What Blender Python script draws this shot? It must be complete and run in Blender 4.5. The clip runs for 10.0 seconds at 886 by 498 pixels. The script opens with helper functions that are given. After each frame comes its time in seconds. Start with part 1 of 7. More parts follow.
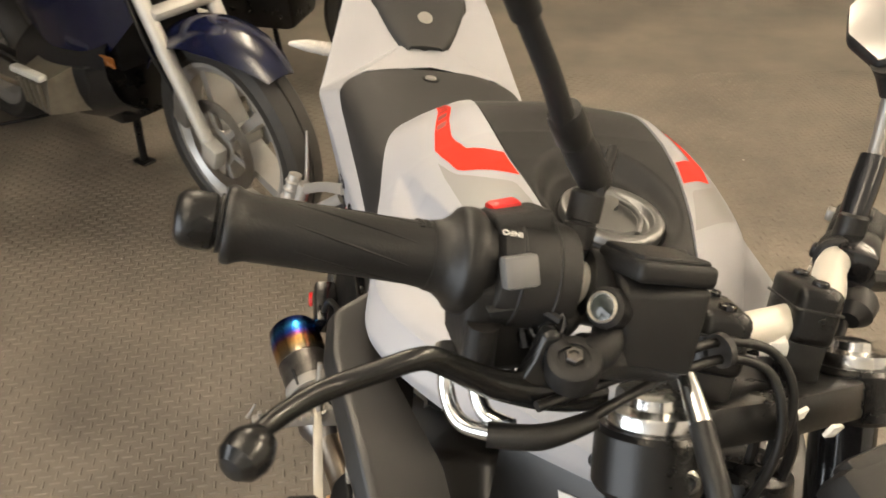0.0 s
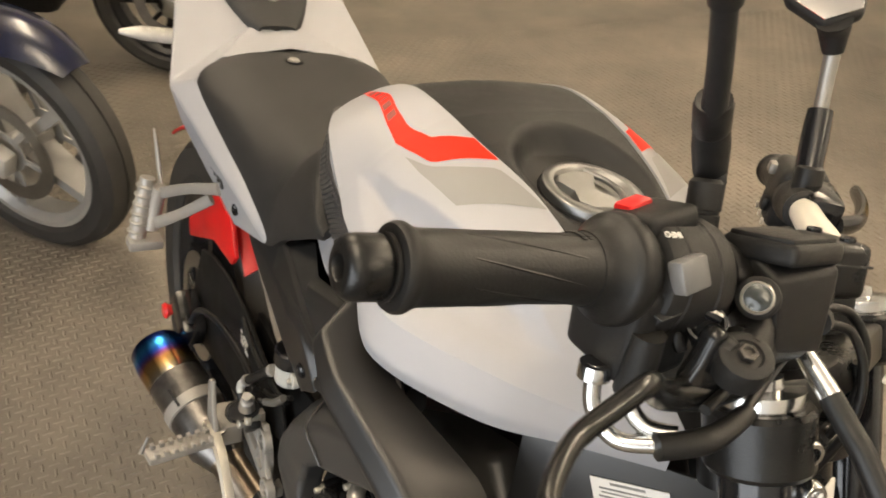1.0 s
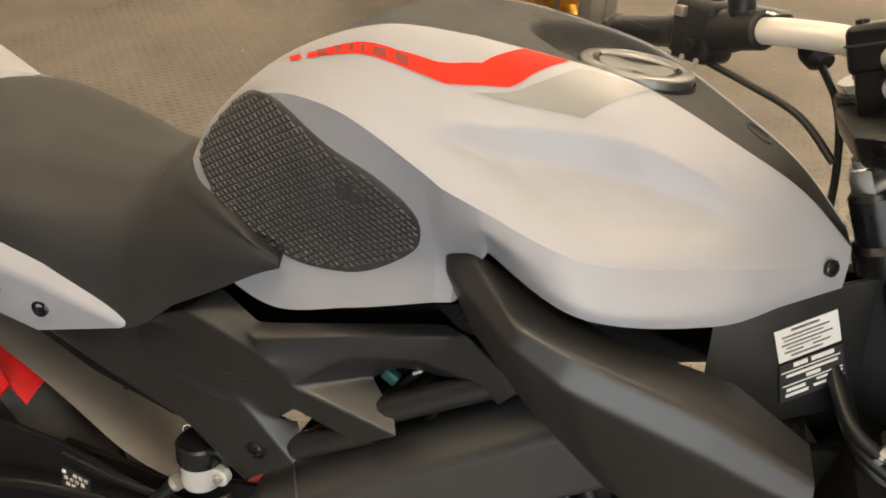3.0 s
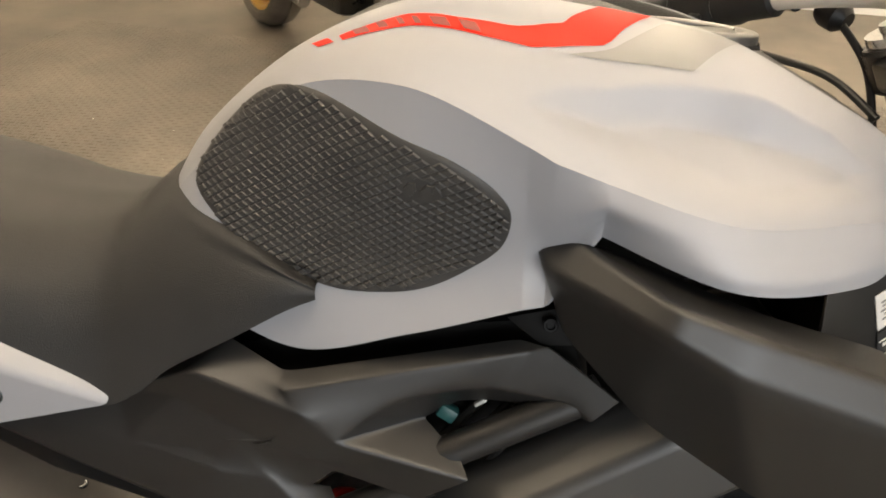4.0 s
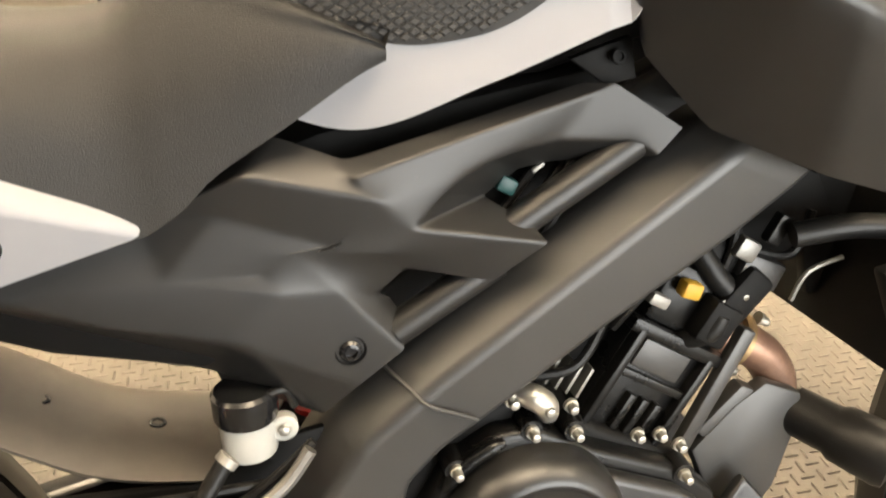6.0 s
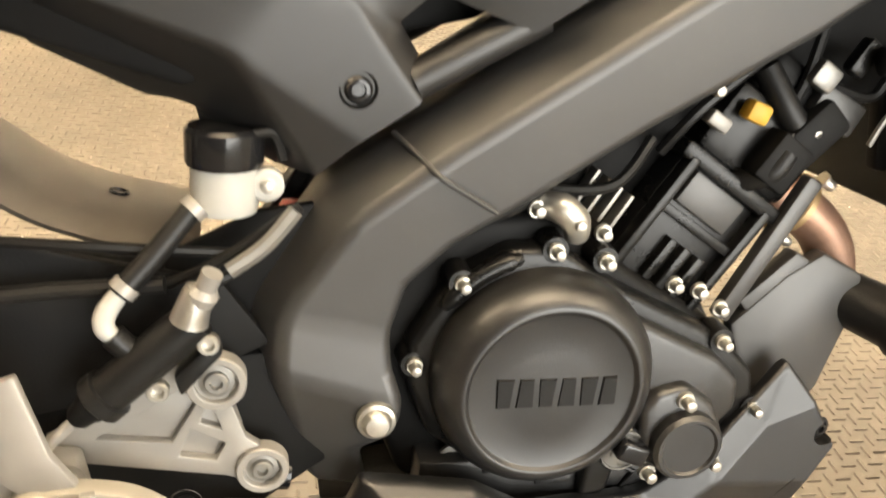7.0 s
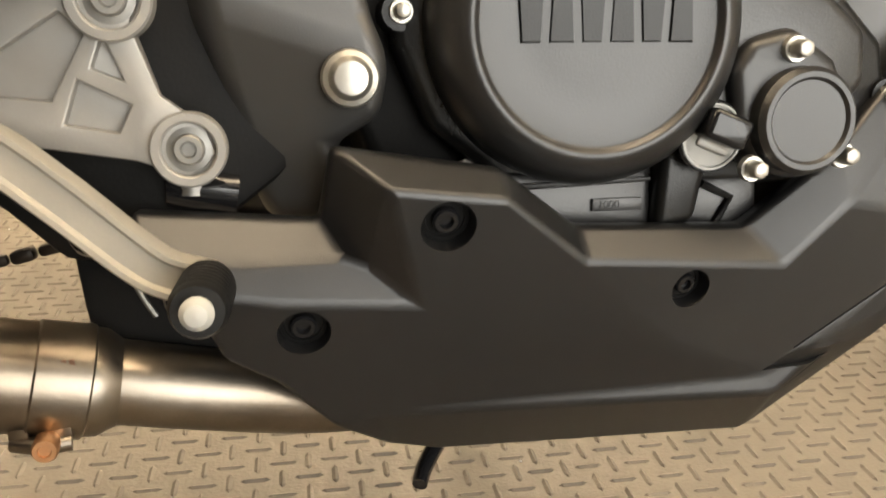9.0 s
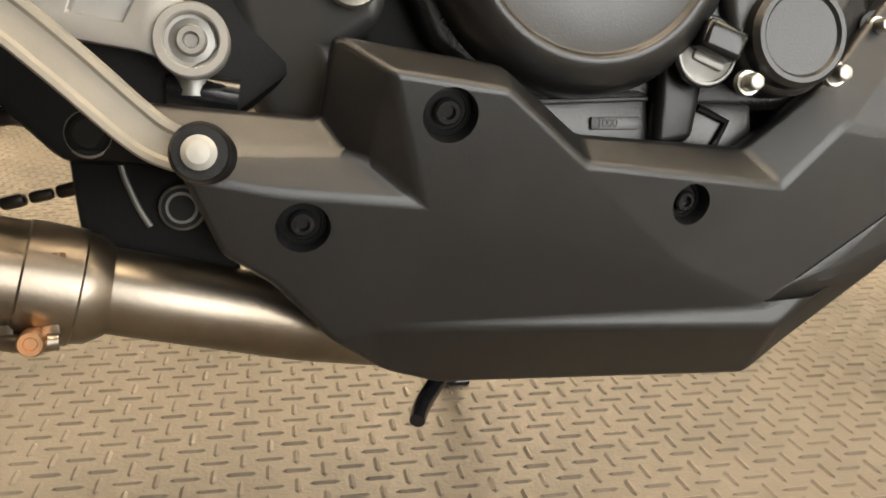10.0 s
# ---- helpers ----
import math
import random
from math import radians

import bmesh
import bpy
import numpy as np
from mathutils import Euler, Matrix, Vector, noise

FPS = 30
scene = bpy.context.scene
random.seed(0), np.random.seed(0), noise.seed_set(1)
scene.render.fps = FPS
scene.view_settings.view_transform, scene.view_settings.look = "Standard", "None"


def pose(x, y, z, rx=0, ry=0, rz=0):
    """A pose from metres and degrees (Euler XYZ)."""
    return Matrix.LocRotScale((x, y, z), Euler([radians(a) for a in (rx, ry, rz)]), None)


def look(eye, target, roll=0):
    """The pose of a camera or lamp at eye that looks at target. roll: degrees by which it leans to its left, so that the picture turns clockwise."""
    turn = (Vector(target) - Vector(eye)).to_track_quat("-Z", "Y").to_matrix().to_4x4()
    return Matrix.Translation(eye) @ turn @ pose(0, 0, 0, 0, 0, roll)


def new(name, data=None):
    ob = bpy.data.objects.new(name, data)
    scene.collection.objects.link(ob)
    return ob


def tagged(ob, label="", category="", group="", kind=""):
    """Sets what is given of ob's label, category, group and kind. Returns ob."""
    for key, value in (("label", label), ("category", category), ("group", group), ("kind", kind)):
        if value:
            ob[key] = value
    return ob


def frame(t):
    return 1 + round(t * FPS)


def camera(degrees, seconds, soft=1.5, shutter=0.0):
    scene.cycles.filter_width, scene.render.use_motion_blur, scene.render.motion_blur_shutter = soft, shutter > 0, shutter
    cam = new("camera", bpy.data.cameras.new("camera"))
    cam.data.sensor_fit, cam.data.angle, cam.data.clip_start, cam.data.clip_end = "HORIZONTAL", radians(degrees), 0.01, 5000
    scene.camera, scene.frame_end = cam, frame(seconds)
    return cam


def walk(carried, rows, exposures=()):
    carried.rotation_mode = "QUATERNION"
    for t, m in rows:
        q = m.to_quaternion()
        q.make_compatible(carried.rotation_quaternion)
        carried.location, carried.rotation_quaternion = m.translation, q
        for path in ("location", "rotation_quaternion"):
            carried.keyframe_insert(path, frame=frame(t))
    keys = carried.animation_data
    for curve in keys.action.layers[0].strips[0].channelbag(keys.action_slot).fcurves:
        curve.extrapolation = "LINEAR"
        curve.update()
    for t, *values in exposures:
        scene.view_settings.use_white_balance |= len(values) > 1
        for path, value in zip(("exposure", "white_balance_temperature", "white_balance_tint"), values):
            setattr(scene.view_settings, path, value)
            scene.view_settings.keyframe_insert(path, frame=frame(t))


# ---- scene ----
cam = camera(56.4, 10.0, soft=1.7, shutter=0.3)
PATH = [
    (0, (0.0, 0.007, 1.246), (-1.697, -0.009, 0.189), -1.0),
    (0.5, (-0.024, -0.08, 1.252), (-1.686, 0.161, 0.166), 0.5),
    (1, (-0.068, -0.146, 1.243), (-1.647, 0.358, 0.124), 1.7),
    (1.5, (-0.163, -0.201, 1.229), (-1.564, 0.572, 0.03), 1.5),
    (2, (-0.238, -0.25, 1.204), (-1.441, 0.766, -0.03), 1.1),
    (2.5, (-0.319, -0.339, 1.177), (-1.362, 0.863, -0.034), -0.5),
    (2.7, (-0.351, -0.389, 1.172), (-1.31, 0.904, -0.014), -0.1),
    (3.8, (-0.503, -0.443, 1.095), (-1.142, 1.136, 0.046), -0.0),
    (4, (-0.545, -0.437, 1.081), (-1.107, 1.183, 0.051), 0.0),
    (4.5, (-0.621, -0.43, 1.063), (-0.976, 1.244, 0.028), -0.3),
    (5, (-0.698, -0.459, 1.045), (-0.849, 1.241, 0.003), -0.2),
    (5.5, (-0.742, -0.488, 1.015), (-0.693, 1.201, -0.055), -0.4),
    (5.7, (-0.755, -0.498, 0.988), (-0.668, 1.18, -0.097), 0.1),
    (6.8, (-0.762, -0.537, 0.799), (-0.674, 1.185, -0.215), 6.1),
    (7, (-0.761, -0.522, 0.75), (-0.658, 1.205, -0.253), 7.8),
    (7.5, (-0.764, -0.514, 0.65), (-0.638, 1.269, -0.247), 8.6),
    (8, (-0.749, -0.526, 0.584), (-0.642, 1.253, -0.322), 7.8),
    (8.5, (-0.709, -0.507, 0.513), (-0.65, 1.291, -0.359), 4.7),
    (9, (-0.717, -0.489, 0.451), (-0.739, 1.365, -0.298), 1.2),
    (9.5, (-0.725, -0.512, 0.386), (-0.721, 1.386, -0.247), 1.0),
    (10, (-0.723, -0.513, 0.368), (-0.71, 1.411, -0.18), 1.5),
]
EXPOSURES = ((0, 0.07, 6580, 10), (1.5, -0.01, 6740, 10), (2.7, -0.09, 6780, 10), (4.0, 0.08, 6740, 10), (4.5, 0.08, 6720, 10), (5.5, 0.76, 6980, 10), (7.0, 0.97, 7430, 10), (8.5, 0.53, 7500, 10), (10, 0.46, 7130, 10))
walk(cam, [(t, look(eye, target, roll)) for t, eye, target, roll in PATH], EXPOSURES)

# ---- light: a closed workshop with warm ceiling lamps and a daylit door front ----
world = bpy.data.worlds.new("world")
scene.world = world
world.use_nodes = True
world.node_tree.nodes["Background"].inputs[0].default_value = (0.75, 0.86, 1.0, 1)
world.node_tree.nodes["Background"].inputs[1].default_value = 0.15


def area(name, eye, target, sx, sy, power, colour):
    lamp = bpy.data.lights.new(name, "AREA")
    lamp.shape, lamp.size, lamp.size_y, lamp.energy, lamp.color = "RECTANGLE", sx, sy, power, colour
    ob = new(name, lamp)
    ob.matrix_world = look(eye, target)
    return ob


WARM = (1.0, 0.83, 0.62)
LAMPS = ((-0.5, -0.65), (-0.6, 2.6), (1.6, -0.75), (1.6, 2.4), (-2.9, 2.7), (-2.9, -0.4))
POWER = (8, 24, 8, 16, 17, 14)
UPWARD = (58, 100, 38, 62, 60, 48)
for (lx, ly), watts, upward in zip(LAMPS, POWER, UPWARD):
    area("ceiling_lamp_light", (lx, ly, 2.44), (lx, ly, 0), 1.2, 0.30, watts, WARM)
    # unseen upward fill, added to brighten the ceiling and its bounce
    area("ceiling_fill_light", (lx, ly, 2.56), (lx, ly, 3), 1.2, 0.30, upward, WARM)
# daylight that falls in through the glazed shop front behind the camera
area("window_daylight", (1.75, -2.62, 1.10), (1.75, 0, 0.95), 3.5, 2.1, 122, (0.91, 0.955, 1.0))

# ---- materials ----
def material(name, colour, rough=0.5, metal=0.0, vary=0.12, scale=18.0, bump=0.08, grain=350.0, rough_vary=0.12, coat=0.0, dark=None, spec=0.5):
    """A surface with stains at one scale and grain at another, and uneven gloss."""
    m = bpy.data.materials.new(name)
    m.use_nodes = True
    n, k = m.node_tree.nodes, m.node_tree.links
    b = n["Principled BSDF"]
    tc = n.new("ShaderNodeTexCoord")
    big, fine, ramp = n.new("ShaderNodeTexNoise"), n.new("ShaderNodeTexNoise"), n.new("ShaderNodeValToRGB")
    big.inputs["Scale"].default_value, big.inputs["Detail"].default_value, big.inputs["Roughness"].default_value = scale, 6, 0.6
    fine.inputs["Scale"].default_value, fine.inputs["Detail"].default_value = grain, 3
    k.new(tc.outputs["Object"], big.inputs["Vector"])
    k.new(tc.outputs["Object"], fine.inputs["Vector"])
    low = dark or [c * (1 - vary) for c in colour]
    high = [min(1, c * (1 + vary * 0.6)) for c in colour]
    ramp.color_ramp.elements[0].position, ramp.color_ramp.elements[1].position = 0.32, 0.68
    ramp.color_ramp.elements[0].color, ramp.color_ramp.elements[1].color = (*low, 1), (*high, 1)
    k.new(big.outputs["Fac"], ramp.inputs["Fac"])
    k.new(ramp.outputs["Color"], b.inputs["Base Color"])
    b.inputs["Metallic"].default_value, b.inputs["Specular IOR Level"].default_value = metal, spec
    r = n.new("ShaderNodeMapRange")
    r.inputs["To Min"].default_value, r.inputs["To Max"].default_value = max(0.03, rough - rough_vary), min(1, rough + rough_vary)
    k.new(big.outputs["Fac"], r.inputs["Value"])
    k.new(r.outputs["Result"], b.inputs["Roughness"])
    if coat:
        b.inputs["Coat Weight"].default_value, b.inputs["Coat Roughness"].default_value = coat, 0.12
    if bump:
        bp = n.new("ShaderNodeBump")
        bp.inputs["Strength"].default_value, bp.inputs["Distance"].default_value = bump, 0.0015
        k.new(fine.outputs["Fac"], bp.inputs["Height"])
        k.new(bp.outputs["Normal"], b.inputs["Normal"])
    return m


SILVER = material("silver_white_paint", (0.300, 0.304, 0.322), 0.52, 0.08, 0.03, 6, 0.02, 900, 0.05)
RED = material("red_decal", (0.80, 0.022, 0.008), 0.55, 0, 0.04, 10, 0.0, spec=0.15)
GREY_DECAL = material("grey_decal", (0.21, 0.21, 0.207), 0.42, 0.1, 0.04, 10, 0.0)
DARK_PRINT = material("dark_print", (0.20, 0.016, 0.010), 0.5, 0, 0.05, 20, 0.0)
SATIN = material("satin_black_panel", (0.0112, 0.0108, 0.0103), 0.42, 0.0, 0.12, 8, 0.08, 1400, 0.06, spec=0.70)
FRAME = material("satin_black_frame", (0.034, 0.033, 0.032), 0.45, 0.10, 0.10, 9, 0.05, 1200, 0.06, spec=1.0)
TEXTURED = material("grained_black_plastic", (0.0120, 0.0117, 0.0114), 0.46, 0.0, 0.10, 12, 0.28, 1800, 0.06, spec=0.30)
CASTING = material("black_engine_casting", (0.0075, 0.0074, 0.0073), 0.29, 0.1, 0.18, 22, 0.12, 900, 0.10, spec=0.38)
ENGINE = material("satin_black_engine_paint", (0.017, 0.0168, 0.0168), 0.34, 0.1, 0.15, 22, 0.10, 900, 0.08, spec=0.75)
# shade inside bolt wells and holes put into a dull black; also a seam
PIT = material("blackened_recess", (0.006, 0.006, 0.006), 0.5, 0, 0.1, 20, 0, spec=0.2)
PAN = material("dark_grey_pan_plastic", (0.0075, 0.0077, 0.0082), 0.37, 0.0, 0.10, 8, 0.12, 1500, 0.05, spec=0.70)
# brown of the ceiling and floor mirrored in the guard, put into its colour
GUARD_BROWN = material("guard_reflection_brown", (0.115, 0.098, 0.080), 0.46, 0.0, 0.25, 14, 0.08, 600, 0.10)
GLOSS = material("gloss_black_paint", (0.010, 0.010, 0.011), 0.14, 0.0, 0.10, 15, 0.0, 300, 0.05)
LEVER = material("black_anodised_lever", (0.009, 0.009, 0.009), 0.20, 0.0, 0.1, 20, 0.0, 300, 0.05, spec=0.5)
DEEP = material("deep_black_plastic", (0.0055, 0.0054, 0.0053), 0.6, 0.0, 0.15, 25, 0.1, 500, spec=0.2)
SEAT = material("charcoal_seat_vinyl", (0.0150, 0.0142, 0.0133), 0.60, 0.0, 0.26, 9, 0.30, 1100, 0.06)
RUBBER = material("black_rubber", (0.0095, 0.0093, 0.0090), 0.42, 0.0, 0.16, 30, 0.10, 700, 0.08, spec=0.34)
PAD = material("black_knee_pad", (0.042, 0.040, 0.038), 0.46, 0.0, 0.14, 40, 0.05, 900, 0.10, spec=0.4)
ALLOY = material("satin_alloy", (0.34, 0.325, 0.30), 0.44, 0.35, 0.07, 25, 0.05, 900, 0.08)
PEDAL = material("cream_polished_alloy", (0.42, 0.39, 0.33), 0.40, 0.35, 0.08, 30, 0.05, 700, 0.08)
BRIGHT = material("bright_zinc_bolt", (0.58, 0.56, 0.51), 0.36, 0.85, 0.12, 60, 0.06, 800, 0.12)
STEEL = material("stainless_pipe", (0.29, 0.25, 0.205), 0.32, 1.0, 0.22, 11, 0.06, 500, 0.10, dark=(0.17, 0.135, 0.10))
CHAIN = material("oily_dark_chain", (0.045, 0.036, 0.030), 0.42, 0.6, 0.3, 60, 0.08)
RUSTY = material("heat_brown_header", (0.34, 0.20, 0.14), 0.40, 0.6, 0.35, 26, 0.10, 500, 0.12)
COPPER = material("copper_tinted_bolt", (0.62, 0.33, 0.17), 0.38, 0.9, 0.2, 60, 0.05)
BRASS = material("dull_brass", (0.36, 0.25, 0.13), 0.42, 0.7, 0.2, 40, 0.05)
BAR = material("pale_silver_handlebar", (0.72, 0.69, 0.62), 0.40, 0.35, 0.04, 12, 0.02, 600, 0.05)
CAPMETAL = material("dull_cap_steel", (0.20, 0.20, 0.197), 0.36, 0.9, 0.08, 30, 0.03, 400, 0.06)
CHROME = material("bright_polished_steel", (0.62, 0.62, 0.61), 0.20, 1.0, 0.08, 30, 0.02, 400, 0.06)
WHITE_PLASTIC = material("milky_white_plastic", (0.45, 0.45, 0.42), 0.40, 0.0, 0.05, 25, 0.02, 300)
RED_PART = material("red_shock_spring", (0.62, 0.012, 0.012), 0.35, 0.0, 0.12, 20, 0.03)
LABEL = material("white_paper_label", (0.72, 0.70, 0.66), 0.55, 0.0, 0.04, 20, 0.02)
INK = material("black_ink", (0.02, 0.02, 0.02), 0.6, 0.0, 0.05, 20, 0.0)
YELLOW = material("ochre_connector", (0.62, 0.36, 0.04), 0.5, 0.0, 0.1, 40, 0.02)
WHEEL_SILVER = material("silver_wheel_paint", (0.42, 0.41, 0.39), 0.34, 0.5, 0.08, 14, 0.02, 400, 0.08)
FORK_SILVER = material("pale_fork_paint", (0.44, 0.43, 0.40), 0.36, 0.25, 0.08, 14, 0.02, 400, 0.08)
DUSTY_TYRE = material("brown_dusty_tyre", (0.125, 0.108, 0.088), 0.75, 0, 0.25, 12, 0.10, 500, 0.08)
TYRE = material("dusty_tyre_rubber", (0.028, 0.026, 0.023), 0.62, 0, 0.25, 12, 0.10, 500, 0.08)
MUFFLER = material("smoked_steel_sleeve", (0.17, 0.16, 0.15), 0.32, 0.9, 0.35, 40, 0.10, 260, 0.12)
LENS = material("milky_indicator_lens", (0.46, 0.44, 0.40), 0.25, 0, 0.1, 60, 0)
GOLD = material("gold_anodised_wheel", (0.66, 0.40, 0.09), 0.30, 0.9, 0.12, 12, 0.02, 400, 0.08)
BLUE = material("dark_blue_fairing_paint", (0.004, 0.006, 0.024), 0.14, 0.0, 0.10, 6, 0.0, 300, 0.04, coat=0.25)
GREYMETAL = material("dull_grey_casting", (0.30, 0.29, 0.27), 0.45, 0.8, 0.2, 20, 0.06)
TANMETAL = material("tan_cast_cover", (0.16, 0.145, 0.115), 0.42, 0.5, 0.2, 30, 0.08)
AMBER = material("amber_reflector", (0.20, 0.075, 0.02), 0.25, 0.0, 0.08, 20, 0.0)
WALL = material("plaster_wall_paint", (0.70, 0.68, 0.64), 0.85, 0.0, 0.06, 1.5, 0.15, 60)
# made-up dark tone for the unseen south wall, so the bike reflects less
UNSEEN_DARK = material("unseen_wall_dark", (0.060, 0.055, 0.050), 0.8, 0.0, 0.1, 1.5, 0.15, 60)
CEILING = material("white_ceiling_paint", (0.82, 0.81, 0.79), 0.9, 0.0, 0.04, 1.5, 0.10, 60)
MAT = material("dusty_rubber_mat", (0.172, 0.149, 0.120), 0.52, 0.0, 0.24, 2.2, 0.30, 260, 0.12, dark=(0.096, 0.084, 0.068))
ROTOR = material("brushed_brake_disc", (0.38, 0.37, 0.35), 0.35, 1.0, 0.1, 30, 0.05)


def glowing(name, colour, strength):
    m = bpy.data.materials.new(name)
    m.use_nodes = True
    b = m.node_tree.nodes["Principled BSDF"]
    b.inputs["Emission Color"].default_value, b.inputs["Emission Strength"].default_value = (*colour, 1), strength
    return m


TUBE_GLOW = glowing("lamp_diffuser", (1.0, 0.86, 0.66), 4.0)


def mirror_material():
    m = bpy.data.materials.new("mirror_glass")
    m.use_nodes = True
    b = m.node_tree.nodes["Principled BSDF"]
    b.inputs["Base Color"].default_value, b.inputs["Metallic"].default_value, b.inputs["Roughness"].default_value = (0.85, 0.85, 0.85, 1), 1, 0.03
    return m


MIRROR = mirror_material()


def burnt_titanium():
    """Heat colours along the local x of the exhaust tip: straw, violet, blue."""
    m = bpy.data.materials.new("heat_blued_titanium")
    m.use_nodes = True
    n, k = m.node_tree.nodes, m.node_tree.links
    b = n["Principled BSDF"]
    tc, sep, noise_tex, add, mr, ramp = (n.new(i) for i in ("ShaderNodeTexCoord", "ShaderNodeSeparateXYZ", "ShaderNodeTexNoise", "ShaderNodeMath", "ShaderNodeMapRange", "ShaderNodeValToRGB"))
    noise_tex.inputs["Scale"].default_value = 40
    k.new(tc.outputs["Object"], sep.inputs[0])
    k.new(tc.outputs["Object"], noise_tex.inputs["Vector"])
    add.operation = "MULTIPLY_ADD"
    add.inputs[1].default_value = 0.012
    k.new(noise_tex.outputs["Fac"], add.inputs[0])
    k.new(sep.outputs["Z"], add.inputs[2])
    mr.inputs["From Min"].default_value, mr.inputs["From Max"].default_value = 0.004, 0.075
    k.new(add.outputs[0], mr.inputs["Value"])
    k.new(mr.outputs["Result"], ramp.inputs["Fac"])
    e = ramp.color_ramp.elements
    e[0].position, e[0].color = 0.0, (0.46, 0.42, 0.36, 1)
    e[1].position, e[1].color = 1.0, (0.008, 0.03, 0.22, 1)
    for p, c in ((0.25, (0.62, 0.42, 0.17, 1)), (0.42, (0.52, 0.25, 0.08, 1)), (0.52, (0.22, 0.06, 0.22, 1)), (0.64, (0.03, 0.12, 0.75, 1)), (0.80, (0.04, 0.36, 0.85, 1))):
        q = e.new(p)
        q.color = c
    k.new(ramp.outputs["Color"], b.inputs["Base Color"])
    b.inputs["Metallic"].default_value, b.inputs["Roughness"].default_value = 1.0, 0.22
    return m


TITANIUM = burnt_titanium()


# ---- fuel tank surface: sections from the centre line down to the lower edge ----
TANK = {
    -0.187: ((0, .826), (-.020, .823), (-.030, .819), (-.036, .815), (-.041, .810), (-.043, .800), (-.043, .790), (-.042, .780)),
    -0.150: ((0, .876), (-.036, .872), (-.053, .865), (-.064, .856), (-.072, .846), (-.077, .820), (-.078, .785), (-.078, .755)),
    -0.080: ((0, .930), (-.055, .927), (-.076, .921), (-.090, .914), (-.102, .905), (-.104, .860), (-.096, .790), (-.094, .730)),
    0.000: ((0, .966), (-.068, .960), (-.092, .949), (-.118, .936), (-.143, .919), (-.133, .871), (-.110, .805), (-.109, .755)),
    0.070: ((0, .966), (-.068, .961), (-.103, .944), (-.128, .928), (-.158, .893), (-.140, .854), (-.122, .815), (-.123, .784)),
    0.084: ((0, .964), (-.067, .959), (-.102, .943), (-.129, .925), (-.161, .886), (-.144, .850), (-.120, .815), (-.124, .788)),
    0.112: ((0, .960), (-.064, .955), (-.100, .940), (-.130, .918), (-.163, .877), (-.163, .865), (-.152, .854), (-.144, .842)),
    0.180: ((0, .944), (-.050, .940), (-.088, .928), (-.125, .902), (-.168, .860), (-.173, .848), (-.177, .836), (-.175, .827)),
    0.256: ((0, .905), (-.034, .902), (-.058, .892), (-.088, .872), (-.117, .850), (-.123, .839), (-.129, .827), (-.127, .815)),
    0.300: ((0, .878), (-.021, .875), (-.036, .866), (-.052, .850), (-.065, .838), (-.068, .829), (-.071, .820), (-.070, .812)),
    0.340: ((0, .838), (-.007, .837), (-.011, .834), (-.014, .830), (-.0160, .826), (-.0168, .820), (-.0168, .815), (-.0165, .809)),
}


def catmull(table, k, sharp=()):
    """Points along the rows of a table at the fractional rows k; no overshoot at sharp rows."""
    n = len(table)
    i = np.clip(np.floor(k).astype(int), 0, n - 2)
    f = (k - i)[:, None, None] if table.ndim == 3 else (k - i)[:, None]
    p0, p1, p2, p3 = table[np.maximum(i - 1, 0)], table[i], table[i + 1], table[np.minimum(i + 2, n - 1)]
    for s in sharp:
        p0 = np.where((i == s).reshape(-1, *[1] * (table.ndim - 1)), p1, p0)
        p3 = np.where((i + 1 == s).reshape(-1, *[1] * (table.ndim - 1)), p2, p3)
    m1, m2 = (p2 - p0) / 2, (p3 - p1) / 2
    return (2 * f**3 - 3 * f**2 + 1) * p1 + (f**3 - 2 * f**2 + f) * m1 + (-2 * f**3 + 3 * f**2) * p2 + (f**3 - f**2) * m2


def loft(sections, nu, nv, sharp_u=(), sharp_v=()):
    """A grid of nu x nv places through sections {x: ((y, z), ...)}."""
    xs = sorted(sections)
    table = np.array([[(x, *p) for p in sections[x]] for x in xs])
    ku = np.interp(np.linspace(xs[0], xs[-1], nu), xs, np.arange(len(xs)))
    g = catmull(table, ku, sharp_u)
    kv = np.linspace(0, table.shape[1] - 1, nv)
    return catmull(g.transpose(1, 0, 2), kv, sharp_v).transpose(1, 0, 2)


def inside(u, v, poly):
    """Signed distance of the points (u, v) to a polygon; inside is positive."""
    best, odd = np.full(u.shape, 1e9), np.zeros(u.shape, bool)
    for (ax, ay), (bx, by) in zip(poly, poly[1:] + poly[:1]):
        dx, dy = bx - ax, by - ay
        k = np.clip(((u - ax) * dx + (v - ay) * dy) / (dx * dx + dy * dy), 0, 1)
        best = np.minimum(best, np.hypot(u - ax - k * dx, v - ay - k * dy))
        if dy:
            odd ^= ((ay > v) != (by > v)) & (u < ax + (v - ay) * dx / dy)
    return np.where(odd, best, -best)


def normals(g):
    n = np.cross(np.gradient(g, axis=0), np.gradient(g, axis=1))
    return n / np.maximum(np.linalg.norm(n, axis=2, keepdims=True), 1e-9)

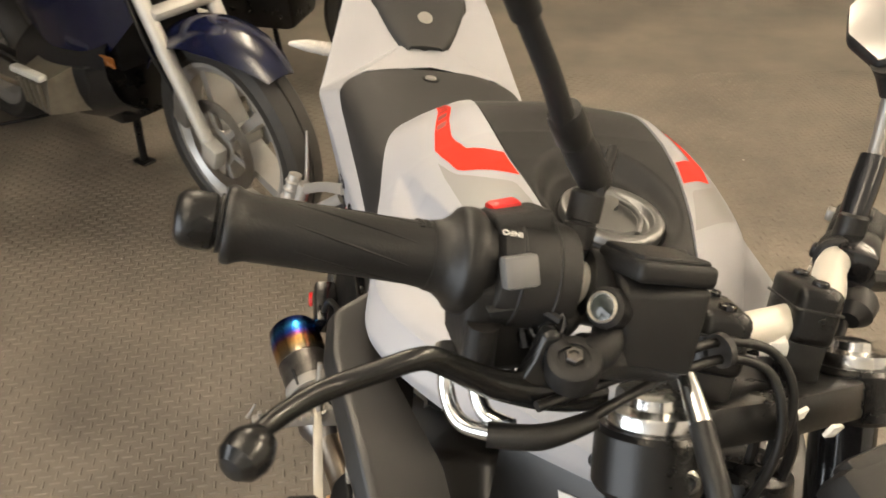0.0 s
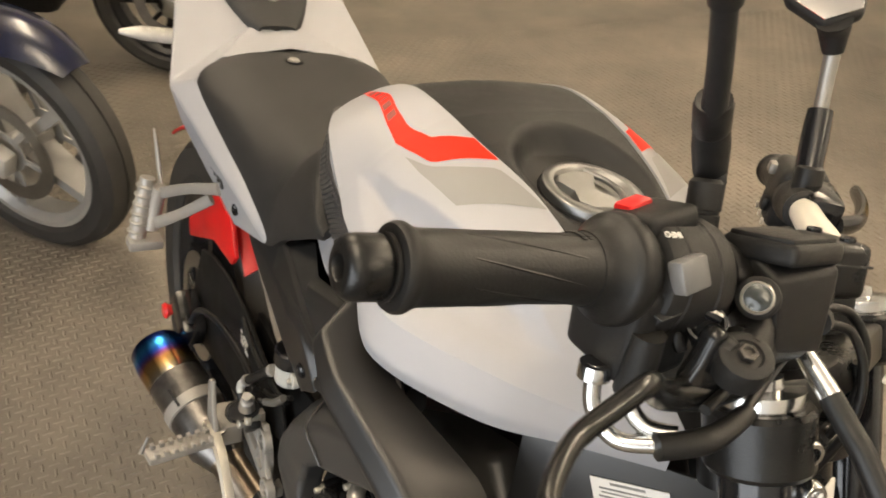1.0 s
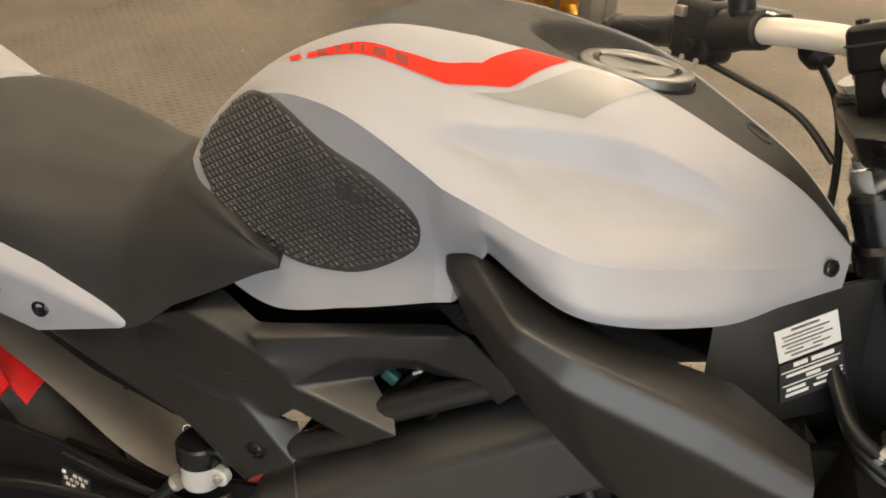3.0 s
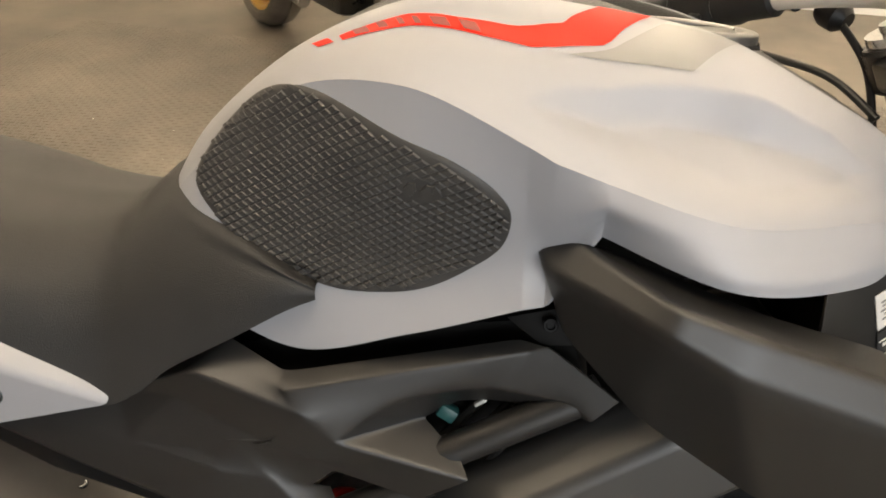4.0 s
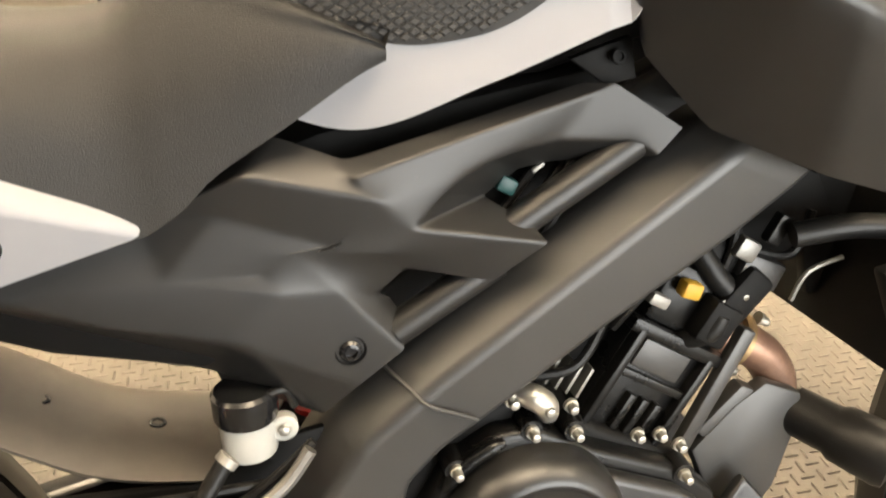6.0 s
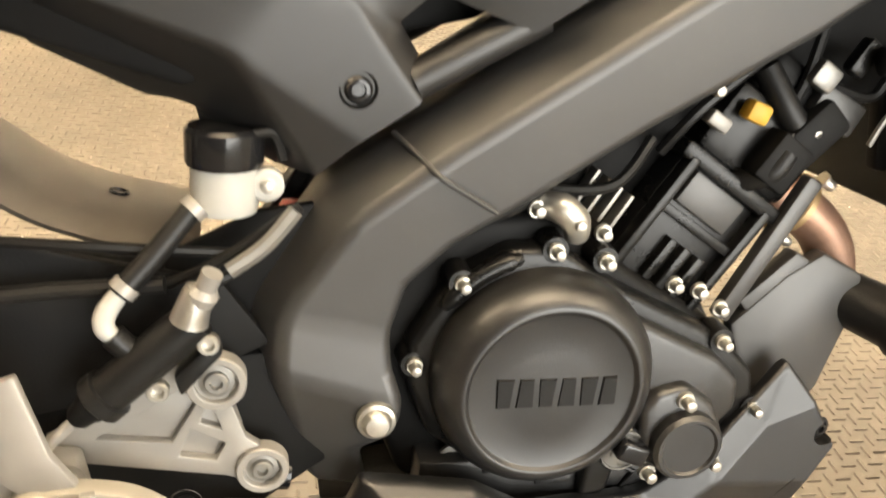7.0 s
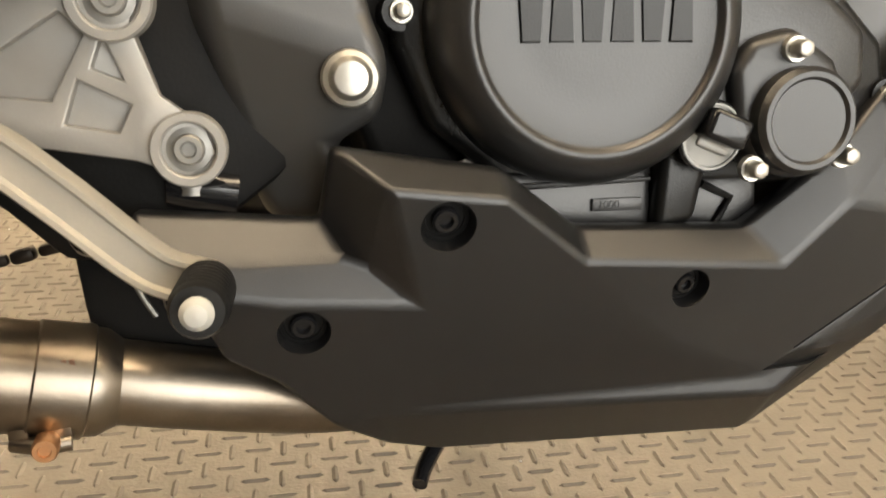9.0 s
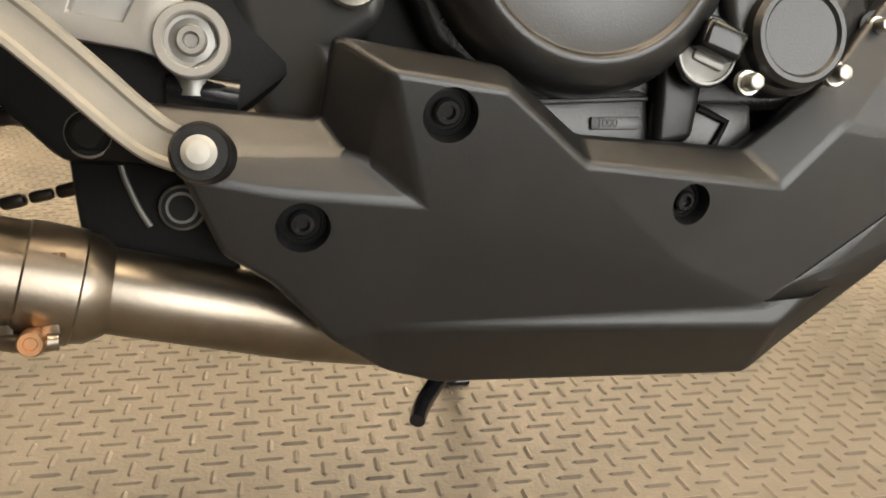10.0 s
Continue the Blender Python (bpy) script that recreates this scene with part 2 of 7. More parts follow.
# ---- building helpers ----
def part(name, bm, mat, parent=None, label="", angle=32, m=None, sharp=True, flat=False):
    """Links a bmesh as one mesh object under a thing or a part."""
    bmesh.ops.recalc_face_normals(bm, faces=bm.faces)
    for f in bm.faces:
        f.smooth = True
    if sharp:
        for e in bm.edges:
            e.smooth = len(e.link_faces) == 2 and e.calc_face_angle(0) < radians(angle)
    weighted = []
    if flat:
        for v in bm.verts:
            total = Vector((0, 0, 0))
            for f in v.link_faces:
                total += f.normal * f.calc_area()
            weighted.append(total.normalized() if total.length > 1e-12 else v.normal)
        for e in bm.edges:
            e.smooth = True
    me = bpy.data.meshes.new(name)
    bm.to_mesh(me)
    bm.free()
    if weighted:
        me.normals_split_custom_set_from_vertices(weighted)
    me.materials.append(mat)
    ob = new(name, me)
    if parent:
        ob.parent = parent
    if m is not None:
        ob.matrix_basis = m
    if label:
        ob["label"] = label
    return ob


def thing(name, m, label, category, group="", kind=""):
    ob = new(name)
    ob.empty_display_size = 0.1
    ob.matrix_world = m
    return tagged(ob, label, category, group, kind)


def from_arrays(verts, faces):
    bm = bmesh.new()
    vs = [bm.verts.new(tuple(map(float, v))) for v in verts]
    for f in faces:
        try:
            bm.faces.new([vs[i] for i in f])
        except ValueError:
            pass
    return bm


def grid(g, close_u=False, close_v=False, flip=False):
    """A sheet over an array of places nu x nv x 3."""
    nu, nv = g.shape[:2]
    faces = []
    for i in range(nu if close_u else nu - 1):
        for j in range(nv if close_v else nv - 1):
            a, b, c, d = i * nv + j, (i + 1) % nu * nv + j, (i + 1) % nu * nv + (j + 1) % nv, i * nv + (j + 1) % nv
            faces.append((a, d, c, b) if flip else (a, b, c, d))
    return from_arrays(g.reshape(-1, 3), faces)


def thicken(bm, depth):
    """Gives an open sheet a depth against its normals."""
    bm.normal_update()
    bmesh.ops.solidify(bm, geom=bm.faces[:], thickness=depth)
    return bm


def bevelled(bm, width, segments=2, angle=28):
    if width:
        es = [e for e in bm.edges if len(e.link_faces) == 2 and e.calc_face_angle(0) > radians(angle)]
        bmesh.ops.bevel(bm, geom=es, offset=width, segments=segments, profile=0.5, affect="EDGES", clamp_overlap=True)
    return bm


def plate(poly, y0, y1, width=0.002, segments=2):
    """An outline in x, z, drawn from y0 (outer, towards the right side) to y1."""
    n = len(poly)
    verts = [(x, y0, z) for x, z in poly] + [(x, y1, z) for x, z in poly]
    faces = [tuple(range(n)), tuple(range(2 * n - 1, n - 1, -1))] + [(i, i + n, (i + 1) % n + n, (i + 1) % n) for i in range(n)]
    bm = from_arrays(verts, faces)
    bmesh.ops.recalc_face_normals(bm, faces=bm.faces)
    return bevelled(bm, width, segments)


def flattened(verts, faces, keep=0.12, rounds=60):
    """Moves the corners a little so that every face lies in one plane."""
    first = np.array(verts, float)
    p = first.copy()
    for _ in range(rounds):
        total, count = first * keep, np.full((len(p), 1), keep)
        for f in faces:
            q = p[list(f)]
            c = q.mean(0)
            n = np.linalg.svd(q - c)[2][2]
            total[list(f)] += q - ((q - c) @ n)[:, None] * n
            count[list(f)] += 1
        p = total / count
    return [tuple(v) for v in p]


def outer_y(verts, faces, x, z):
    """The y of a faceted shell at x, z."""
    best = None
    for f in faces:
        poly = [(verts[i][0], verts[i][2]) for i in f]
        d = inside(np.array([x]), np.array([z]), poly)[0]
        if best is None or d > best[0]:
            q = np.array([verts[i] for i in f])
            a = np.linalg.lstsq(np.c_[q[:, 0], q[:, 2], np.ones(len(q))], q[:, 1], rcond=None)[0]
            best = (d, a[0] * x + a[1] * z + a[2], (float(a[0]), -1.0, float(a[1])))
    return float(best[1]), best[2]


def facets(verts, faces, depth, width=0.002, segments=2, angle=12):
    """A faceted shell: outer corners and faces, drawn inwards by depth along y, with rounded edges."""
    n = len(verts)
    allv = list(verts) + [(x, y + depth, z) for x, y, z in verts]
    count = {}
    for f in faces:
        for a, b in zip(f, f[1:] + f[:1]):
            count[frozenset((a, b))] = count.get(frozenset((a, b)), 0) + 1
    sides = []
    for f in faces:
        for a, b in zip(f, f[1:] + f[:1]):
            if count[frozenset((a, b))] == 1:
                sides.append((b, a, a + n, b + n))
    bm = from_arrays(allv, [tuple(f) for f in faces] + [tuple(i + n for i in f[::-1]) for f in faces] + sides)
    bmesh.ops.recalc_face_normals(bm, faces=bm.faces)
    return bevelled(bm, width, segments, angle)


def weighted(ob):
    """Even shading over flat faces, with sharp rims kept."""
    m = ob.modifiers.new("weighted", "WEIGHTED_NORMAL")
    m.keep_sharp, m.weight = True, 80
    return ob


def rounded_sheet(verts, faces, crease):
    """An open faceted sheet whose inner edges round off when it is subdivided."""
    bm = from_arrays(verts, faces)
    bmesh.ops.recalc_face_normals(bm, faces=bm.faces)
    if sum(f.normal.y * f.calc_area() for f in bm.faces) > 0:
        bmesh.ops.reverse_faces(bm, faces=bm.faces)
    layer = bm.edges.layers.float.new("crease_edge")
    for e in bm.edges:
        e[layer] = 1.0 if e.is_boundary else crease
    return bm


def walled(ob, depth, levels=3):
    """Rounds a sheet off and gives it a wall thickness inwards."""
    m = ob.modifiers.new("round", "SUBSURF")
    m.levels = m.render_levels = levels
    m = ob.modifiers.new("wall", "SOLIDIFY")
    m.thickness, m.offset = depth, -1
    return ob


def holed(outer, holes, y0, y1, width=0.001):
    """A plate in x, z with openings through it, from y0 (outer side) to y1."""
    bm = bmesh.new()
    for loop in [outer] + holes:
        vs = [bm.verts.new((x, y0, z)) for x, z in loop]
        for a, b in zip(vs, vs[1:] + vs[:1]):
            bm.edges.new((a, b))
    bmesh.ops.triangle_fill(bm, edges=bm.edges[:], use_beauty=True)
    got = bmesh.ops.extrude_face_region(bm, geom=bm.faces[:])
    bmesh.ops.translate(bm, vec=(0, y1 - y0, 0), verts=[g for g in got["geom"] if isinstance(g, bmesh.types.BMVert)])
    bmesh.ops.recalc_face_normals(bm, faces=bm.faces)
    return bevelled(bm, width, 2, 40)


def smooth_path(points, steps=8):
    p = np.array(points, float)
    if len(p) < 3:
        return p
    return catmull(p, np.linspace(0, len(p) - 1, (len(p) - 1) * steps + 1))


def tube(points, radius, seg=14, steps=8, caps=True, squash=1.0):
    """A round bar along a smooth path; radius is one number or one for each point."""
    p = smooth_path(points, steps)
    n = len(p)
    r = np.interp(np.linspace(0, 1, n), np.linspace(0, 1, len(radius)), radius) if hasattr(radius, "__len__") else np.full(n, radius)
    t = np.gradient(p, axis=0)
    t /= np.linalg.norm(t, axis=1, keepdims=True)
    up = np.array((0, 0, 1.0)) if abs(t[0][2]) < 0.9 else np.array((0, 1.0, 0))
    rings = []
    for i in range(n):
        a = up - t[i] * up.dot(t[i])
        a /= np.linalg.norm(a)
        up, b = a, np.cross(t[i], a)
        ang = np.linspace(0, 2 * math.pi, seg, endpoint=False)[:, None]
        rings.append(p[i] + r[i] * (np.cos(ang) * a + squash * np.sin(ang) * b))
    bm = grid(np.array(rings), close_v=True)
    if caps:
        bm.verts.ensure_lookup_table()
        bm.faces.new([bm.verts[i] for i in range(seg)][::-1])
        bm.faces.new([bm.verts[(n - 1) * seg + i] for i in range(seg)])
    return bm


def lathe(profile, base, axis, seg=32, caps=True):
    """A turned body: profile of (radius, height along the axis) from base; ends are closed."""
    axis = Vector(axis).normalized()
    q = axis.to_track_quat("Z", "Y").to_matrix()
    rows = []
    for r, h in profile:
        rows.append([Vector(base) + q @ Vector((max(r, 1e-5) * math.cos(a), max(r, 1e-5) * math.sin(a), h)) for a in (2 * math.pi * i / seg for i in range(seg))])
    bm = grid(np.array([[tuple(v) for v in row] for row in rows]), close_v=True)
    bm.verts.ensure_lookup_table()
    n = len(profile)
    if caps and profile[0] != profile[-1]:
        bm.faces.new([bm.verts[i] for i in range(seg)][::-1])
        bm.faces.new([bm.verts[(n - 1) * seg + i] for i in range(seg)])
    return bm


def box(cx, cy, cz, sx, sy, sz, width=0.003, rot=(0, 0, 0), segments=2):
    bm = bmesh.new()
    bmesh.ops.create_cube(bm, size=1, matrix=pose(cx, cy, cz, *rot) @ Matrix.Diagonal((sx, sy, sz, 1)))
    return bevelled(bm, min(width, 0.4 * min(sx, sy, sz)), segments)


def join(*bms):
    out = bmesh.new()
    for b in bms:
        me = bpy.data.meshes.new("tmp")
        b.to_mesh(me)
        b.free()
        out.from_mesh(me)
        bpy.data.meshes.remove(me)
    return out


def words(text, size, m, depth=0.0004, bold=0.0, spacing=1.0):
    """Raised letters in Blender's own font, lying in the plane of the pose m."""
    c = bpy.data.curves.new("letters", "FONT")
    c.body, c.size, c.extrude, c.offset, c.space_character = text, size, depth, bold, spacing
    c.align_x, c.align_y, c.resolution_u = "CENTER", "CENTER", 3
    ob = bpy.data.objects.new("letters", c)
    me = bpy.data.meshes.new_from_object(ob)
    bpy.data.objects.remove(ob)
    bm = bmesh.new()
    bm.from_mesh(me)
    bpy.data.meshes.remove(me)
    bpy.data.curves.remove(c)
    bm.transform(m)
    return bm


SIDE = pose(0, 0, 0, 90, 0, 0)  # letters that stand on the right flank and read towards the front


def hexbolt(name, at, r, parent, mat=BRIGHT, h=0.006, axis=(0, -1, 0), washer=True, hexed=True):
    """A flanged hexagon bolt head."""
    q = Vector(axis).normalized().to_track_quat("Z", "Y").to_matrix().to_4x4()
    bm = bmesh.new()
    bmesh.ops.create_cone(bm, cap_ends=True, segments=6 if hexed else 20, radius1=r * 0.76, radius2=r * 0.66, depth=h, matrix=Matrix.Translation(Vector(at)) @ q @ pose(0, 0, h * 0.75))
    bevelled(bm, r * 0.20, 2)
    if washer:
        bmesh.ops.create_cone(bm, cap_ends=True, segments=20, radius1=r * 0.98, radius2=r * 0.9, depth=h * 0.35, matrix=Matrix.Translation(Vector(at)) @ q @ pose(0, 0, h * 0.15))
    return part(name, bm, mat, parent)


def socketbolt(name, at, r, parent, mat=BRIGHT, h=0.007, axis=(0, -1, 0)):
    """A round head with a hexagon socket."""
    a = Vector(axis).normalized()
    ob = part(name, lathe(((r, 0), (r, h * 0.8), (r * 0.88, h), (r * 0.60, h), (r * 0.52, h * 0.35), (0, h * 0.35)), at, a, 18), mat, parent)
    return ob

# ---- the room ----
def slab(name, cx, cy, cz, sx, sy, sz, mat, label, category):
    return tagged(part(name, box(cx, cy, cz, sx, sy, sz, 0), mat), label, category, kind="structure")


floor = slab("floor", -0.8, 0, -0.05, 9.4, 8.2, 0.1, MAT, "dusty grey-brown rubber mat floor with raised lozenges", "floor")
slab("ceiling", -0.8, 0, 2.95, 9.4, 8.2, 0.1, CEILING, "plain white painted workshop ceiling", "ceiling")
slab("wall_north", -0.8, 4.05, 1.45, 9.2, 0.1, 2.9, WALL, "plain pale plaster wall", "wall")
slab("wall_west", -5.45, 0, 1.45, 0.1, 8.2, 2.9, WALL, "plain pale plaster wall", "wall")
slab("wall_east", 3.85, 0, 1.45, 0.1, 8.2, 2.9, WALL, "plain pale plaster wall", "wall")
# south wall is out of view; its darkness is added to shape the light
wall_south = part("wall_south", join(box(-2.70, -2.75, 1.45, 5.4, 0.1, 2.9, 0), box(3.65, -2.75, 1.45, 0.3, 0.1, 2.9, 0), box(1.75, -2.75, 2.56, 3.5, 0.1, 0.68, 0), box(1.75, -2.75, 0.02, 3.5, 0.1, 0.04, 0)), UNSEEN_DARK)
tagged(wall_south, "unseen wall, made dark to cut reflections, with a wide shop front opening", "wall", kind="structure")

for lx, ly in LAMPS:
    lamp = thing("ceiling_lamp", pose(lx, ly, 2.9), "long white ceiling lamp with a glowing diffuser", "ceiling lamp", "ceiling lamps")
    part("housing", box(0, 0, -0.40, 1.26, 0.34, 0.07, 0.006), WHITE_PLASTIC, lamp)
    part("diffuser", box(0, 0, -0.441, 1.2, 0.29, 0.012, 0.003), TUBE_GLOW, lamp)
    for dx in (-0.5, 0.5):
        part("hanger", tube([(dx, 0, 0), (dx, 0, -0.37)], 0.004, 8), GREYMETAL, lamp)

# ---- the motorcycle: x to its front, y to its left, z up, leaning on its side stand ----
bike = thing("motorcycle", pose(-0.7, -0.0642, 0, -9.86, 0, 11.55), "silver-white and black motorcycle with red stripes on its side stand", "motorcycle")

NU, NV = 241, 169
TOP = loft(TANK, NU, NV, (4, 5, 6), (4,))
XS = sorted(TANK)
UU, VV = np.meshgrid(np.linspace(XS[0], XS[-1], NU), np.linspace(0, 7, NV), indexing="ij")
SCOOP = [(0.060, 3.48), (0.083, 3.15), (0.150, 2.64), (0.196, 2.42), (0.240, 2.45), (0.270, 2.80), (0.264, 3.55), (0.206, 3.85), (0.177, 3.90), (0.137, 3.78), (0.088, 3.60)]
dip = np.clip(inside(UU, VV * 0.032, [(u, v * 0.032) for u, v in SCOOP]) / 0.0135, 0, 1)
dip = 0.7 * dip + 0.3 * dip * dip * (3 - 2 * dip)
TOP = TOP + normals(TOP) * (0.018 * dip * np.clip((4.0 - VV) / 1.25, 0.10, 1) * np.clip((0.285 - UU) / 0.085, 0.12, 1))[..., None]
OUT = -normals(TOP)


def on_tank(u, v, lift=0.0):
    """A place on the tank's right half, at length u and section row v."""
    a = np.clip((np.asarray(u, float) - XS[0]) / (XS[-1] - XS[0]) * (NU - 1), 0, NU - 1.001)
    b = np.clip(np.asarray(v, float) / 7 * (NV - 1), 0, NV - 1.001)
    i, j = a.astype(int), b.astype(int)
    f, g = (a - i)[..., None], (b - j)[..., None]
    both = TOP + lift * OUT
    return both[i, j] * (1 - f) * (1 - g) + both[i + 1, j] * f * (1 - g) + both[i, j + 1] * (1 - f) * g + both[i + 1, j + 1] * f * g


def strip(lower, upper, lift, n=40, m=8):
    """A decal between two lines of (u, v) on the tank."""
    def along(line):
        line = np.array(line)
        s = np.concatenate(([0], np.cumsum(np.hypot(np.diff(line[:, 0]), np.diff(line[:, 1]) * 0.03))))
        s = s / s[-1]
        return s, line
    marks = np.linspace(0, 1, n)
    rows = []
    for line in (lower, upper):
        s, line = along(line)
        k = np.linspace(0, 1, len(line))
        rows.append(np.stack([np.interp(marks, k, line[:, 0]), np.interp(marks, k, line[:, 1])], 1))
    w = np.linspace(0, 1, m)[None, :, None]
    uv = rows[0][:, None] * (1 - w) + rows[1][:, None] * w
    return on_tank(uv[..., 0], uv[..., 1], lift)


def flipped(g, middle=0.0):
    """The far side of a half, mirrored at y = middle."""
    return g * np.array((1, -1, 1)) + np.array((0, 2 * middle, 0))


def far_side(g):
    return flipped(g, TANK_MIDDLE)


row1 = round(NV / 7)
TANK_MIDDLE, SEAT_MIDDLE = 0.0120, 0.0065


def soften(me):
    """Smooth edges above the cover's side crease, all over the recess."""
    for e in me.edges:
        p = (me.vertices[e.vertices[0]].co + me.vertices[e.vertices[1]].co) / 2
        if 0.03 < p.x < 0.31 and p.z > np.interp(p.x, CREASE_X, CREASE_Z) + 0.004 and abs(p.y) > np.interp(p.x, CREASE_X, RIDGE_Y):
            e.use_edge_sharp = False


CREASE_X = [x for x in XS]
RIDGE_Y = [-TANK[x][2][0] for x in XS]
CREASE_Z = [TANK[x][4][1] for x in XS]
RED_LOW = ((-.044, 2.35), (-.004, 2.30), (.034, 2.45), (.066, 2.48), (.105, 2.10), (.139, 1.03))
RED_HIGH = ((-.048, 2.00), (-.007, 1.80), (.021, 1.97), (.048, 1.95), (.083, 1.67), (.102, 1.03))
for left in (False, True):
    turn = far_side if left else (lambda g: g)
    cover = part("tank_side_cover", thicken(grid(turn(TOP[:, row1:]), flip=not left), 0.0025), SILVER, bike, "silver-white painted tank cover with a scooped recess", angle=17)
    soften(cover.data)
    part("red_stripe", grid(turn(strip(RED_LOW, RED_HIGH, 0.0006)), flip=left), RED, bike, "bright red angular stripe")
    part("red_stripe", grid(turn(strip(((-.060, 2.24), (-.050, 2.27)), ((-.067, 1.76), (-.056, 1.86)), 0.0006, 6)), flip=left), RED, bike, "bright red angular stripe")
    part("grey_decal", grid(turn(strip(((.088, 2.50), (.122, 2.42), (.158, 2.35)), ((.128, 1.86), (.146, 1.18), (.189, 1.03)), 0.0005, 16)), flip=left), GREY_DECAL, bike, "pale grey angular decal")
    bars = [strip(((u, 2.33 + k), (u + w, 2.36 + k)), ((u - .004, 2.02 + k), (u + w - .004, 2.05 + k)), 0.0011, 3, 4) for u, w, k in ((-.036, .009, -.05), (-.022, .006, -.10), (-.010, .004, -.12), (.000, .004, -.08), (.010, .009, -.02), (.025, .009, .02))]
    for b in bars:
        part("dark_print", grid(turn(b), flip=left), DARK_PRINT, bike, "dark red printed bar")
centre = np.concatenate([TOP[:, row1 - 1::-1], far_side(TOP[:, 0:row1])], 1)
centre[..., 2] -= 0.0015
CAP = (0.170, 0.0085, 0.9385)
away = np.hypot((centre[..., 0] - CAP[0] + 0.012) / 1.15, centre[..., 1] - CAP[1])
sunk = np.clip((0.062 - away) / 0.016, 0, 1)
sunk = sunk * sunk * (3 - 2 * sunk)
brim = np.abs(np.concatenate([TOP[:, row1:row1 + 1, 1]] * centre.shape[1], 1)) - np.abs(np.abs(centre[..., 1] - TANK_MIDDLE) - TANK_MIDDLE)
sunk = sunk * np.clip(brim / 0.012, 0, 1)
centre[..., 2] += sunk * np.minimum(0, CAP[2] - 0.006 - 0.10 * (centre[..., 0] - CAP[0]) - centre[..., 2])
part("tank_centre_panel", thicken(grid(centre), 0.003), TEXTURED, bike, "grained black plastic centre panel of the tank")
# dark body added inside the covers to block light and darken the gap below
part("dark_tank_filler", plate([(-.14, .80), (-.08, .735), (.06, .745), (.312, .81), (.312, .835), (.15, .90), (0, .93), (-.1, .88)], -.040, .040, 0.004), DEEP, bike)

# round black disc near the front of the centre panel
part("panel_disc", lathe(((.0125, -.004), (.0125, .0004), (.0112, .0010), (.0100, .0002), (0, .0002)), (.2637, .0238, .8990), (.4777, 0, .8785), 32), PIT, bike, "round black disc in the tank's centre panel")

# knee pads with raised lozenges
PAD_EDGE = [(-.071, 3.90), (-.050, 4.22), (-.022, 4.53), (.002, 4.70), (.029, 4.78), (.048, 4.93), (.057, 5.22), (.051, 5.74), (.029, 6.15), (.004, 6.33), (-.031, 6.29), (-.063, 6.15), (-.102, 5.84), (-.127, 5.38), (-.146, 4.66), (-.148, 4.20), (-.135, 3.42), (-.107, 3.10), (-.087, 3.42)]
edge = np.array(PAD_EDGE + PAD_EDGE[:3])
edge = catmull(edge, np.linspace(1, len(PAD_EDGE) + 1, 121))[:-1]
hub = np.array((-0.045, 5.0))
rings = []
for k in np.linspace(0, 1, 16):
    uv = hub + (edge - hub) * k
    rings.append(on_tank(uv[:, 0], uv[:, 1], 0.0006 + 0.0022 * math.sqrt(max(0, 1 - k**8))))
uv = hub + (edge - hub) * 1.004
rings.append(on_tank(uv[:, 0], uv[:, 1], -0.001))
PADS = np.array(rings)


def pad_row(x, z):
    """The section row at which the tank's flank, measured along its skin, has the height z."""
    k = min(max((x - XS[0]) / (XS[-1] - XS[0]) * (NU - 1), 0), NU - 1.001)
    i = int(k)
    col = (TOP[i] * (1 - k + i) + TOP[i + 1] * (k - i))[NV * 3 // 7:]
    skin = np.concatenate(([0], np.cumsum(np.linalg.norm(np.diff(col, axis=0), axis=1))))
    base = np.interp(-0.83, -col[:, 2], skin)
    return np.interp(base + 0.83 - z, skin, np.linspace(3, 7, len(col)))


def pad_height(x, v):
    """The height along the skin at section row v, the inverse of pad_row."""
    k = min(max((x - XS[0]) / (XS[-1] - XS[0]) * (NU - 1), 0), NU - 1.001)
    i = int(k)
    col = (TOP[i] * (1 - k + i) + TOP[i + 1] * (k - i))[NV * 3 // 7:]
    skin = np.concatenate(([0], np.cumsum(np.linalg.norm(np.diff(col, axis=0), axis=1))))
    return np.interp(-0.83, -col[:, 2], skin) + 0.83 - np.interp(v, np.linspace(3, 7, len(col)), skin)


def pad_tread():
    """Low pyramids in a rhombic lattice on the pad."""
    outline = [(float(a), float(pad_height(a, b))) for a, b in edge[::2]]
    wide, high = 0.0088, 0.0062
    i, j = np.meshgrid(np.arange(-30, 34), np.arange(-44, 46), indexing="ij")
    cx = (-0.045 + (i + (j % 2) / 2) * wide + j * 0.0002).ravel()
    cz = (0.84 + j * high / 2 - (i + (j % 2) / 2) * 0.0005).ravel()
    keep = (inside(cx, cz, outline) > 0.0038) & ((cx - 0.008) ** 2 / 1.7 + (cz - 0.862) ** 2 > 0.0088 ** 2)
    cx, cz = cx[keep], cz[keep]
    places = []
    for s, lift in ((0.92, 0.0025), (0.60, 0.0036)):
        for dx, dz in ((-wide / 2, 0), (0, -high / 2), (wide / 2, 0), (0, high / 2)):
            x, z = cx + dx * s, cz + dz * s
            places.append(on_tank(x, np.array([pad_row(a, b) for a, b in zip(x, z)]), lift))
    verts = np.stack(places, 1).reshape(-1, 3)
    faces = []
    for n in range(0, len(verts), 8):
        faces += [(n + k, n + (k + 1) % 4, n + 4 + (k + 1) % 4, n + 4 + k) for k in range(4)] + [(n + 4, n + 5, n + 6, n + 7)]
    return verts, faces


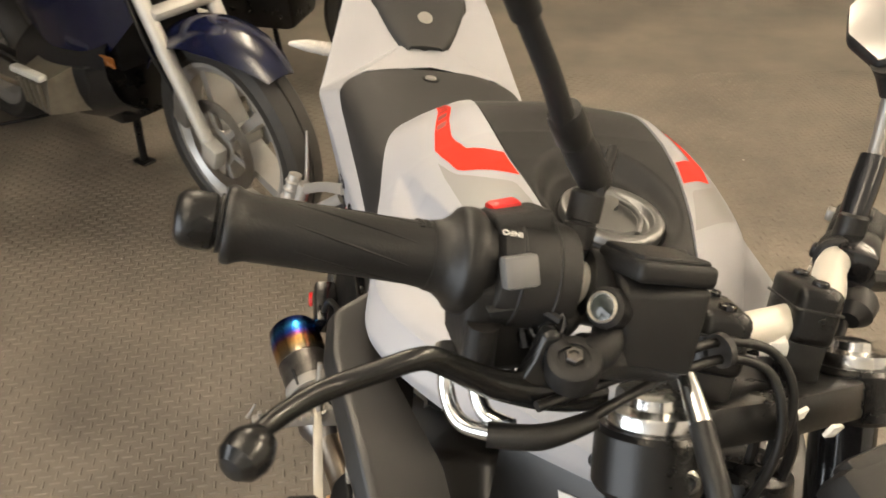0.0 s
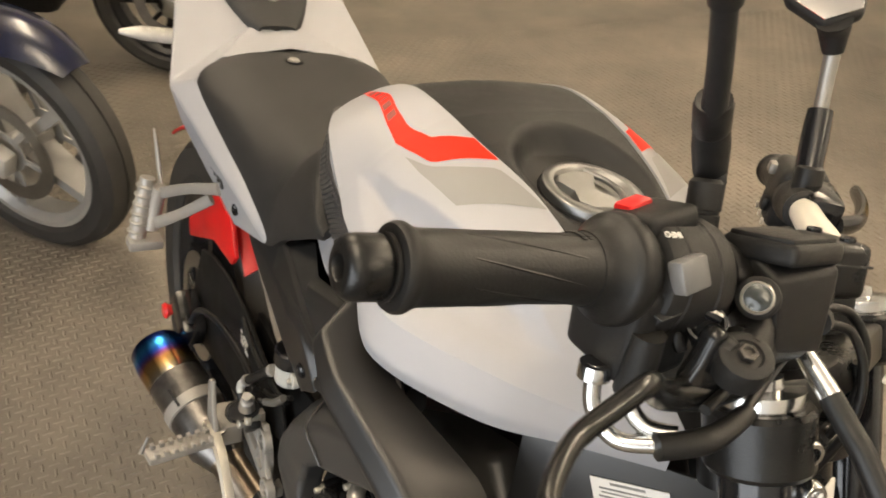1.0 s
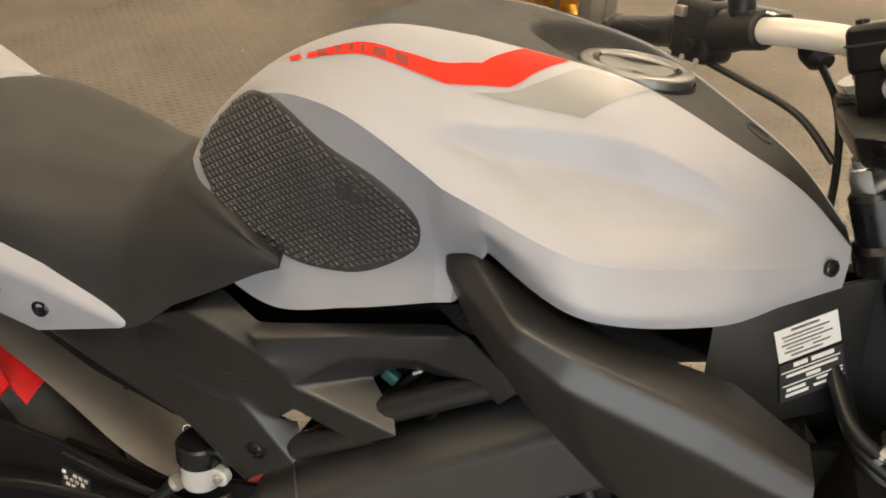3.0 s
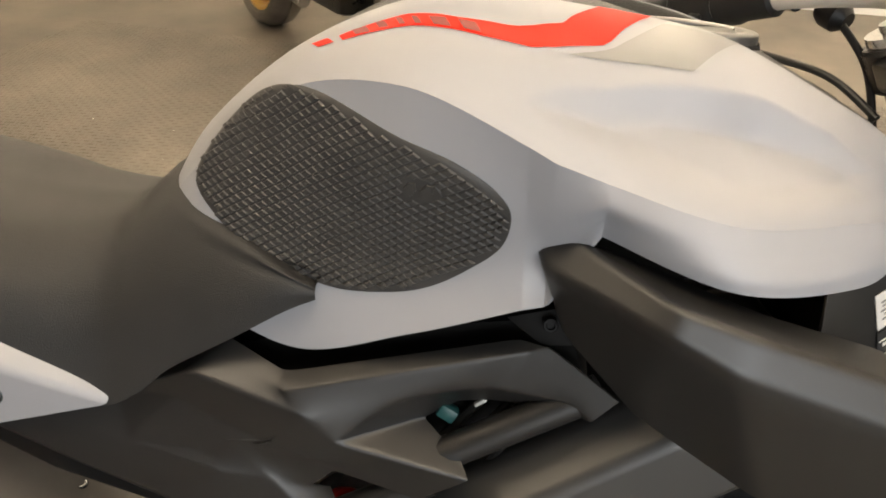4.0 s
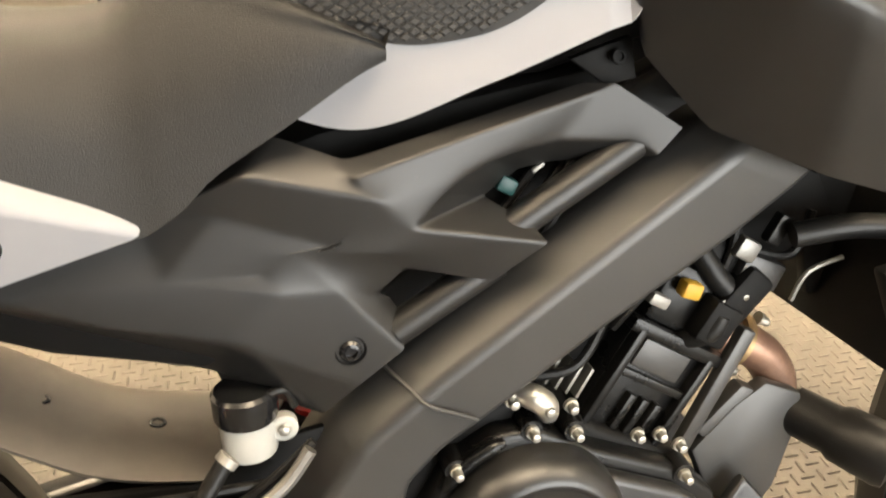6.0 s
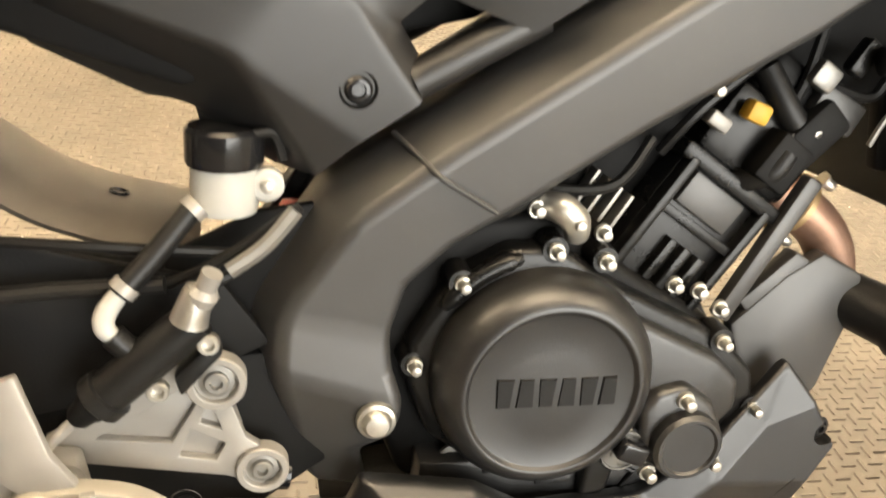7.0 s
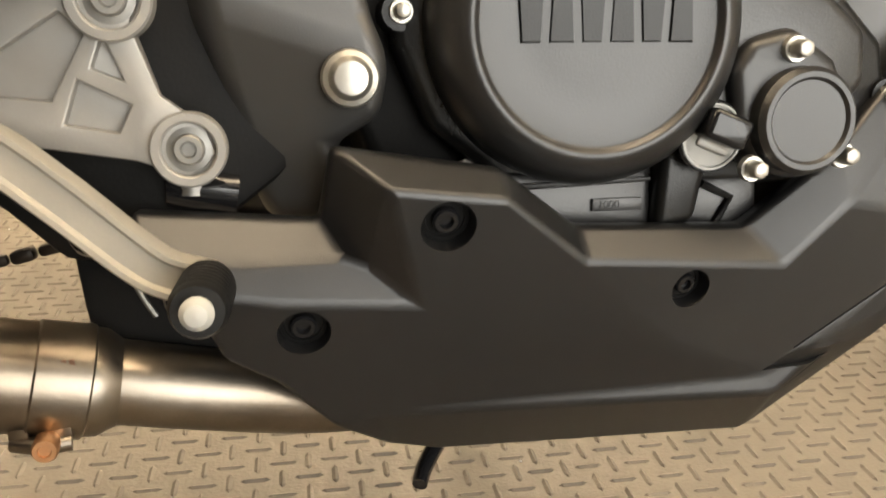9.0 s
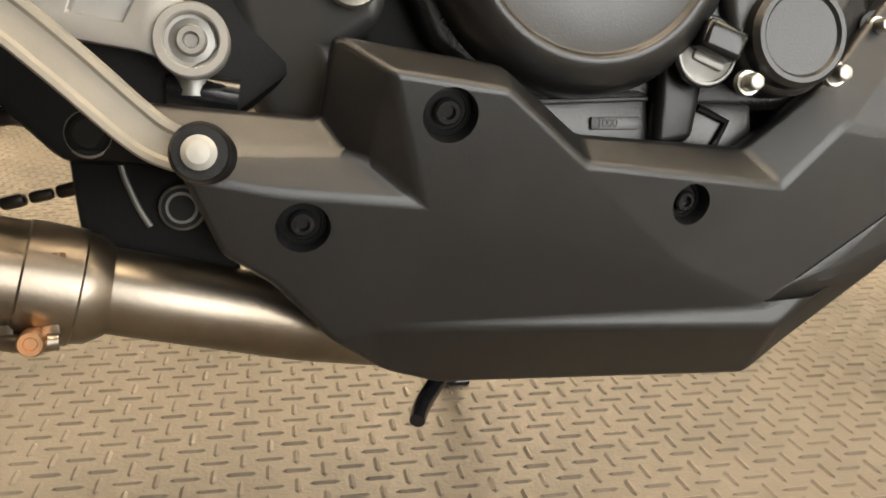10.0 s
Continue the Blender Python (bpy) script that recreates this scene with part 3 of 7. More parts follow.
TREAD = pad_tread()
for left in (False, True):
    turn = far_side if left else (lambda g: g)
    pad = part("knee_pad", grid(turn(PADS), close_v=True, flip=left), PAD, bike, "black rubber knee pad with a lozenge tread")
    tagged(part("tread", from_arrays(turn(TREAD[0]), [f[::-1] if left else f for f in TREAD[1]]), PAD, pad, sharp=True, angle=20), kind="stuff")
    for bx, low, high in ((0.008, 0.0022, 0.0031), (0.0035, 0.0028, 0.0042), (0.0125, 0.0028, 0.0042)):
        big = bx == 0.008
        rx, rz = (0.0115, 0.0088) if big else (0.0030, 0.0058)
        ring = np.linspace(0, 2 * math.pi, 16 if big else 6, endpoint=False)
        outer = [on_tank(bx + rx * math.cos(a) + (0 if big else 0.002 * math.sin(a)), pad_row(bx, 0.862 + rz * math.sin(a)), high) for a in ring]
        inner = [on_tank(bx + rx * 1.08 * math.cos(a) + (0 if big else 0.002 * math.sin(a)), pad_row(bx, 0.862 + rz * 1.08 * math.sin(a)), low) for a in ring]
        m_ = len(ring)
        part("badge", from_arrays(turn(np.array(outer + inner)), [tuple(range(m_))] + [(i, (i + 1) % m_, (i + 1) % m_ + m_, i + m_) for i in range(m_)]), PAD, pad, "plain embossed badge")
    spot = turn(on_tank(np.array([0.322]), np.array([4.1]), 0.0005))[0]
    socketbolt("cover_bolt", tuple(map(float, spot)), 0.0062, bike, GLOSS, 0.004, (0.72, 0.68 if left else -0.68, 0.15))

# fuel cap, set in a ring on the centre panel
cap_at, cap_axis = Vector(CAP), Vector((0.08, 0, 1)).normalized()
cap = part("fuel_cap", lathe(((0.0420, -0.022), (0.0425, 0.000), (0.0420, 0.0016), (0.0408, 0.0026), (0.0340, 0.0030), (0.0326, 0.0022), (0.0312, -0.0026), (0.0290, -0.0036), (0.012, -0.0032), (0, -0.0032)), cap_at, cap_axis, 64), CAPMETAL, bike, "round polished steel fuel cap with a key flap", angle=50)
part("cap_skirt", lathe(((0.0445, -0.024), (0.0448, -0.006), (0.0440, -0.004), (0.0430, -0.006), (0.0430, -0.024)), cap_at, cap_axis, 48), TEXTURED, cap)
cap_turn = cap_axis.to_track_quat("Z", "Y").to_matrix().to_4x4()
bowl = [(-.028, -.016), (-.020, -.026), (0, -.031), (.016, -.026), (.010, -.012), (.002, -.004), (.002, .004), (.010, .012), (.016, .026), (0, .031), (-.020, .026), (-.028, .016), (-.022, 0)]
part("key_flap", bevelled(from_arrays([(x, y, -.0036) for x, y in bowl] + [(x * .90, y * .90, .0018) for x, y in bowl], [tuple(range(12, -1, -1)), tuple(range(13, 26))] + [(i, (i + 1) % 13, (i + 1) % 13 + 13, i + 13) for i in range(13)]), .0010, 2), CAPMETAL, cap, m=Matrix.Translation(cap_at) @ cap_turn)
part("web", tube([(.010, -.0285, .0008), (.019, -.012, .0014), (.021, 0, .0016), (.019, .012, .0014), (.010, .0285, .0008)], .0024, 10), CAPMETAL, cap, m=Matrix.Translation(cap_at) @ cap_turn)

# ---- seat, tail, side panels, frame ----
def mirrored(bm):
    bmesh.ops.scale(bm, vec=(1, -1, 1), verts=bm.verts)
    bmesh.ops.reverse_faces(bm, faces=bm.faces)
    return bm


SEAT_ROWS = {
    -0.500: ((0, .824), (-.044, .823), (-.075, .818), (-.088, .811), (-.092, .800)),
    -0.486: ((0, .826), (-.050, .825), (-.085, .819), (-.100, .812), (-.104, .800)),
    -0.455: ((0, .824), (-.070, .822), (-.112, .812), (-.130, .801), (-.135, .785)),
    -0.360: ((0, .811), (-.065, .808), (-.105, .796), (-.121, .778), (-.126, .745)),
    -0.290: ((0, .801), (-.060, .796), (-.095, .780), (-.113, .757), (-.120, .715)),
    -0.225: ((0, .803), (-.050, .797), (-.083, .779), (-.104, .742), (-.112, .682)),
    -0.192: ((0, .830), (-.045, .822), (-.078, .800), (-.103, .755), (-.111, .692)),
    -0.165: ((0, .838), (-.062, .826), (-.086, .803), (-.105, .764), (-.110, .7145)),
    -0.120: ((0, .825), (-.085, .812), (-.101, .795), (-.110, .770), (-.110, .7410)),
    -0.082: ((0, .800), (-.099, .793), (-.108, .787), (-.111, .777), (-.109, .7640)),
    -0.062: ((0, .784), (-.098, .782), (-.106, .780), (-.108, .777), (-.106, .7725)),
}
seat_half = loft(SEAT_ROWS, 70, 33)
seat_all = np.concatenate([seat_half[:, ::-1], flipped(seat_half, SEAT_MIDDLE)], 1)
part("rider_seat", thicken(grid(seat_all), 0.01), SEAT, bike, "charcoal grained vinyl rider seat", angle=60)
lock = part("seat_lock", lathe(((0.0085, 0), (0.0085, 0.002), (0.0065, 0.0035), (0.004, 0.0030), (0, 0.0022)), (-0.458, 0, .8235), (0, 0, 1), 20), GREYMETAL, bike, "small dull metal seat lock")
part("lock_ring", lathe(((0.0145, -0.001), (0.0135, 0.0012), (0.0100, 0.0012), (0.0086, 0.0005)), (-0.458, 0, .8235), (0, 0, 1), 20), DEEP, lock)

T = [(-.208, -.112, .684), (-.222, -.106, .702), (-.300, -.120, .737), (-.370, -.127, .760), (-.457, -.136, .797), (-.484, -.098, .820), (-.492, 0, .832),
     (-.290, -.131, .719), (-.370, -.143, .741), (-.500, -.160, .775), (-.636, -.121, .879), (-.780, -.098, .942),
     (-.300, -.122, .663), (-.370, -.129, .684), (-.500, -.142, .722), (-.636, -.108, .835), (-.780, -.088, .912),
     (-.558, -.036, .836), (-.640, -.074, .884), (-.780, -.084, .938), (-.552, 0, .836)]
TF = [(0, 1, 2, 7), (7, 2, 3, 8), (8, 3, 4, 9), (9, 4, 5, 17), (9, 17, 18, 10), (10, 18, 19, 11), (5, 6, 20, 17), (0, 7, 12), (7, 8, 13, 12), (8, 9, 14, 13), (9, 10, 15, 14), (10, 11, 16, 15)]
other = {6: 6, 20: 20}
TV = [(x, y or SEAT_MIDDLE, z) for x, y, z in T]
for i, p in enumerate(T):
    if i not in other:
        other[i] = len(TV)
        TV.append((p[0], 2 * SEAT_MIDDLE - p[1], p[2]))
bm = from_arrays(TV, TF + [tuple(other[i] for i in f[::-1]) for f in TF])
bmesh.ops.recalc_face_normals(bm, faces=bm.faces)
tail = part("tail_cowl", thicken(bevelled(bm, 0.005, 3, 14), 0.004), SILVER, bike, "silver-white painted tail cowl", flat=True)
pil = {-.80: ((0, .966), (-.050, .964), (-.078, .954), (-.082, .940)), -.70: ((0, .929), (-.048, .927), (-.074, .918), (-.078, .902)), -.64: ((0, .903), (-.042, .901), (-.066, .892), (-.070, .876)), -.590: ((0, .871), (-.030, .869), (-.047, .861), (-.050, .846)), -.560: ((0, .853), (-.020, .852), (-.030, .846), (-.032, .836)), -.548: ((0, .845), (-.014, .844), (-.020, .841), (-.022, .832))}
ph = loft(pil, 20, 16)
part("pillion_seat", thicken(grid(np.concatenate([ph[:, ::-1], flipped(ph, SEAT_MIDDLE)], 1)), 0.008), SEAT, bike, "charcoal vinyl pillion seat", angle=60)
for s in (1,):
    ind = part("rear_indicator", tube([(-.618, s * -.100, .800), (-.622, s * -.135, .803), (-.627, s * -.170, .805), (-.631, s * -.200, .805)], [.008, .011, .010, .003], 18, squash=1.5), LENS, bike, "slim pale indicator blade")
    part("indicator_stem", tube([(-.612, s * -.070, .800), (-.618, s * -.110, .800)], .008, 12), TEXTURED, ind)
part("round_badge", lathe(((0.012, 0), (0.012, 0.002), (0.010, 0.003), (0, 0.003)), (-0.598, SEAT_MIDDLE * 1.5, .8755), (0.53, 0, 0.85), 24), GREYMETAL, bike, "small grey round badge")
for s in (-1, 1):
    socketbolt("cowl_bolt", (-0.289, s * 0.1245, .690), 0.008, tail, GLOSS, 0.003, (0.1, s, 0.1))
    bars = [box(-0.330 - 0.0125 * k, s * (0.1318 + 0.0009 * k), .7065 + 0.0033 * k, 0.0075, 0.002, 0.014, 0.0003, (0, -14, s * -4)) for k in range(6)]
    for b in bars:
        part("dark_bar", b, INK, tail, "plain dark bar")

# black air scoops beside the tank
SV = [(.077, -.124, .824), (.101, -.136, .837), (.200, -.158, .810), (.279, -.125, .780),
      (.083, -.133, .818), (.146, -.199, .827), (.186, -.203, .815), (.262, -.188, .786), (.330, -.174, .756),
      (.140, -.206, .810), (.181, -.208, .798), (.262, -.193, .768), (.330, -.179, .736),
      (.094, -.118, .765), (.147, -.118, .719), (.212, -.150, .688), (.290, -.150, .660), (.335, -.152, .665), (.329, -.115, .735)]
SF = [(0, 1, 4), (1, 2, 6, 5), (2, 3, 7, 6), (3, 18, 8, 7), (1, 5, 9, 4), (5, 6, 10, 9), (6, 7, 11, 10), (7, 8, 12, 11), (0, 4, 13), (4, 9, 14, 13), (9, 10, 15, 14), (10, 11, 16, 15), (11, 12, 17, 16)]
SV = flattened(SV, SF, 0.5)
for s in (1, -1):
    bm = rounded_sheet(SV, SF, 0.55)
    walled(part("air_scoop", bm if s > 0 else mirrored(bm), SATIN, bike, "satin black plastic air scoop", angle=180), 0.004)
# inner panel under the tank's nose, with two stickers
for s, NV_ in ((1, [(.258, -.079, .800), (.369, .0170, .808), (.382, .0270, .690), (.262, -.076, .690)]), (-1, [(.258, -.079, .800), (.346, -.003, .806), (.348, -.003, .700), (.262, -.076, .690)])):
    bm = facets(NV_, [(0, 1, 2, 3)], 0.006, 0.002)
    part("nose_panel", bm if s > 0 else mirrored(bm), SATIN, bike)
# dark plate added to keep the gap beside the nose panel black
part("dark_gap_plate", box(.284, -.050, .684, .122, .160, .006, .002), DEEP, bike)
part("steering_head", lathe(((0.020, 0), (0.022, 0.02), (0.022, 0.15), (0.020, 0.16)), (.462, 0.03, .66), (-0.42, 0, 0.9), 24), FRAME, bike)


def sticker(name, corners, mat, label, rows=(), ink=INK):
    """A thin sticker between four corners (top left, top right, foot right, foot left) with printed bars at u, v, width, height."""
    c = [Vector(p) for p in corners]
    out = (c[3] - c[0]).cross(c[1] - c[0]).normalized()
    if out.y > 0:
        out = -out

    def at(u, v, lift):
        return (c[0].lerp(c[1], u)).lerp(c[3].lerp(c[2], u), v) + out * lift

    def card(u, v, w, h, low, high):
        q = [(u, v), (u + w, v), (u + w, v + h), (u, v + h)]
        vs = [at(a, b, low) for a, b in q] + [at(a, b, high) for a, b in q]
        return from_arrays(vs, [(0, 1, 2, 3), (4, 5, 6, 7), (0, 1, 5, 4), (1, 2, 6, 5), (2, 3, 7, 6), (3, 0, 4, 7)])

    ob = part(name, card(0, 0, 1, 1, 0.0004, 0.0012), mat, bike, label)
    for r in rows:
        part("printed_bar", card(*r, 0.0011, 0.0015), ink, ob)
    return ob


sticker("white_sticker", ((.3006, -.0427, .7763), (.3426, -.0062, .7873), (.3530, .0022, .7588), (.3106, -.0346, .7478)), LABEL, "white paper sticker with printed bars", ((.25, .07, .45, .07), (.10, .24, .75, .05), (.12, .36, .62, .04), (.08, .48, .80, .05), (.14, .60, .55, .04), (.10, .72, .30, .05), (.55, .72, .28, .05), (.20, .85, .50, .05)), GREYMETAL)
sticker("dark_sticker", ((.3112, -.0340, .7455), (.3540, .0027, .7560), (.3677, .0142, .7209), (.3199, -.0272, .7094)), INK, "dark sticker with pale printed bars", ((.22, .04, .22, .11), (.50, .04, .36, .11), (.03, .21, .92, .03), (.10, .30, .80, .07), (.40, .42, .22, .09), (.04, .56, .92, .03), (.10, .66, .28, .08), (.55, .64, .40, .06), (.08, .80, .34, .08), (.50, .78, .46, .07)), LABEL)
# made-up dark filler that closes the view past the nose panel
part("dark_nose_filler", plate([(.335, .68), (.345, .800), (.40, .815), (.50, .78), (.50, .64), (.40, .60)], .032, .050, .003), DEEP, bike)

# side panels under the seat, faceted, with two openings
PV = [(-.132, -.088, .728), (-.088, -.0965, .7115), (.069, -.0905, .7465), (.089, -.096, .746), (.136, -.101, .714), (.120, -.100, .696),
      (.052, -.093, .712), (.004, -.095, .704), (-.050, -.106, .668), (.041, -.104, .645), (.034, -.096, .655), (.005, -.082, .672),
      (-.071, -.111, .688), (-.101, -.103, .660), (-.169, -.099, .686), (-.153, -.104, .712), (-.216, -.094, .684), (-.205, -.101, .649),
      (-.147, -.099, .646), (-.138, -.107, .634), (-.163, -.104, .600), (-.128, -.102, .660), (-.068, -.108, .650), (-.312, -.103, .650),
      (-.292, -.072, .620), (-.272, -.072, .590), (-.214, -.072, .563), (-.100, -.104, .626), (-.070, -.096, .622), (-.066, -.084, .606),
      (-.058, -.098, .575), (-.092, -.096, .551), (-.117, -.092, .527), (-.055, -.096, .638), (.005, -.098, .618), (.078, -.092, .692), (-.056, -.090, .597), (-.184, -.074, .567), (-.0872, -.105, .7067), (.077, -.098, .7408), (-.2439, -.103, .624), (-.183, -.076, .553), (-.138, -.078, .532), (.105, -.095, .706), (-.029, -.101, .686), (.103, -.085, .690), (.053, -.084, .691), (.030, -.083, .689)]
PF = [(0, 1, 38, 12, 15), (1, 2, 39, 38), (38, 39, 6, 7, 44, 8, 12), (2, 3, 39), (39, 3, 4, 5, 43, 6), (6, 43, 45, 46), (7, 6, 46, 47), (44, 7, 47, 11), (8, 44, 11), (43, 5, 45), (15, 12, 13, 14), (0, 15, 16), (15, 14, 16), (14, 13, 21, 18, 17), (16, 14, 17), (12, 8, 22, 21, 13), (8, 9, 34, 33, 22), (8, 11, 10, 9), (16, 17, 23), (17, 18, 19), (17, 19, 20, 40, 23), (23, 40, 20, 26, 25, 24), (18, 21, 27, 19), (21, 22, 33, 28, 27), (19, 27, 30, 31, 20), (27, 28, 29, 36, 30), (20, 31, 32), (20, 32, 42, 41, 37, 26)]
PV = flattened([(x, -.098 + 1.5 * (y + .098), z) for x, y, z in PV], PF, 0.9)
for s in (1, -1):
    bm = rounded_sheet(PV, PF, 0.72)
    walled(part("side_panel", bm if s > 0 else mirrored(bm), SATIN, bike, "satin black faceted side panel", angle=180), 0.0025, 4)
    seatring = part("bolt_cup", lathe(((.0112, -.004), (.0112, .0004), (.0104, .0010), (.0096, .0004), (.0092, -.001), (0, -.001)), (-.0950, s * (outer_y(PV, PF, -.0950, .582)[0]), .582), (0, -s, 0), 28), PIT, bike)
    part("panel_bolt", lathe(((.0080, -.001), (.0080, .0018), (.0062, .0036), (.0042, .0040), (.0036, .0014), (0, .0014)), (-.0950, s * (outer_y(PV, PF, -.0950, .582)[0]), .582), (0, -s, 0), 24), GLOSS, seatring)
    socketbolt("panel_bolt", (.089, s * -.096, .763), 0.0050, bike, DEEP, 0.003, (0, -s, 0.2))
    bm = facets([(.060, -.088, .762), (.100, -.092, .775), (.104, -.094, .748), (.085, -.090, .744)], [(0, 1, 2, 3)], 0.008, 0.001)
    part("panel_tab", bm if s > 0 else mirrored(bm), DEEP, bike)
# ribs behind the openings
for s in (1, -1):
    for a, b in (((.020, .650), (.125, .712)), ((-.062, .585), (.012, .628))):
        part("opening_rail", tube([(a[0], s * -.086, a[1]), (b[0], s * -.086, b[1])], 0.012, 12), SATIN, bike)
part("airbox", plate([(-.16, .70), (-.10, .60), (-.02, .62), (.12, .70), (.10, .75), (-.1, .72)], -.055, .055, 0.004), DEEP, bike)
for k in range(3):
    part("wire_loom", tube([(-.02 + .03 * k, -.062, .61), (.01 + .03 * k, -.07, .645 + .01 * k), (.05 + .02 * k, -.064, .69)], 0.0035, 8), RUBBER, bike)
part("plug", box(.022, -.074, .678, .014, .010, .011, .002, (0, 30, 0)), material("teal_connector", (0.012, 0.06, 0.06), 0.4), bike, "dark teal wire connector")
# thin white bar stands in for the tiny glints inside the opening
part("plug", box(.045, -.074, .688, .010, .004, .003, .001, (0, -35, 0)), WHITE_PLASTIC, bike, "thin white bar painted as a glint")

# main frame beam, from the steering head down to the swing arm pivot
FV = [(.235, -.100, .745), (.157, -.098, .712), (-.050, -.094, .566), (-.109, -.088, .520), (-.158, -.080, .440), (-.160, -.080, .424), (-.154, -.082, .391), (-.112, -.084, .302),
      (.176, -.106, .694), (-.036, -.104, .549), (-.093, -.102, .505), (-.136, -.099, .444), (-.138, -.097, .402),
      (.290, -.085, .690), (.240, -.098, .664), (.190, -.098, .627), (.087, -.098, .564), (.007, -.098, .510), (-.032, -.098, .486), (-.058, -.098, .460), (-.067, -.098, .425), (-.064, -.100, .400), (-.054, -.102, .380), (-.060, -.102, .352), (-.083, -.098, .338), (-.075, -.096, .302)]
FV = [(x, y + (.022 if i < 8 else -.005 if i < 13 else .001), z) for i, (x, y, z) in enumerate(FV)]
FF = [(0, 1, 8), (1, 2, 9, 8), (2, 3, 10, 9), (3, 4, 11, 10), (4, 5, 12, 11), (5, 6, 12), (6, 7, 12), (0, 8, 14, 13), (8, 9, 16, 15, 14), (9, 10, 18, 17, 16), (10, 11, 20, 19, 18), (11, 12, 22, 21, 20), (12, 7, 25, 24, 23, 22)]
for s in (1, -1):
    bm = facets(flattened(FV, FF, 0.6), FF, 0.034, 0.010, 4, 8)
    part("frame_beam", bm if s > 0 else mirrored(bm), FRAME, bike, "satin black pressed steel frame beam", flat=True)
part("weld_seam", tube([(-.070, -.076, .553), (-.056, -.0965, .543), (-.046, -.1082, .535), (-.026, -.1062, .523), (-.008, -.1030, .512)], 0.0018, 8), FRAME, bike)
socket = part("pivot_bolt", lathe(((0.0132, 0), (0.0134, 0.002), (0.0124, 0.0045), (0.0100, 0.0055), (0.0092, 0.0085), (0.0074, 0.0105), (0.004, 0.0110), (0, 0.0111)), (-.074, -.102, .370), (0, -1, 0), 28), BRIGHT, bike, "large bright zinc pivot bolt")

# ---- engine, belly pan, foot controls, exhaust ----
case = [(-.075, .36), (-.070, .43), (-.045, .475), (0, .497), (.045, .500), (.075, .480), (.11, .455), (.175, .42), (.215, .375), (.218, .34), (.19, .30), (.15, .275), (0, .27), (-.05, .30)]
part("crankcase", plate(case, -.066, .10, 0.008, 3), DEEP, bike, "black painted engine crankcase")
cover = [(-.052, .385), (-.052, .415), (-.026, .460), (.012, .482), (.045, .482), (.095, .452), (.178, .414), (.208, .385), (.214, .355), (.198, .330), (.165, .312), (.11, .312), (.06, .305), (0, .318), (-.035, .345)]
part("clutch_case", plate(cover, -.086, -.06, 0.006, 3), CASTING, bike, "black painted clutch case flange")
arm = [(.06, .448), (.100, .438), (.165, .408), (.186, .390), (.188, .365), (.172, .345), (.10, .335)]
part("case_shoulder", plate(arm, -.103, -.085, 0.007, 3), ENGINE, bike)
round_cover = part("clutch_cover", lathe(((0.0765, -.01), (0.0765, 0.012), (0.0750, 0.020), (0.0705, 0.0285), (0.0655, 0.0325), (0.0625, 0.0345), (0.0600, 0.0350), (0.0585, 0.0345), (0.0575, 0.0322), (0.056, 0.0315), (0.03, 0.0325), (0, 0.0330)), (.0387, -.086, .3935), (0.0, -1, 0), 96), ENGINE, bike, "round satin black clutch cover with a raised rim", angle=50)
for k in range(6):
    top, foot = (.0050, .0062) if k % 2 else (.0062, .0048)
    bm = from_arrays([(-foot, 0, -.0108), (foot, 0, -.0108), (top, 0, .0108), (-top, 0, .0108), (-foot * .86, -.0022, -.0098), (foot * .86, -.0022, -.0098), (top * .86, -.0022, .0098), (-top * .86, -.0022, .0098)], [(0, 1, 2, 3), (7, 6, 5, 4), (0, 4, 5, 1), (1, 5, 6, 2), (2, 6, 7, 3), (3, 7, 4, 0)])
    part("raised_bar", bm, CASTING, round_cover, "plain raised bar", angle=10, m=pose(.0055 + .0143 * k, -.1178, .3949))
for at in ((-.021, -.088, .459), (.040, -.086, .481), (-.048, -.086, .400), (.174, -.088, .413), (.211, -.088, .357), (.076, -.086, .474)):
    hexbolt("case_bolt", at, 0.0060, bike, BRIGHT, 0.009)
    part("bolt_boss", lathe(((0.010, -0.02), (0.009, 0.0)), at, (0, -1, 0), 16), CASTING, bike)
ridge = [(.0387 + .0850 * math.cos(radians(a)), -.0865, .3935 + .0850 * math.sin(radians(a))) for a in range(104, 152, 6)]
part("case_ridge", tube(ridge, [.003] + [.0062] * (len(ridge) - 2) + [.003], 12, 3), CASTING, bike)
pump = part("water_pump", plate([(.108, .372), (.118, .386), (.140, .392), (.163, .376), (.176, .352), (.172, .330), (.155, .318), (.136, .318), (.122, .326), (.112, .345)], -.112, -.085, 0.006, 3), ENGINE, bike, "black cast water pump housing")
part("pump_cap", lathe(((0.026, -0.01), (0.026, 0.010), (0.0235, 0.013), (0.021, 0.013), (0.0195, 0.0112), (0, 0.0112)), (.144, -.110, .347), (0, -1, 0), 40), ENGINE, pump)
for at in ((.139, -.112, .381), (.120, -.112, .324), (.170, -.110, .329)):
    hexbolt("pump_bolt", at, 0.0068, pump, BRIGHT, 0.009)
plug = part("oil_filler", lathe(((0.0150, -.020), (0.0150, 0), (0.0175, 0.001), (0.0180, 0.004), (0.0168, 0.0052), (0.0150, 0.0050), (0.0140, 0.0022), (0, 0.0022)), (.1005, -.104, .3400), (.06, -1, -.05), 36), GLOSS, bike, "oil filler with a black grip and a bright ring")
part("bright_ring", lathe(((.0150, .0046), (.0153, .0056), (.0162, .0056), (.0165, .0046)), (.1005, -.104, .3400), (.06, -1, -.05), 36), GREYMETAL, plug)
part("grip", box(.1035, -.1140, .3440, .0225, .0165, .0150, .003, (0, 22, 0), 3), GLOSS, plug)
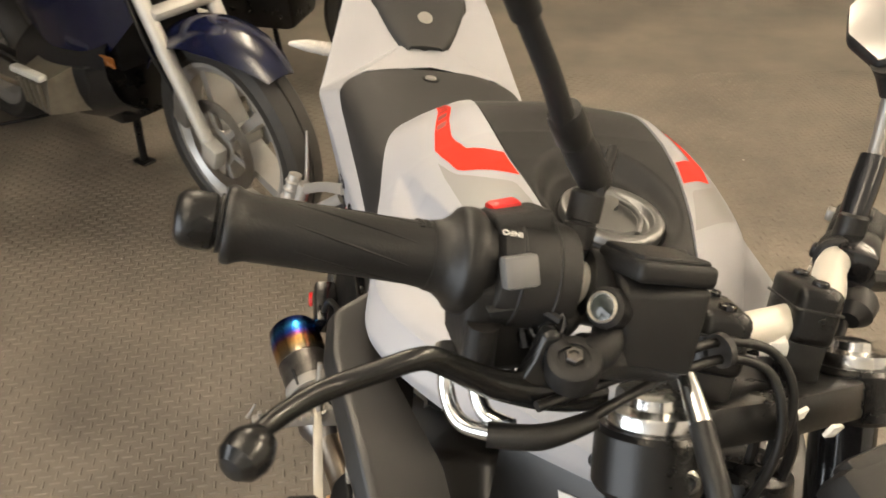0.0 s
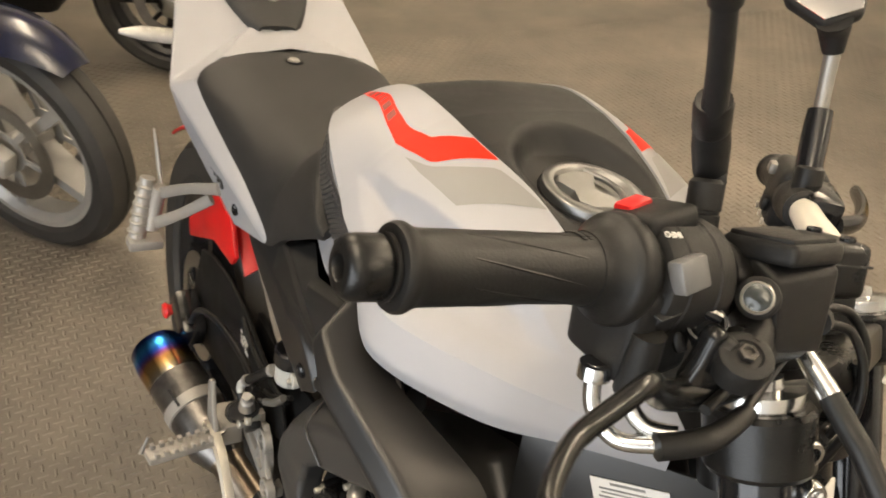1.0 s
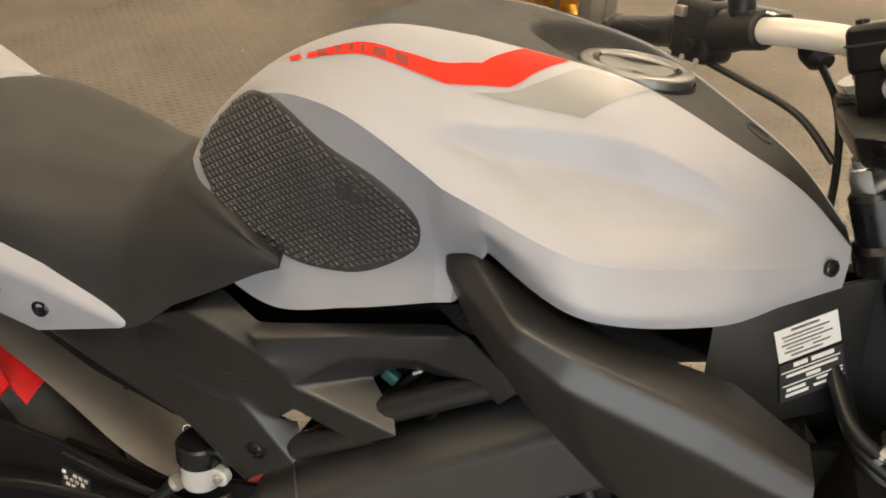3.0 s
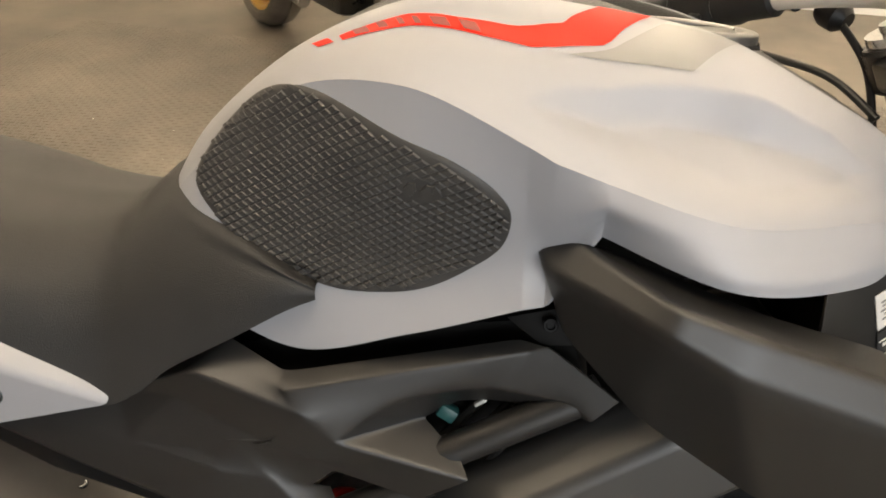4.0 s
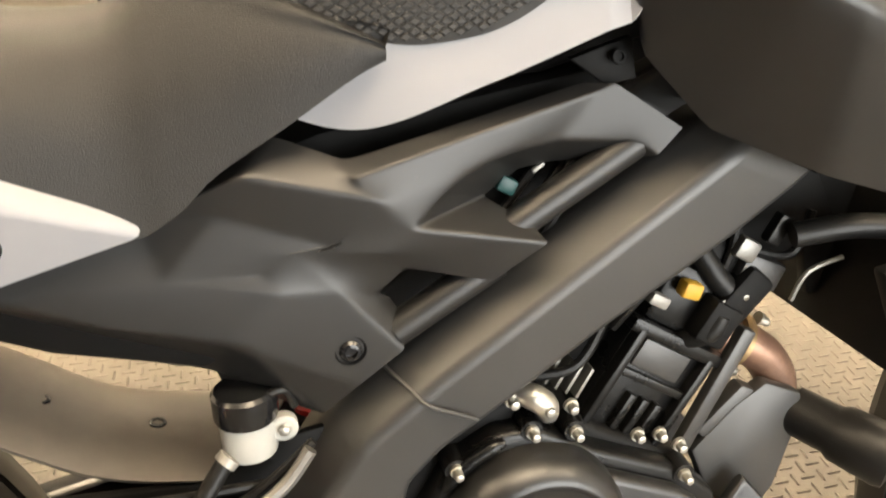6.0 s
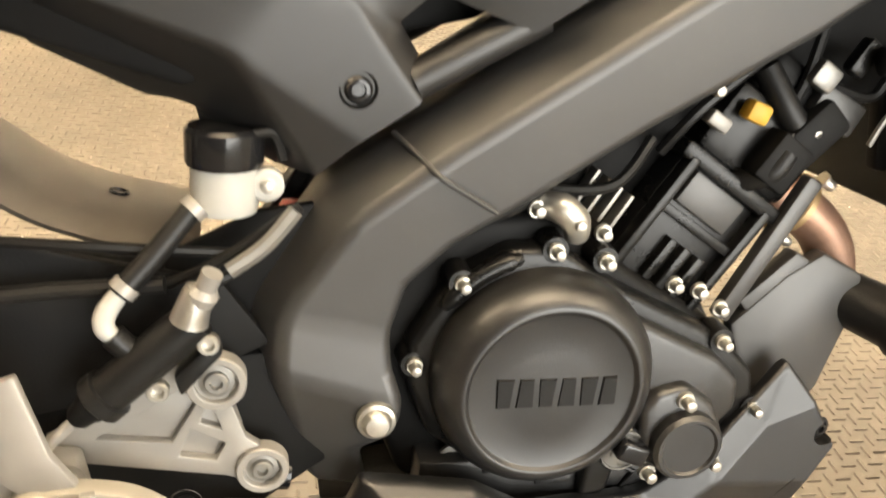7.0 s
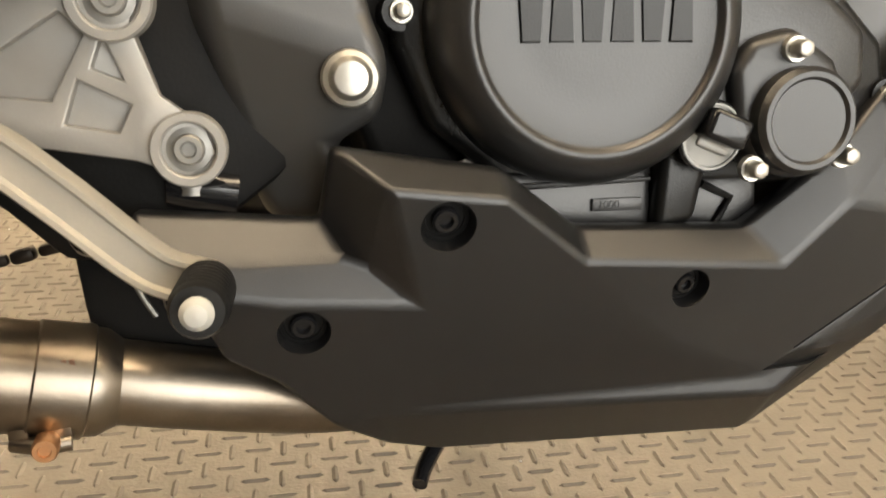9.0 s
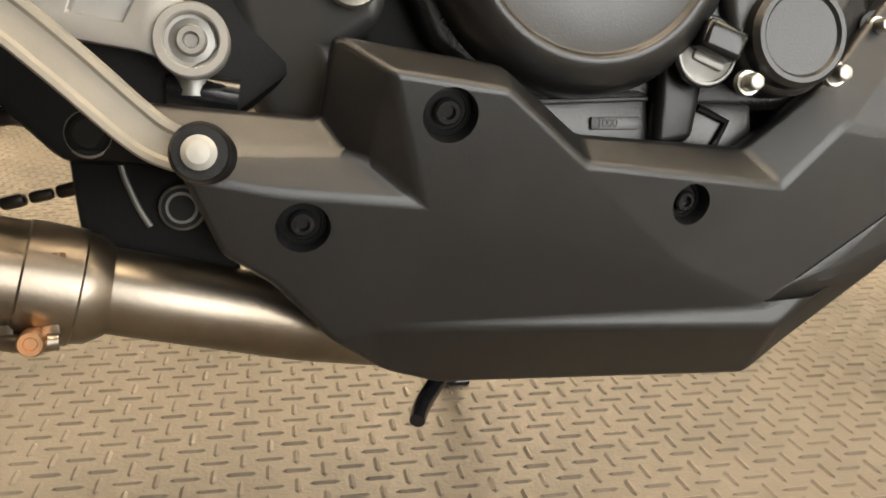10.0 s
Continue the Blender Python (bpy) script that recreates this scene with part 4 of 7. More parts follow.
part("grip_foot", box(.1010, -.1085, .3355, .0180, .0040, .0060, .0015, (0, 22, 0)), GREYMETAL, plug)
part("sight_ring", lathe(((0.012, 0), (0.012, 0.003), (0.009, 0.004), (0.008, 0.002), (0, 0.002)), (-.012, -.075, .318), (0, -1, 0), 20), GREYMETAL, bike)
part("sump", plate([(-.04, .325), (.02, .322), (.078, .3225), (.082, .285), (.02, .275), (-.04, .285)], -.0895, .06, 0.004), ENGINE, bike, "satin black engine sump casting")
part("sump_rib", plate([(.006, .3175), (.078, .3190), (.078, .3165), (.006, .3140)], -.0915, -.089, 0.0008), CASTING, bike)
part("filler_neck", plate([(.082, .345), (.108, .338), (.100, .296), (.078, .292)], -.098, -.07, 0.005, 3), CASTING, bike)
part("side_web", plate([(.100, .318), (.140, .318), (.142, .290), (.098, .288)], -.086, -.06, 0.004), ENGINE, bike)
part("web_rib", tube([(.108, -.087, .3136), (.124, -.0875, .306), (.117, -.087, .293)], .0022, 8, 1), CASTING, bike)
tag = part("small_plate", box(.0600, -.0903, .3052, .0264, .002, .0064, .0004, (0, 0, 0)), ENGINE, bike, "small grey metal tag")
part("plate_text", words("1000", 0.0058, pose(.0555, -.0915, .3052) @ SIDE, 0.0002), INK, tag)
part("lower_case", plate([(.080, .31), (.16, .31), (.13, .25), (-.02, .25)], -.066, .06, 0.006), CASTING, bike)

# cylinder and head, leaning forward, with ribs
lean = pose(.150, -.015, .475, 0, 32, 0)
cyl = part("cylinder", box(0, 0, 0, .092, .076, .11, .006), CASTING, bike, "black ribbed engine cylinder", m=lean)
for k in range(3):
    part("rib", box(-.012 + .014 * k, -.040, -.020, .007, .012, .034, .001), CASTING, cyl)
for dx in (-.040, .034):
    part("corner_post", box(dx, -.040, .002, .008, .016, .098, .002), CASTING, cyl)
part("cross_web", box(-.002, -.040, .012, .072, .010, .007, .001), CASTING, cyl)
part("cover_plate", box(-.006, -.039, .032, .050, .008, .026, .002), FRAME, cyl)
part("stay", box(.052, -.046, .030, .014, .012, .120, .003, (0, -6, 0)), FRAME, cyl)
part("flange", box(0, -.012, -.052, .105, .070, .012, .003), CASTING, cyl)
part("flange", box(0, -.012, .052, .105, .070, .012, .003), CASTING, cyl)
head = part("cylinder_head", box(0, .0, .085, .088, .080, .055, .008), CASTING, bike, m=lean)
part("head_cover", box(0, 0, .128, .070, .074, .035, .010, segments=3), DEEP, bike, "black plastic head cover", m=lean)
part("coil_block", box(.010, -.048, .082, .030, .022, .036, .003), DEEP, bike, m=lean)
part("thermo_case", box(.020, -.040, .110, .030, .030, .050, .006, (0, 10, 0)), DEEP, bike, m=lean)
part("connector", box(.176, -.066, .573, .017, .014, .014, .003, (0, 20, 0)), YELLOW, bike, "ochre yellow wire connector")
part("connector", box(.152, -.060, .565, .018, .012, .010, .002, (0, 30, 0)), ALLOY, bike)
part("wire_block", box(.243, -.052, .575, .040, .020, .024, .003, (0, 25, 0)), FRAME, bike)
for a, b, c in (((.12, -.05, .54), (.14, -.062, .575), (.19, -.055, .615)), ((.20, -.05, .55), (.215, -.055, .59), (.225, -.05, .63)), ((.24, -.05, .59), (.275, -.052, .585), (.29, -.05, .62)), ((.03, -.06, .515), (.08, -.068, .52), (.11, -.055, .55)), ((-.02, -.07, .49), (.02, -.075, .51), (.05, -.06, .53))):
    part("wire", tube([a, b, c], 0.004, 8), RUBBER, bike)
# dark backing added so that no floor shows between beam and cylinder
part("dark_backing_plate", plate([(.020, .500), (.050, .560), (.180, .650), (.300, .660), (.330, .600), (.262, .560), (.225, .540), (.150, .515), (.080, .490)], -.030, -.020, 0.003), DEEP, bike)
part("hose_stub", tube([(.190, -.045, .600), (.205, -.055, .575), (.222, -.058, .556)], .010, 14), RUBBER, bike)
part("sensor", lathe(((.008, 0), (.009, .006), (.006, .010), (.006, .020)), (.205, -.050, .548), (.2, -1, .3), 12), BRIGHT, bike)
part("plug_cap", tube([(.180, -.052, .520), (.196, -.066, .532), (.205, -.070, .548)], [.008, .010, .007], 14), RUBBER, bike)
part("fitting", box(.226, -.058, .598, .020, .014, .018, .003, (0, 30, 0)), GREYMETAL, bike)
part("fitting", box(.252, -.060, .612, .014, .012, .026, .003, (0, 30, 0)), CASTING, bike)
part("white_plug", box(.132, -.066, .600, .011, .008, .008, .002, (0, 30, 0)), LABEL, bike)
part("label_plug", box(.020, -.074, .520, .013, .008, .007, .002, (0, -20, 0)), LABEL, bike)
part("red_lead", tube([(-.010, -.074, .505), (.002, -.078, .512), (.012, -.074, .520)], .0022, 8), RED_PART, bike)
for k in range(4):
    part("lead", tube([(.000 + .020 * k, -.055, .500 + .012 * k), (.018 + .022 * k, -.066, .522 + .010 * k), (.050 + .022 * k, -.058, .545 + .012 * k)], .003, 8), RUBBER, bike)
for k in range(4):
    part("throttle_rib", box(.066 + .009 * k, -.056, .517 - .006 * k, .003, .012, .028, .0008, (0, 30, 0)), GREYMETAL, bike)
part("throttle_body", lathe(((0.026, 0), (0.026, 0.04), (0.022, 0.05), (0, 0.05)), (.07, -.015, .50), (-.5, -.35, .6), 24), DEEP, bike)
part("water_elbow", tube([(.030, -.070, .508), (.042, -.080, .508), (.052, -.082, .500), (.056, -.078, .488)], [.008, .0105, .010, .008], 14), BRIGHT, bike, "bright cast water elbow")
for at in ((.077, -.072, .489), (.135, -.075, .452), (.158, -.070, .445), (.176, -.072, .432), (.026, -.078, .507), (.052, -.085, .500), (.225, -.060, .560), (.146, -.060, .586)):
    hexbolt("engine_bolt", at, 0.0064, bike, BRIGHT, 0.008)
part("front_engine_mount", plate([(.196, .412), (.235, .452), (.262, .470), (.300, .452), (.300, .420), (.285, .356), (.262, .322), (.235, .345), (.214, .37)], -.062, -.046, 0.004), FRAME, bike)
part("mount_strut", plate([(.200, .430), (.240, .470), (.258, .460), (.215, .415)], -.060, -.044, 0.003), FRAME, bike)

# exhaust header, radiator, crash bung
header = part("exhaust_header", tube([(.226, -.022, .508), (.252, -.028, .496), (.280, -.030, .474), (.296, -.030, .440), (.290, -.032, .380), (.27, -.025, .32), (.22, -.012, .250), (.12, -.008, .212), (.02, -.020, .195)], 0.0185, 20), RUSTY, bike, "heat-browned exhaust header pipe")
part("header_flange", lathe(((0.024, 0), (0.026, 0.003), (0.026, 0.008), (0.021, 0.011)), (.242, -.028, .500), (.86, -.06, -.5), 24), BRASS, header, "dull brass header flange")
for dz in (-.026, .026):
    hexbolt("header_nut", (.250 + dz * .5, -.036, .497 + dz * .86), 0.0065, header, BRIGHT, 0.010, (.86, -.06, -.5))
rad = part("radiator", box(.370, 0, .585, .030, .24, .19, .004, (0, 14, 0)), DEEP, bike, "black radiator with fine fins")
for k in range(24):
    part("fin", box(.392, -.110 + .0095 * k, .590, .004, .0015, .165, .0003, (0, 14, 0)), GREYMETAL, rad)
part("radiator_shroud", plate([(.29, .600), (.350, .610), (.420, .60), (.430, .47), (.395, .47), (.360, .505), (.320, .535)], -.135, -.120, 0.004), DEEP, bike)
part("radiator_pipe", tube([(.255, -.075, .612), (.30, -.085, .618), (.35, -.088, .612)], 0.010, 14), RUBBER, bike)
part("bracket_wire", tube([(.262, -.075, .555), (.272, -.078, .580), (.300, -.080, .590)], 0.0022, 8), GREYMETAL, bike)
bung = part("crash_bung", lathe(((0.018, 0), (0.022, 0.004), (0.0225, 0.040), (0.026, 0.046), (0.028, 0.085), (0.026, 0.092), (0.016, 0.094), (0.012, 0.088), (0, 0.088)), (.300, -.046, .428), (.55, -.80, -.16), 32), RUBBER, bike, "black rubber crash bung on an engine mount")

# belly pan: a faceted black tray
BV = [(-0.172, -0.11, 0.314), (-0.09, -0.108, 0.308), (-0.0851, -0.127, 0.3415), (-0.0625, -0.1466, 0.3247), (-0.0093, -0.1406, 0.3171), (0.0327, -0.1257, 0.2848), (0.1474, -0.1069, 0.2716), (0.1819, -0.1093, 0.3039), (0.222, -0.086, 0.345), (0.236, -0.086, 0.393), (0.262, -0.097, 0.362), (-0.168, -0.1235, 0.297), (-0.126, -0.1235, 0.292), (-0.086, -0.123, 0.29), (-0.066, -0.122, 0.288), (-0.0471, -0.1236, 0.2671), (0.0883, -0.1026, 0.2329), (-0.15, -0.134, 0.283), (-0.1355, -0.121, 0.2471), (-0.114, -0.114, 0.2321), (-0.0862, -0.1003, 0.2006), (-0.06, -0.082, 0.18), (-0.03, -0.068, 0.17), (0.153, -0.064, 0.1625), (0.17, -0.074, 0.181), (0.224, -0.084, 0.221), (0.2594, -0.0852, 0.2514), (0.2722, -0.0918, 0.288), (0.289, -0.096, 0.322), (0.09, -0.112, 0.3), (-0.01, -0.1265, 0.33), (0.0313, -0.1125, 0.299), (0.1284, -0.0965, 0.2932), (0.1767, -0.096, 0.3281), (0.1483, -0.089, 0.2065), (0.1885, -0.0897, 0.2249), (-0.0698, -0.1017, 0.2066), (0.158, -0.093, 0.193), (-0.109, -0.1305, 0.2735)]
BF = [(0, 1, 13, 12, 11), (1, 2, 3, 14, 13), (11, 12, 13, 14, 15, 38, 17), (17, 38, 15, 18), (14, 3, 15), (2, 30, 4, 3), (30, 31, 5, 4), (3, 4, 5, 16, 15), (31, 32, 6, 5), (32, 33, 7, 6), (33, 9, 8, 7), (9, 10, 8), (5, 6, 16), (8, 10, 28, 27, 7), (6, 7, 27, 26, 35, 34, 16), (15, 16, 34, 36, 20, 19, 18), (36, 34, 37), (20, 36, 21), (36, 37, 23, 22, 21), (34, 35, 37), (37, 35, 25, 24, 23), (35, 26, 25)]
BV = flattened(BV, BF, 0.9)
WELLS = ((-.100, .258, .0122), (-.036, .3065, .0126), (.0925, .264, .0108), (.277, .334, .0105))


def carved(bm, cutters):
    """The shell of a bmesh less the cutters, worked out once."""
    obs = []
    for b in [bm] + cutters:
        bmesh.ops.recalc_face_normals(b, faces=b.faces)
        me = bpy.data.meshes.new("tmp")
        b.to_mesh(me)
        b.free()
        obs.append(new("tmp", me))
    for c in obs[1:]:
        m = obs[0].modifiers.new("cut", "BOOLEAN")
        m.operation, m.solver, m.object = "DIFFERENCE", "EXACT", c
    got = bpy.data.meshes.new_from_object(obs[0].evaluated_get(bpy.context.evaluated_depsgraph_get()))
    out = bmesh.new()
    out.from_mesh(got)
    bpy.data.meshes.remove(got)
    for o in obs:
        me = o.data
        bpy.data.objects.remove(o)
        bpy.data.meshes.remove(me)
    return out


def slot(a, b, wide, y, deep):
    """A thin cutter along a line in x, z."""
    d = Vector((b[0] - a[0], 0, b[1] - a[1]))
    return box((a[0] + b[0]) / 2, y, (a[1] + b[1]) / 2, d.length, deep, wide, 0, (0, -math.degrees(math.atan2(d.z, d.x)), 0))


pan_cuts = []
for x, z, r in WELLS:
    wy, axis = outer_y(BV, BF, x, z)
    pan_cuts.append(lathe(((r * .93, -.0085), (r, .0), (r * 1.02, .010)), (x, wy, z), axis, 36))
for a, b in (((.166, .2205), (.224, .257)), ((.224, .257), (.2585, .296))):
    pan_cuts.append(slot(a, b, .0009, outer_y(BV, BF, (a[0] + b[0]) / 2, (a[1] + b[1]) / 2)[0], .006))
step = [(.1480, .2085, .0040), (.1790, .2100, .0040), (.2000, .2200, -.0006), (.1646, .2187, -.0006)]
pan_cuts.append(from_arrays([(x, outer_y(BV, BF, x, z)[0] + d, z) for x, z, d in step] + [(x, -.13, z) for x, z, d in step], [(0, 1, 2, 3), (7, 6, 5, 4), (0, 4, 5, 1), (1, 5, 6, 2), (2, 6, 7, 3), (3, 7, 4, 0)]))
bm = carved(facets(BV, BF, 0.012, 0.0034, 4, 6), pan_cuts)
pan = weighted(part("belly_pan", bm, PAN, bike, "satin black faceted belly pan with recessed bolts", angle=34))
part("belly_pan", mirrored(facets(BV, BF, 0.012, 0.0034, 4, 6)), PAN, bike, "satin black faceted belly pan with recessed bolts", flat=True)
part("pan_floor", plate([(-.06, .182), (.13, .168), (.22, .229), (.27, .29), (.2, .28), (-.10, .23)], -.062, .062, 0.004), DEEP, bike)
for x, z, r in WELLS:
    wy, axis = outer_y(BV, BF, x, z)
    sunk = Vector((x, wy, z)) - Vector(axis).normalized() * .0084
    # well bottom blackened so that the recess looks deeper
    cup = part("bolt_well", lathe(((r * .92, 0), (r * .92, .0006), (r * .72, .0010), (r * .70, .0002), (r * .5, .0002), (0, .0002)), sunk, axis, 32), PIT, pan)
    part("bolt_head", lathe(((r * .50, .0002), (r * .50, .0032), (r * .42, .0042), (r * .27, .0042), (r * .22, .0020), (0, .0020)), sunk, axis, 20), GLOSS, cup)


# foot rest hanger with three windows
hang = [(-.176, .428), (-.160, .412), (-.166, .393), (-.156, .364), (-.138, .350), (-.134, .338), (-.146, .328), (-.168, .336), (-.262, .352), (-.272, .368), (-.250, .380), (-.225, .391), (-.214, .409), (-.205, .432), (-.193, .432), (-.190, .420)]
windows = [[(-.194, .399), (-.184, .391), (-.200, .362), (-.244, .367)], [(-.1775, .390), (-.1700, .370), (-.183, .3755)], [(-.189, .371), (-.168, .360), (-.174, .348), (-.196, .352)]]
hangpart = part("foot_rest_hanger", holed(hang, windows, -.107, -.099, 0.0012), ALLOY, bike, "satin alloy foot rest hanger with sunk windows")
part("window_web", plate([(-.190, .412), (-.166, .393), (-.158, .368), (-.160, .345), (-.262, .360), (-.225, .385)], -.1005, -.094, 0.001), ALLOY, hangpart)
for at, r in (((-.173, -.106, .404), 0.018), ((-.1455, -.106, .3405), 0.0165)):
    boss = part("boss", lathe(((r, -.006), (r, 0.004), (r * 0.95, 0.0052), (r * 0.76, 0.0052), (r * 0.71, 0.0045), (r * 0.69, -.001), (0, -.001)), at, (0, -1, 0), 40), ALLOY, hangpart)
    part("washer_ring", lathe(((r * 0.62, -.001), (r * 0.60, 0.001), (r * 0.42, 0.0015), (r * 0.40, 0.0040), (r * 0.36, .0046), (r * 0.22, 0.0046), (r * 0.18, 0.0015), (0, 0.0015)), at, (0, -1, 0), 24), GREYMETAL, boss)

# rear brake cylinder, hose, elbow, fluid pot
mc = part("rear_brake_cylinder", tube([(-.236, -.122, .406), (-.228, -.124, .412), (-.198, -.124, .440), (-.182, -.124, .455)], [.0125, .0130, .0130, .0118], 20), RUBBER, bike, "black rear brake master cylinder")
part("end_collar", lathe(((.0120, 0), (.0158, .001), (.0158, .009), (.0130, .011)), (-.230, -.1235, .410), (-.73, 0, -.68), 24), RUBBER, mc)
part("dust_boot", lathe(((.0120, 0), (.0105, .006), (.0085, .010), (.0075, .016), (.0050, .019)), (-.2370, -.1225, .4035), (-.73, 0, -.68), 20), DEEP, mc)
part("push_rod", tube([(-.249, -.122, .392), (-.262, -.124, .379), (-.270, -.126, .370)], .0035, 10), ALLOY, mc)
part("boss_web", plate([(-.196, .418), (-.172, .442), (-.168, .432), (-.192, .404)], -.126, -.112, .003), RUBBER, mc)
part("banjo", tube([(-.186, -.128, .455), (-.183, -.129, .466), (-.180, -.129, .475)], [.011, .0095, .008], 14), BRIGHT, mc)
part("banjo_bolt", lathe(((0.008, 0), (0.009, 0.006), (0.006, 0.010), (0.006, 0.020)), (-.180, -.130, .468), (.35, -.2, .9), 12), ALLOY, mc)
part("elbow", tube([(-.2275, -.122, .443), (-.2315, -.122, .449), (-.2305, -.121, .457), (-.2230, -.119, .468)], [.0050, .0060, .0060, .0054], 14), WHITE_PLASTIC, mc, "milky white hose elbow")
part("elbow_root", tube([(-.2275, -.122, .444), (-.220, -.122, .436), (-.208, -.123, .430)], .0075, 14), RUBBER, mc)
part("hose", tube([(-.2235, -.119, .467), (-.205, -.110, .487), (-.186, -.100, .510)], 0.0066, 14), RUBBER, mc)
for at, ax in (((-.2205, -.1175, .4705), (.7, .3, .75)), ((-.184, -.099, .511), (.7, .3, .6))):
    part("hose_clip", lathe(((0.0082, -0.003), (0.0082, 0.003)), at, ax, 20), ALLOY, mc)
for at in ((-.176, -.126, .441), (-.204, -.126, .412)):
    socketbolt("cylinder_bolt", at, 0.0064, mc, BRIGHT, 0.006)
pot = part("brake_fluid_pot", lathe(((0.0185, 0), (0.0195, 0.003), (0.0195, 0.030), (0.018, 0.031)), (-.168, -.081, .5045), (0, 0, 1), 28), WHITE_PLASTIC, bike, "milky white brake fluid pot with a black lid")
part("lid", lathe(((0.0215, 0.028), (0.0225, 0.031), (0.0225, 0.048), (0.020, 0.0505), (0, 0.0505)), (-.168, -.081, .5045), (0, 0, 1), 28), GLOSS, pot, "ribbed black lid")
part("pot_ear", lathe(((0.010, 0), (0.010, 0.008), (0.0085, 0.009), (0, 0.009)), (-.144, -.081, .522), (0, -1, 0), 20), WHITE_PLASTIC, pot)
part("pot_bridge", box(-.151, -.081, .520, .014, .012, .016, .003), WHITE_PLASTIC, pot)
hexbolt("pot_bolt", (-.144, -.089, .522), 0.006, pot, BRIGHT, 0.004)
part("lid_strap", tube([(-.153, -.091, .552), (-.141, -.089, .553), (-.135, -.085, .537)], 0.003, 8), RUBBER, pot)
for a, b, c in (((-.18, -.115, .470), (-.160, -.105, .476), (-.130, -.10, .505)), ((-.20, -.10, .465), (-.165, -.10, .483), (-.125, -.095, .512)), ((-.33, -.09, .49), (-.24, -.10, .488), (-.15, -.09, .480))):
    part("brake_line", tube([a, b, c], 0.0035, 8), RUBBER, bike)
part("brake_switch_wire", tube([(-.165, -.112, .478), (-.145, -.108, .492), (-.128, -.104, .512)], 0.005, 8), GREYMETAL, bike)

# brake pedal and foot peg
def forged(path, y, half, depth, rim=.0032, sunk=.0022):
    """A flat forged bar along a line in x, z, half as high as given, with raised edges on its outer face."""
    p = smooth_path([(x, z) for x, z in path], 8)
    t = np.gradient(p, axis=0)
    t /= np.linalg.norm(t, axis=1, keepdims=True)
    n = np.stack([-t[:, 1], t[:, 0]], 1)
    h = np.interp(np.linspace(0, 1, len(p)), np.linspace(0, 1, len(half)), half)
    rows = []
    for q, m, w in zip(p, n, h):
        ring = [(w, depth * .5), (w, -depth * .35), (w - .001, -depth * .5), (w - rim, -depth * .5), (w - rim - .0016, -depth * .5 + sunk), (-w + rim + .0016, -depth * .5 + sunk), (-w + rim, -depth * .5), (-w + .001, -depth * .5), (-w, -depth * .35), (-w, depth * .5)]
        rows.append([(q[0] + m[0] * o, y + d, q[1] + m[1] * o) for o, d in ring])
    bm = grid(np.array(rows), close_v=True)
    bm.verts.ensure_lookup_table()
    k = len(rows[0])
    bm.faces.new([bm.verts[i] for i in range(k)][::-1])
    bm.faces.new([bm.verts[(len(rows) - 1) * k + i] for i in range(k)])
    return bm


pedal = part("brake_pedal", forged([(-.276, .346), (-.256, .3535), (-.234, .3535), (-.2139, .3465), (-.190, .3265), (-.1655, .3035), (-.153, .2945), (-.136, .2895)], -.148, [.0125, .0108, .0100, .0098, .0098, .0096, .0092, .0088], .012), PEDAL, bike, "pale alloy rear brake pedal")
part("hub", lathe(((.0150, -.008), (.0160, -.006), (.0160, .008), (.0145, .010), (.0105, .010), (.0095, .007), (0, .007)), (-.268, -.146, .348), (0, -1, 0), 28), PEDAL, pedal)
tip = part("pedal_tip", lathe(((0.0095, 0), (0.0108, 0.003), (0.0108, 0.040), (0.0095, 0.043), (0.0050, 0.043), (0, 0.043)), (-.137, -.150, .290), (0, -1, 0.02), 28), RUBBER, bike, "black rubber pedal tip with a white stud")
part("stud", lathe(((0.0056, 0.041), (0.0062, 0.046), (0.004, 0.049), (0, 0.050)), (-.137, -.150, .290), (0, -1, 0.02), 20), WHITE_PLASTIC, tip)
for k in range(7):
    part("ring", lathe(((0.0106, 0.006 + 0.005 * k), (0.0113, 0.007 + 0.005 * k), (0.0106, 0.009 + 0.005 * k)), (-.137, -.150, .290), (0, -1, 0.02), 28), RUBBER, tip)
peg = part("foot_peg", box(0, -.058, 0, .026, .100, .012, .003), ALLOY, bike, "ribbed alloy foot peg", m=pose(-.252, -.135, .352, -1, 0, 8))
for k in range(7):
    for s in (-1, 1):
        part("tooth", box(s * .009, -.022 - .0125 * k, .008, .008, .006, .008, .001), ALLOY, peg)
part("peg_feeler", tube([(-.236, -.246, .362), (-.235, -.248, .350), (-.232, -.251, .338)], [.0022, .0022, .004], 10), GREYMETAL, peg, m=Matrix.Identity(4) @ pose(-.252, -.135, .352, 14, 0, 8).inverted())
part("peg_bracket", plate([(-.30, .37), (-.25, .365), (-.245, .335), (-.30, .335)], -.140, -.108, 0.004), ALLOY, bike)
part("peg_pivot", lathe(((0.011, 0), (0.012, 0.004), (0.008, 0.006), (0.004, 0.004), (0, 0.004)), (-.255, -.140, .358), (0, -.4, 1), 20), GREYMETAL, bike)
part("heel_guard", plate([(-.285, .43), (-.272, .435), (-.258, .385), (-.245, .365), (-.270, .355), (-.285, .37)], -.150, -.143, 0.002), ALLOY, bike, "pale alloy heel guard")

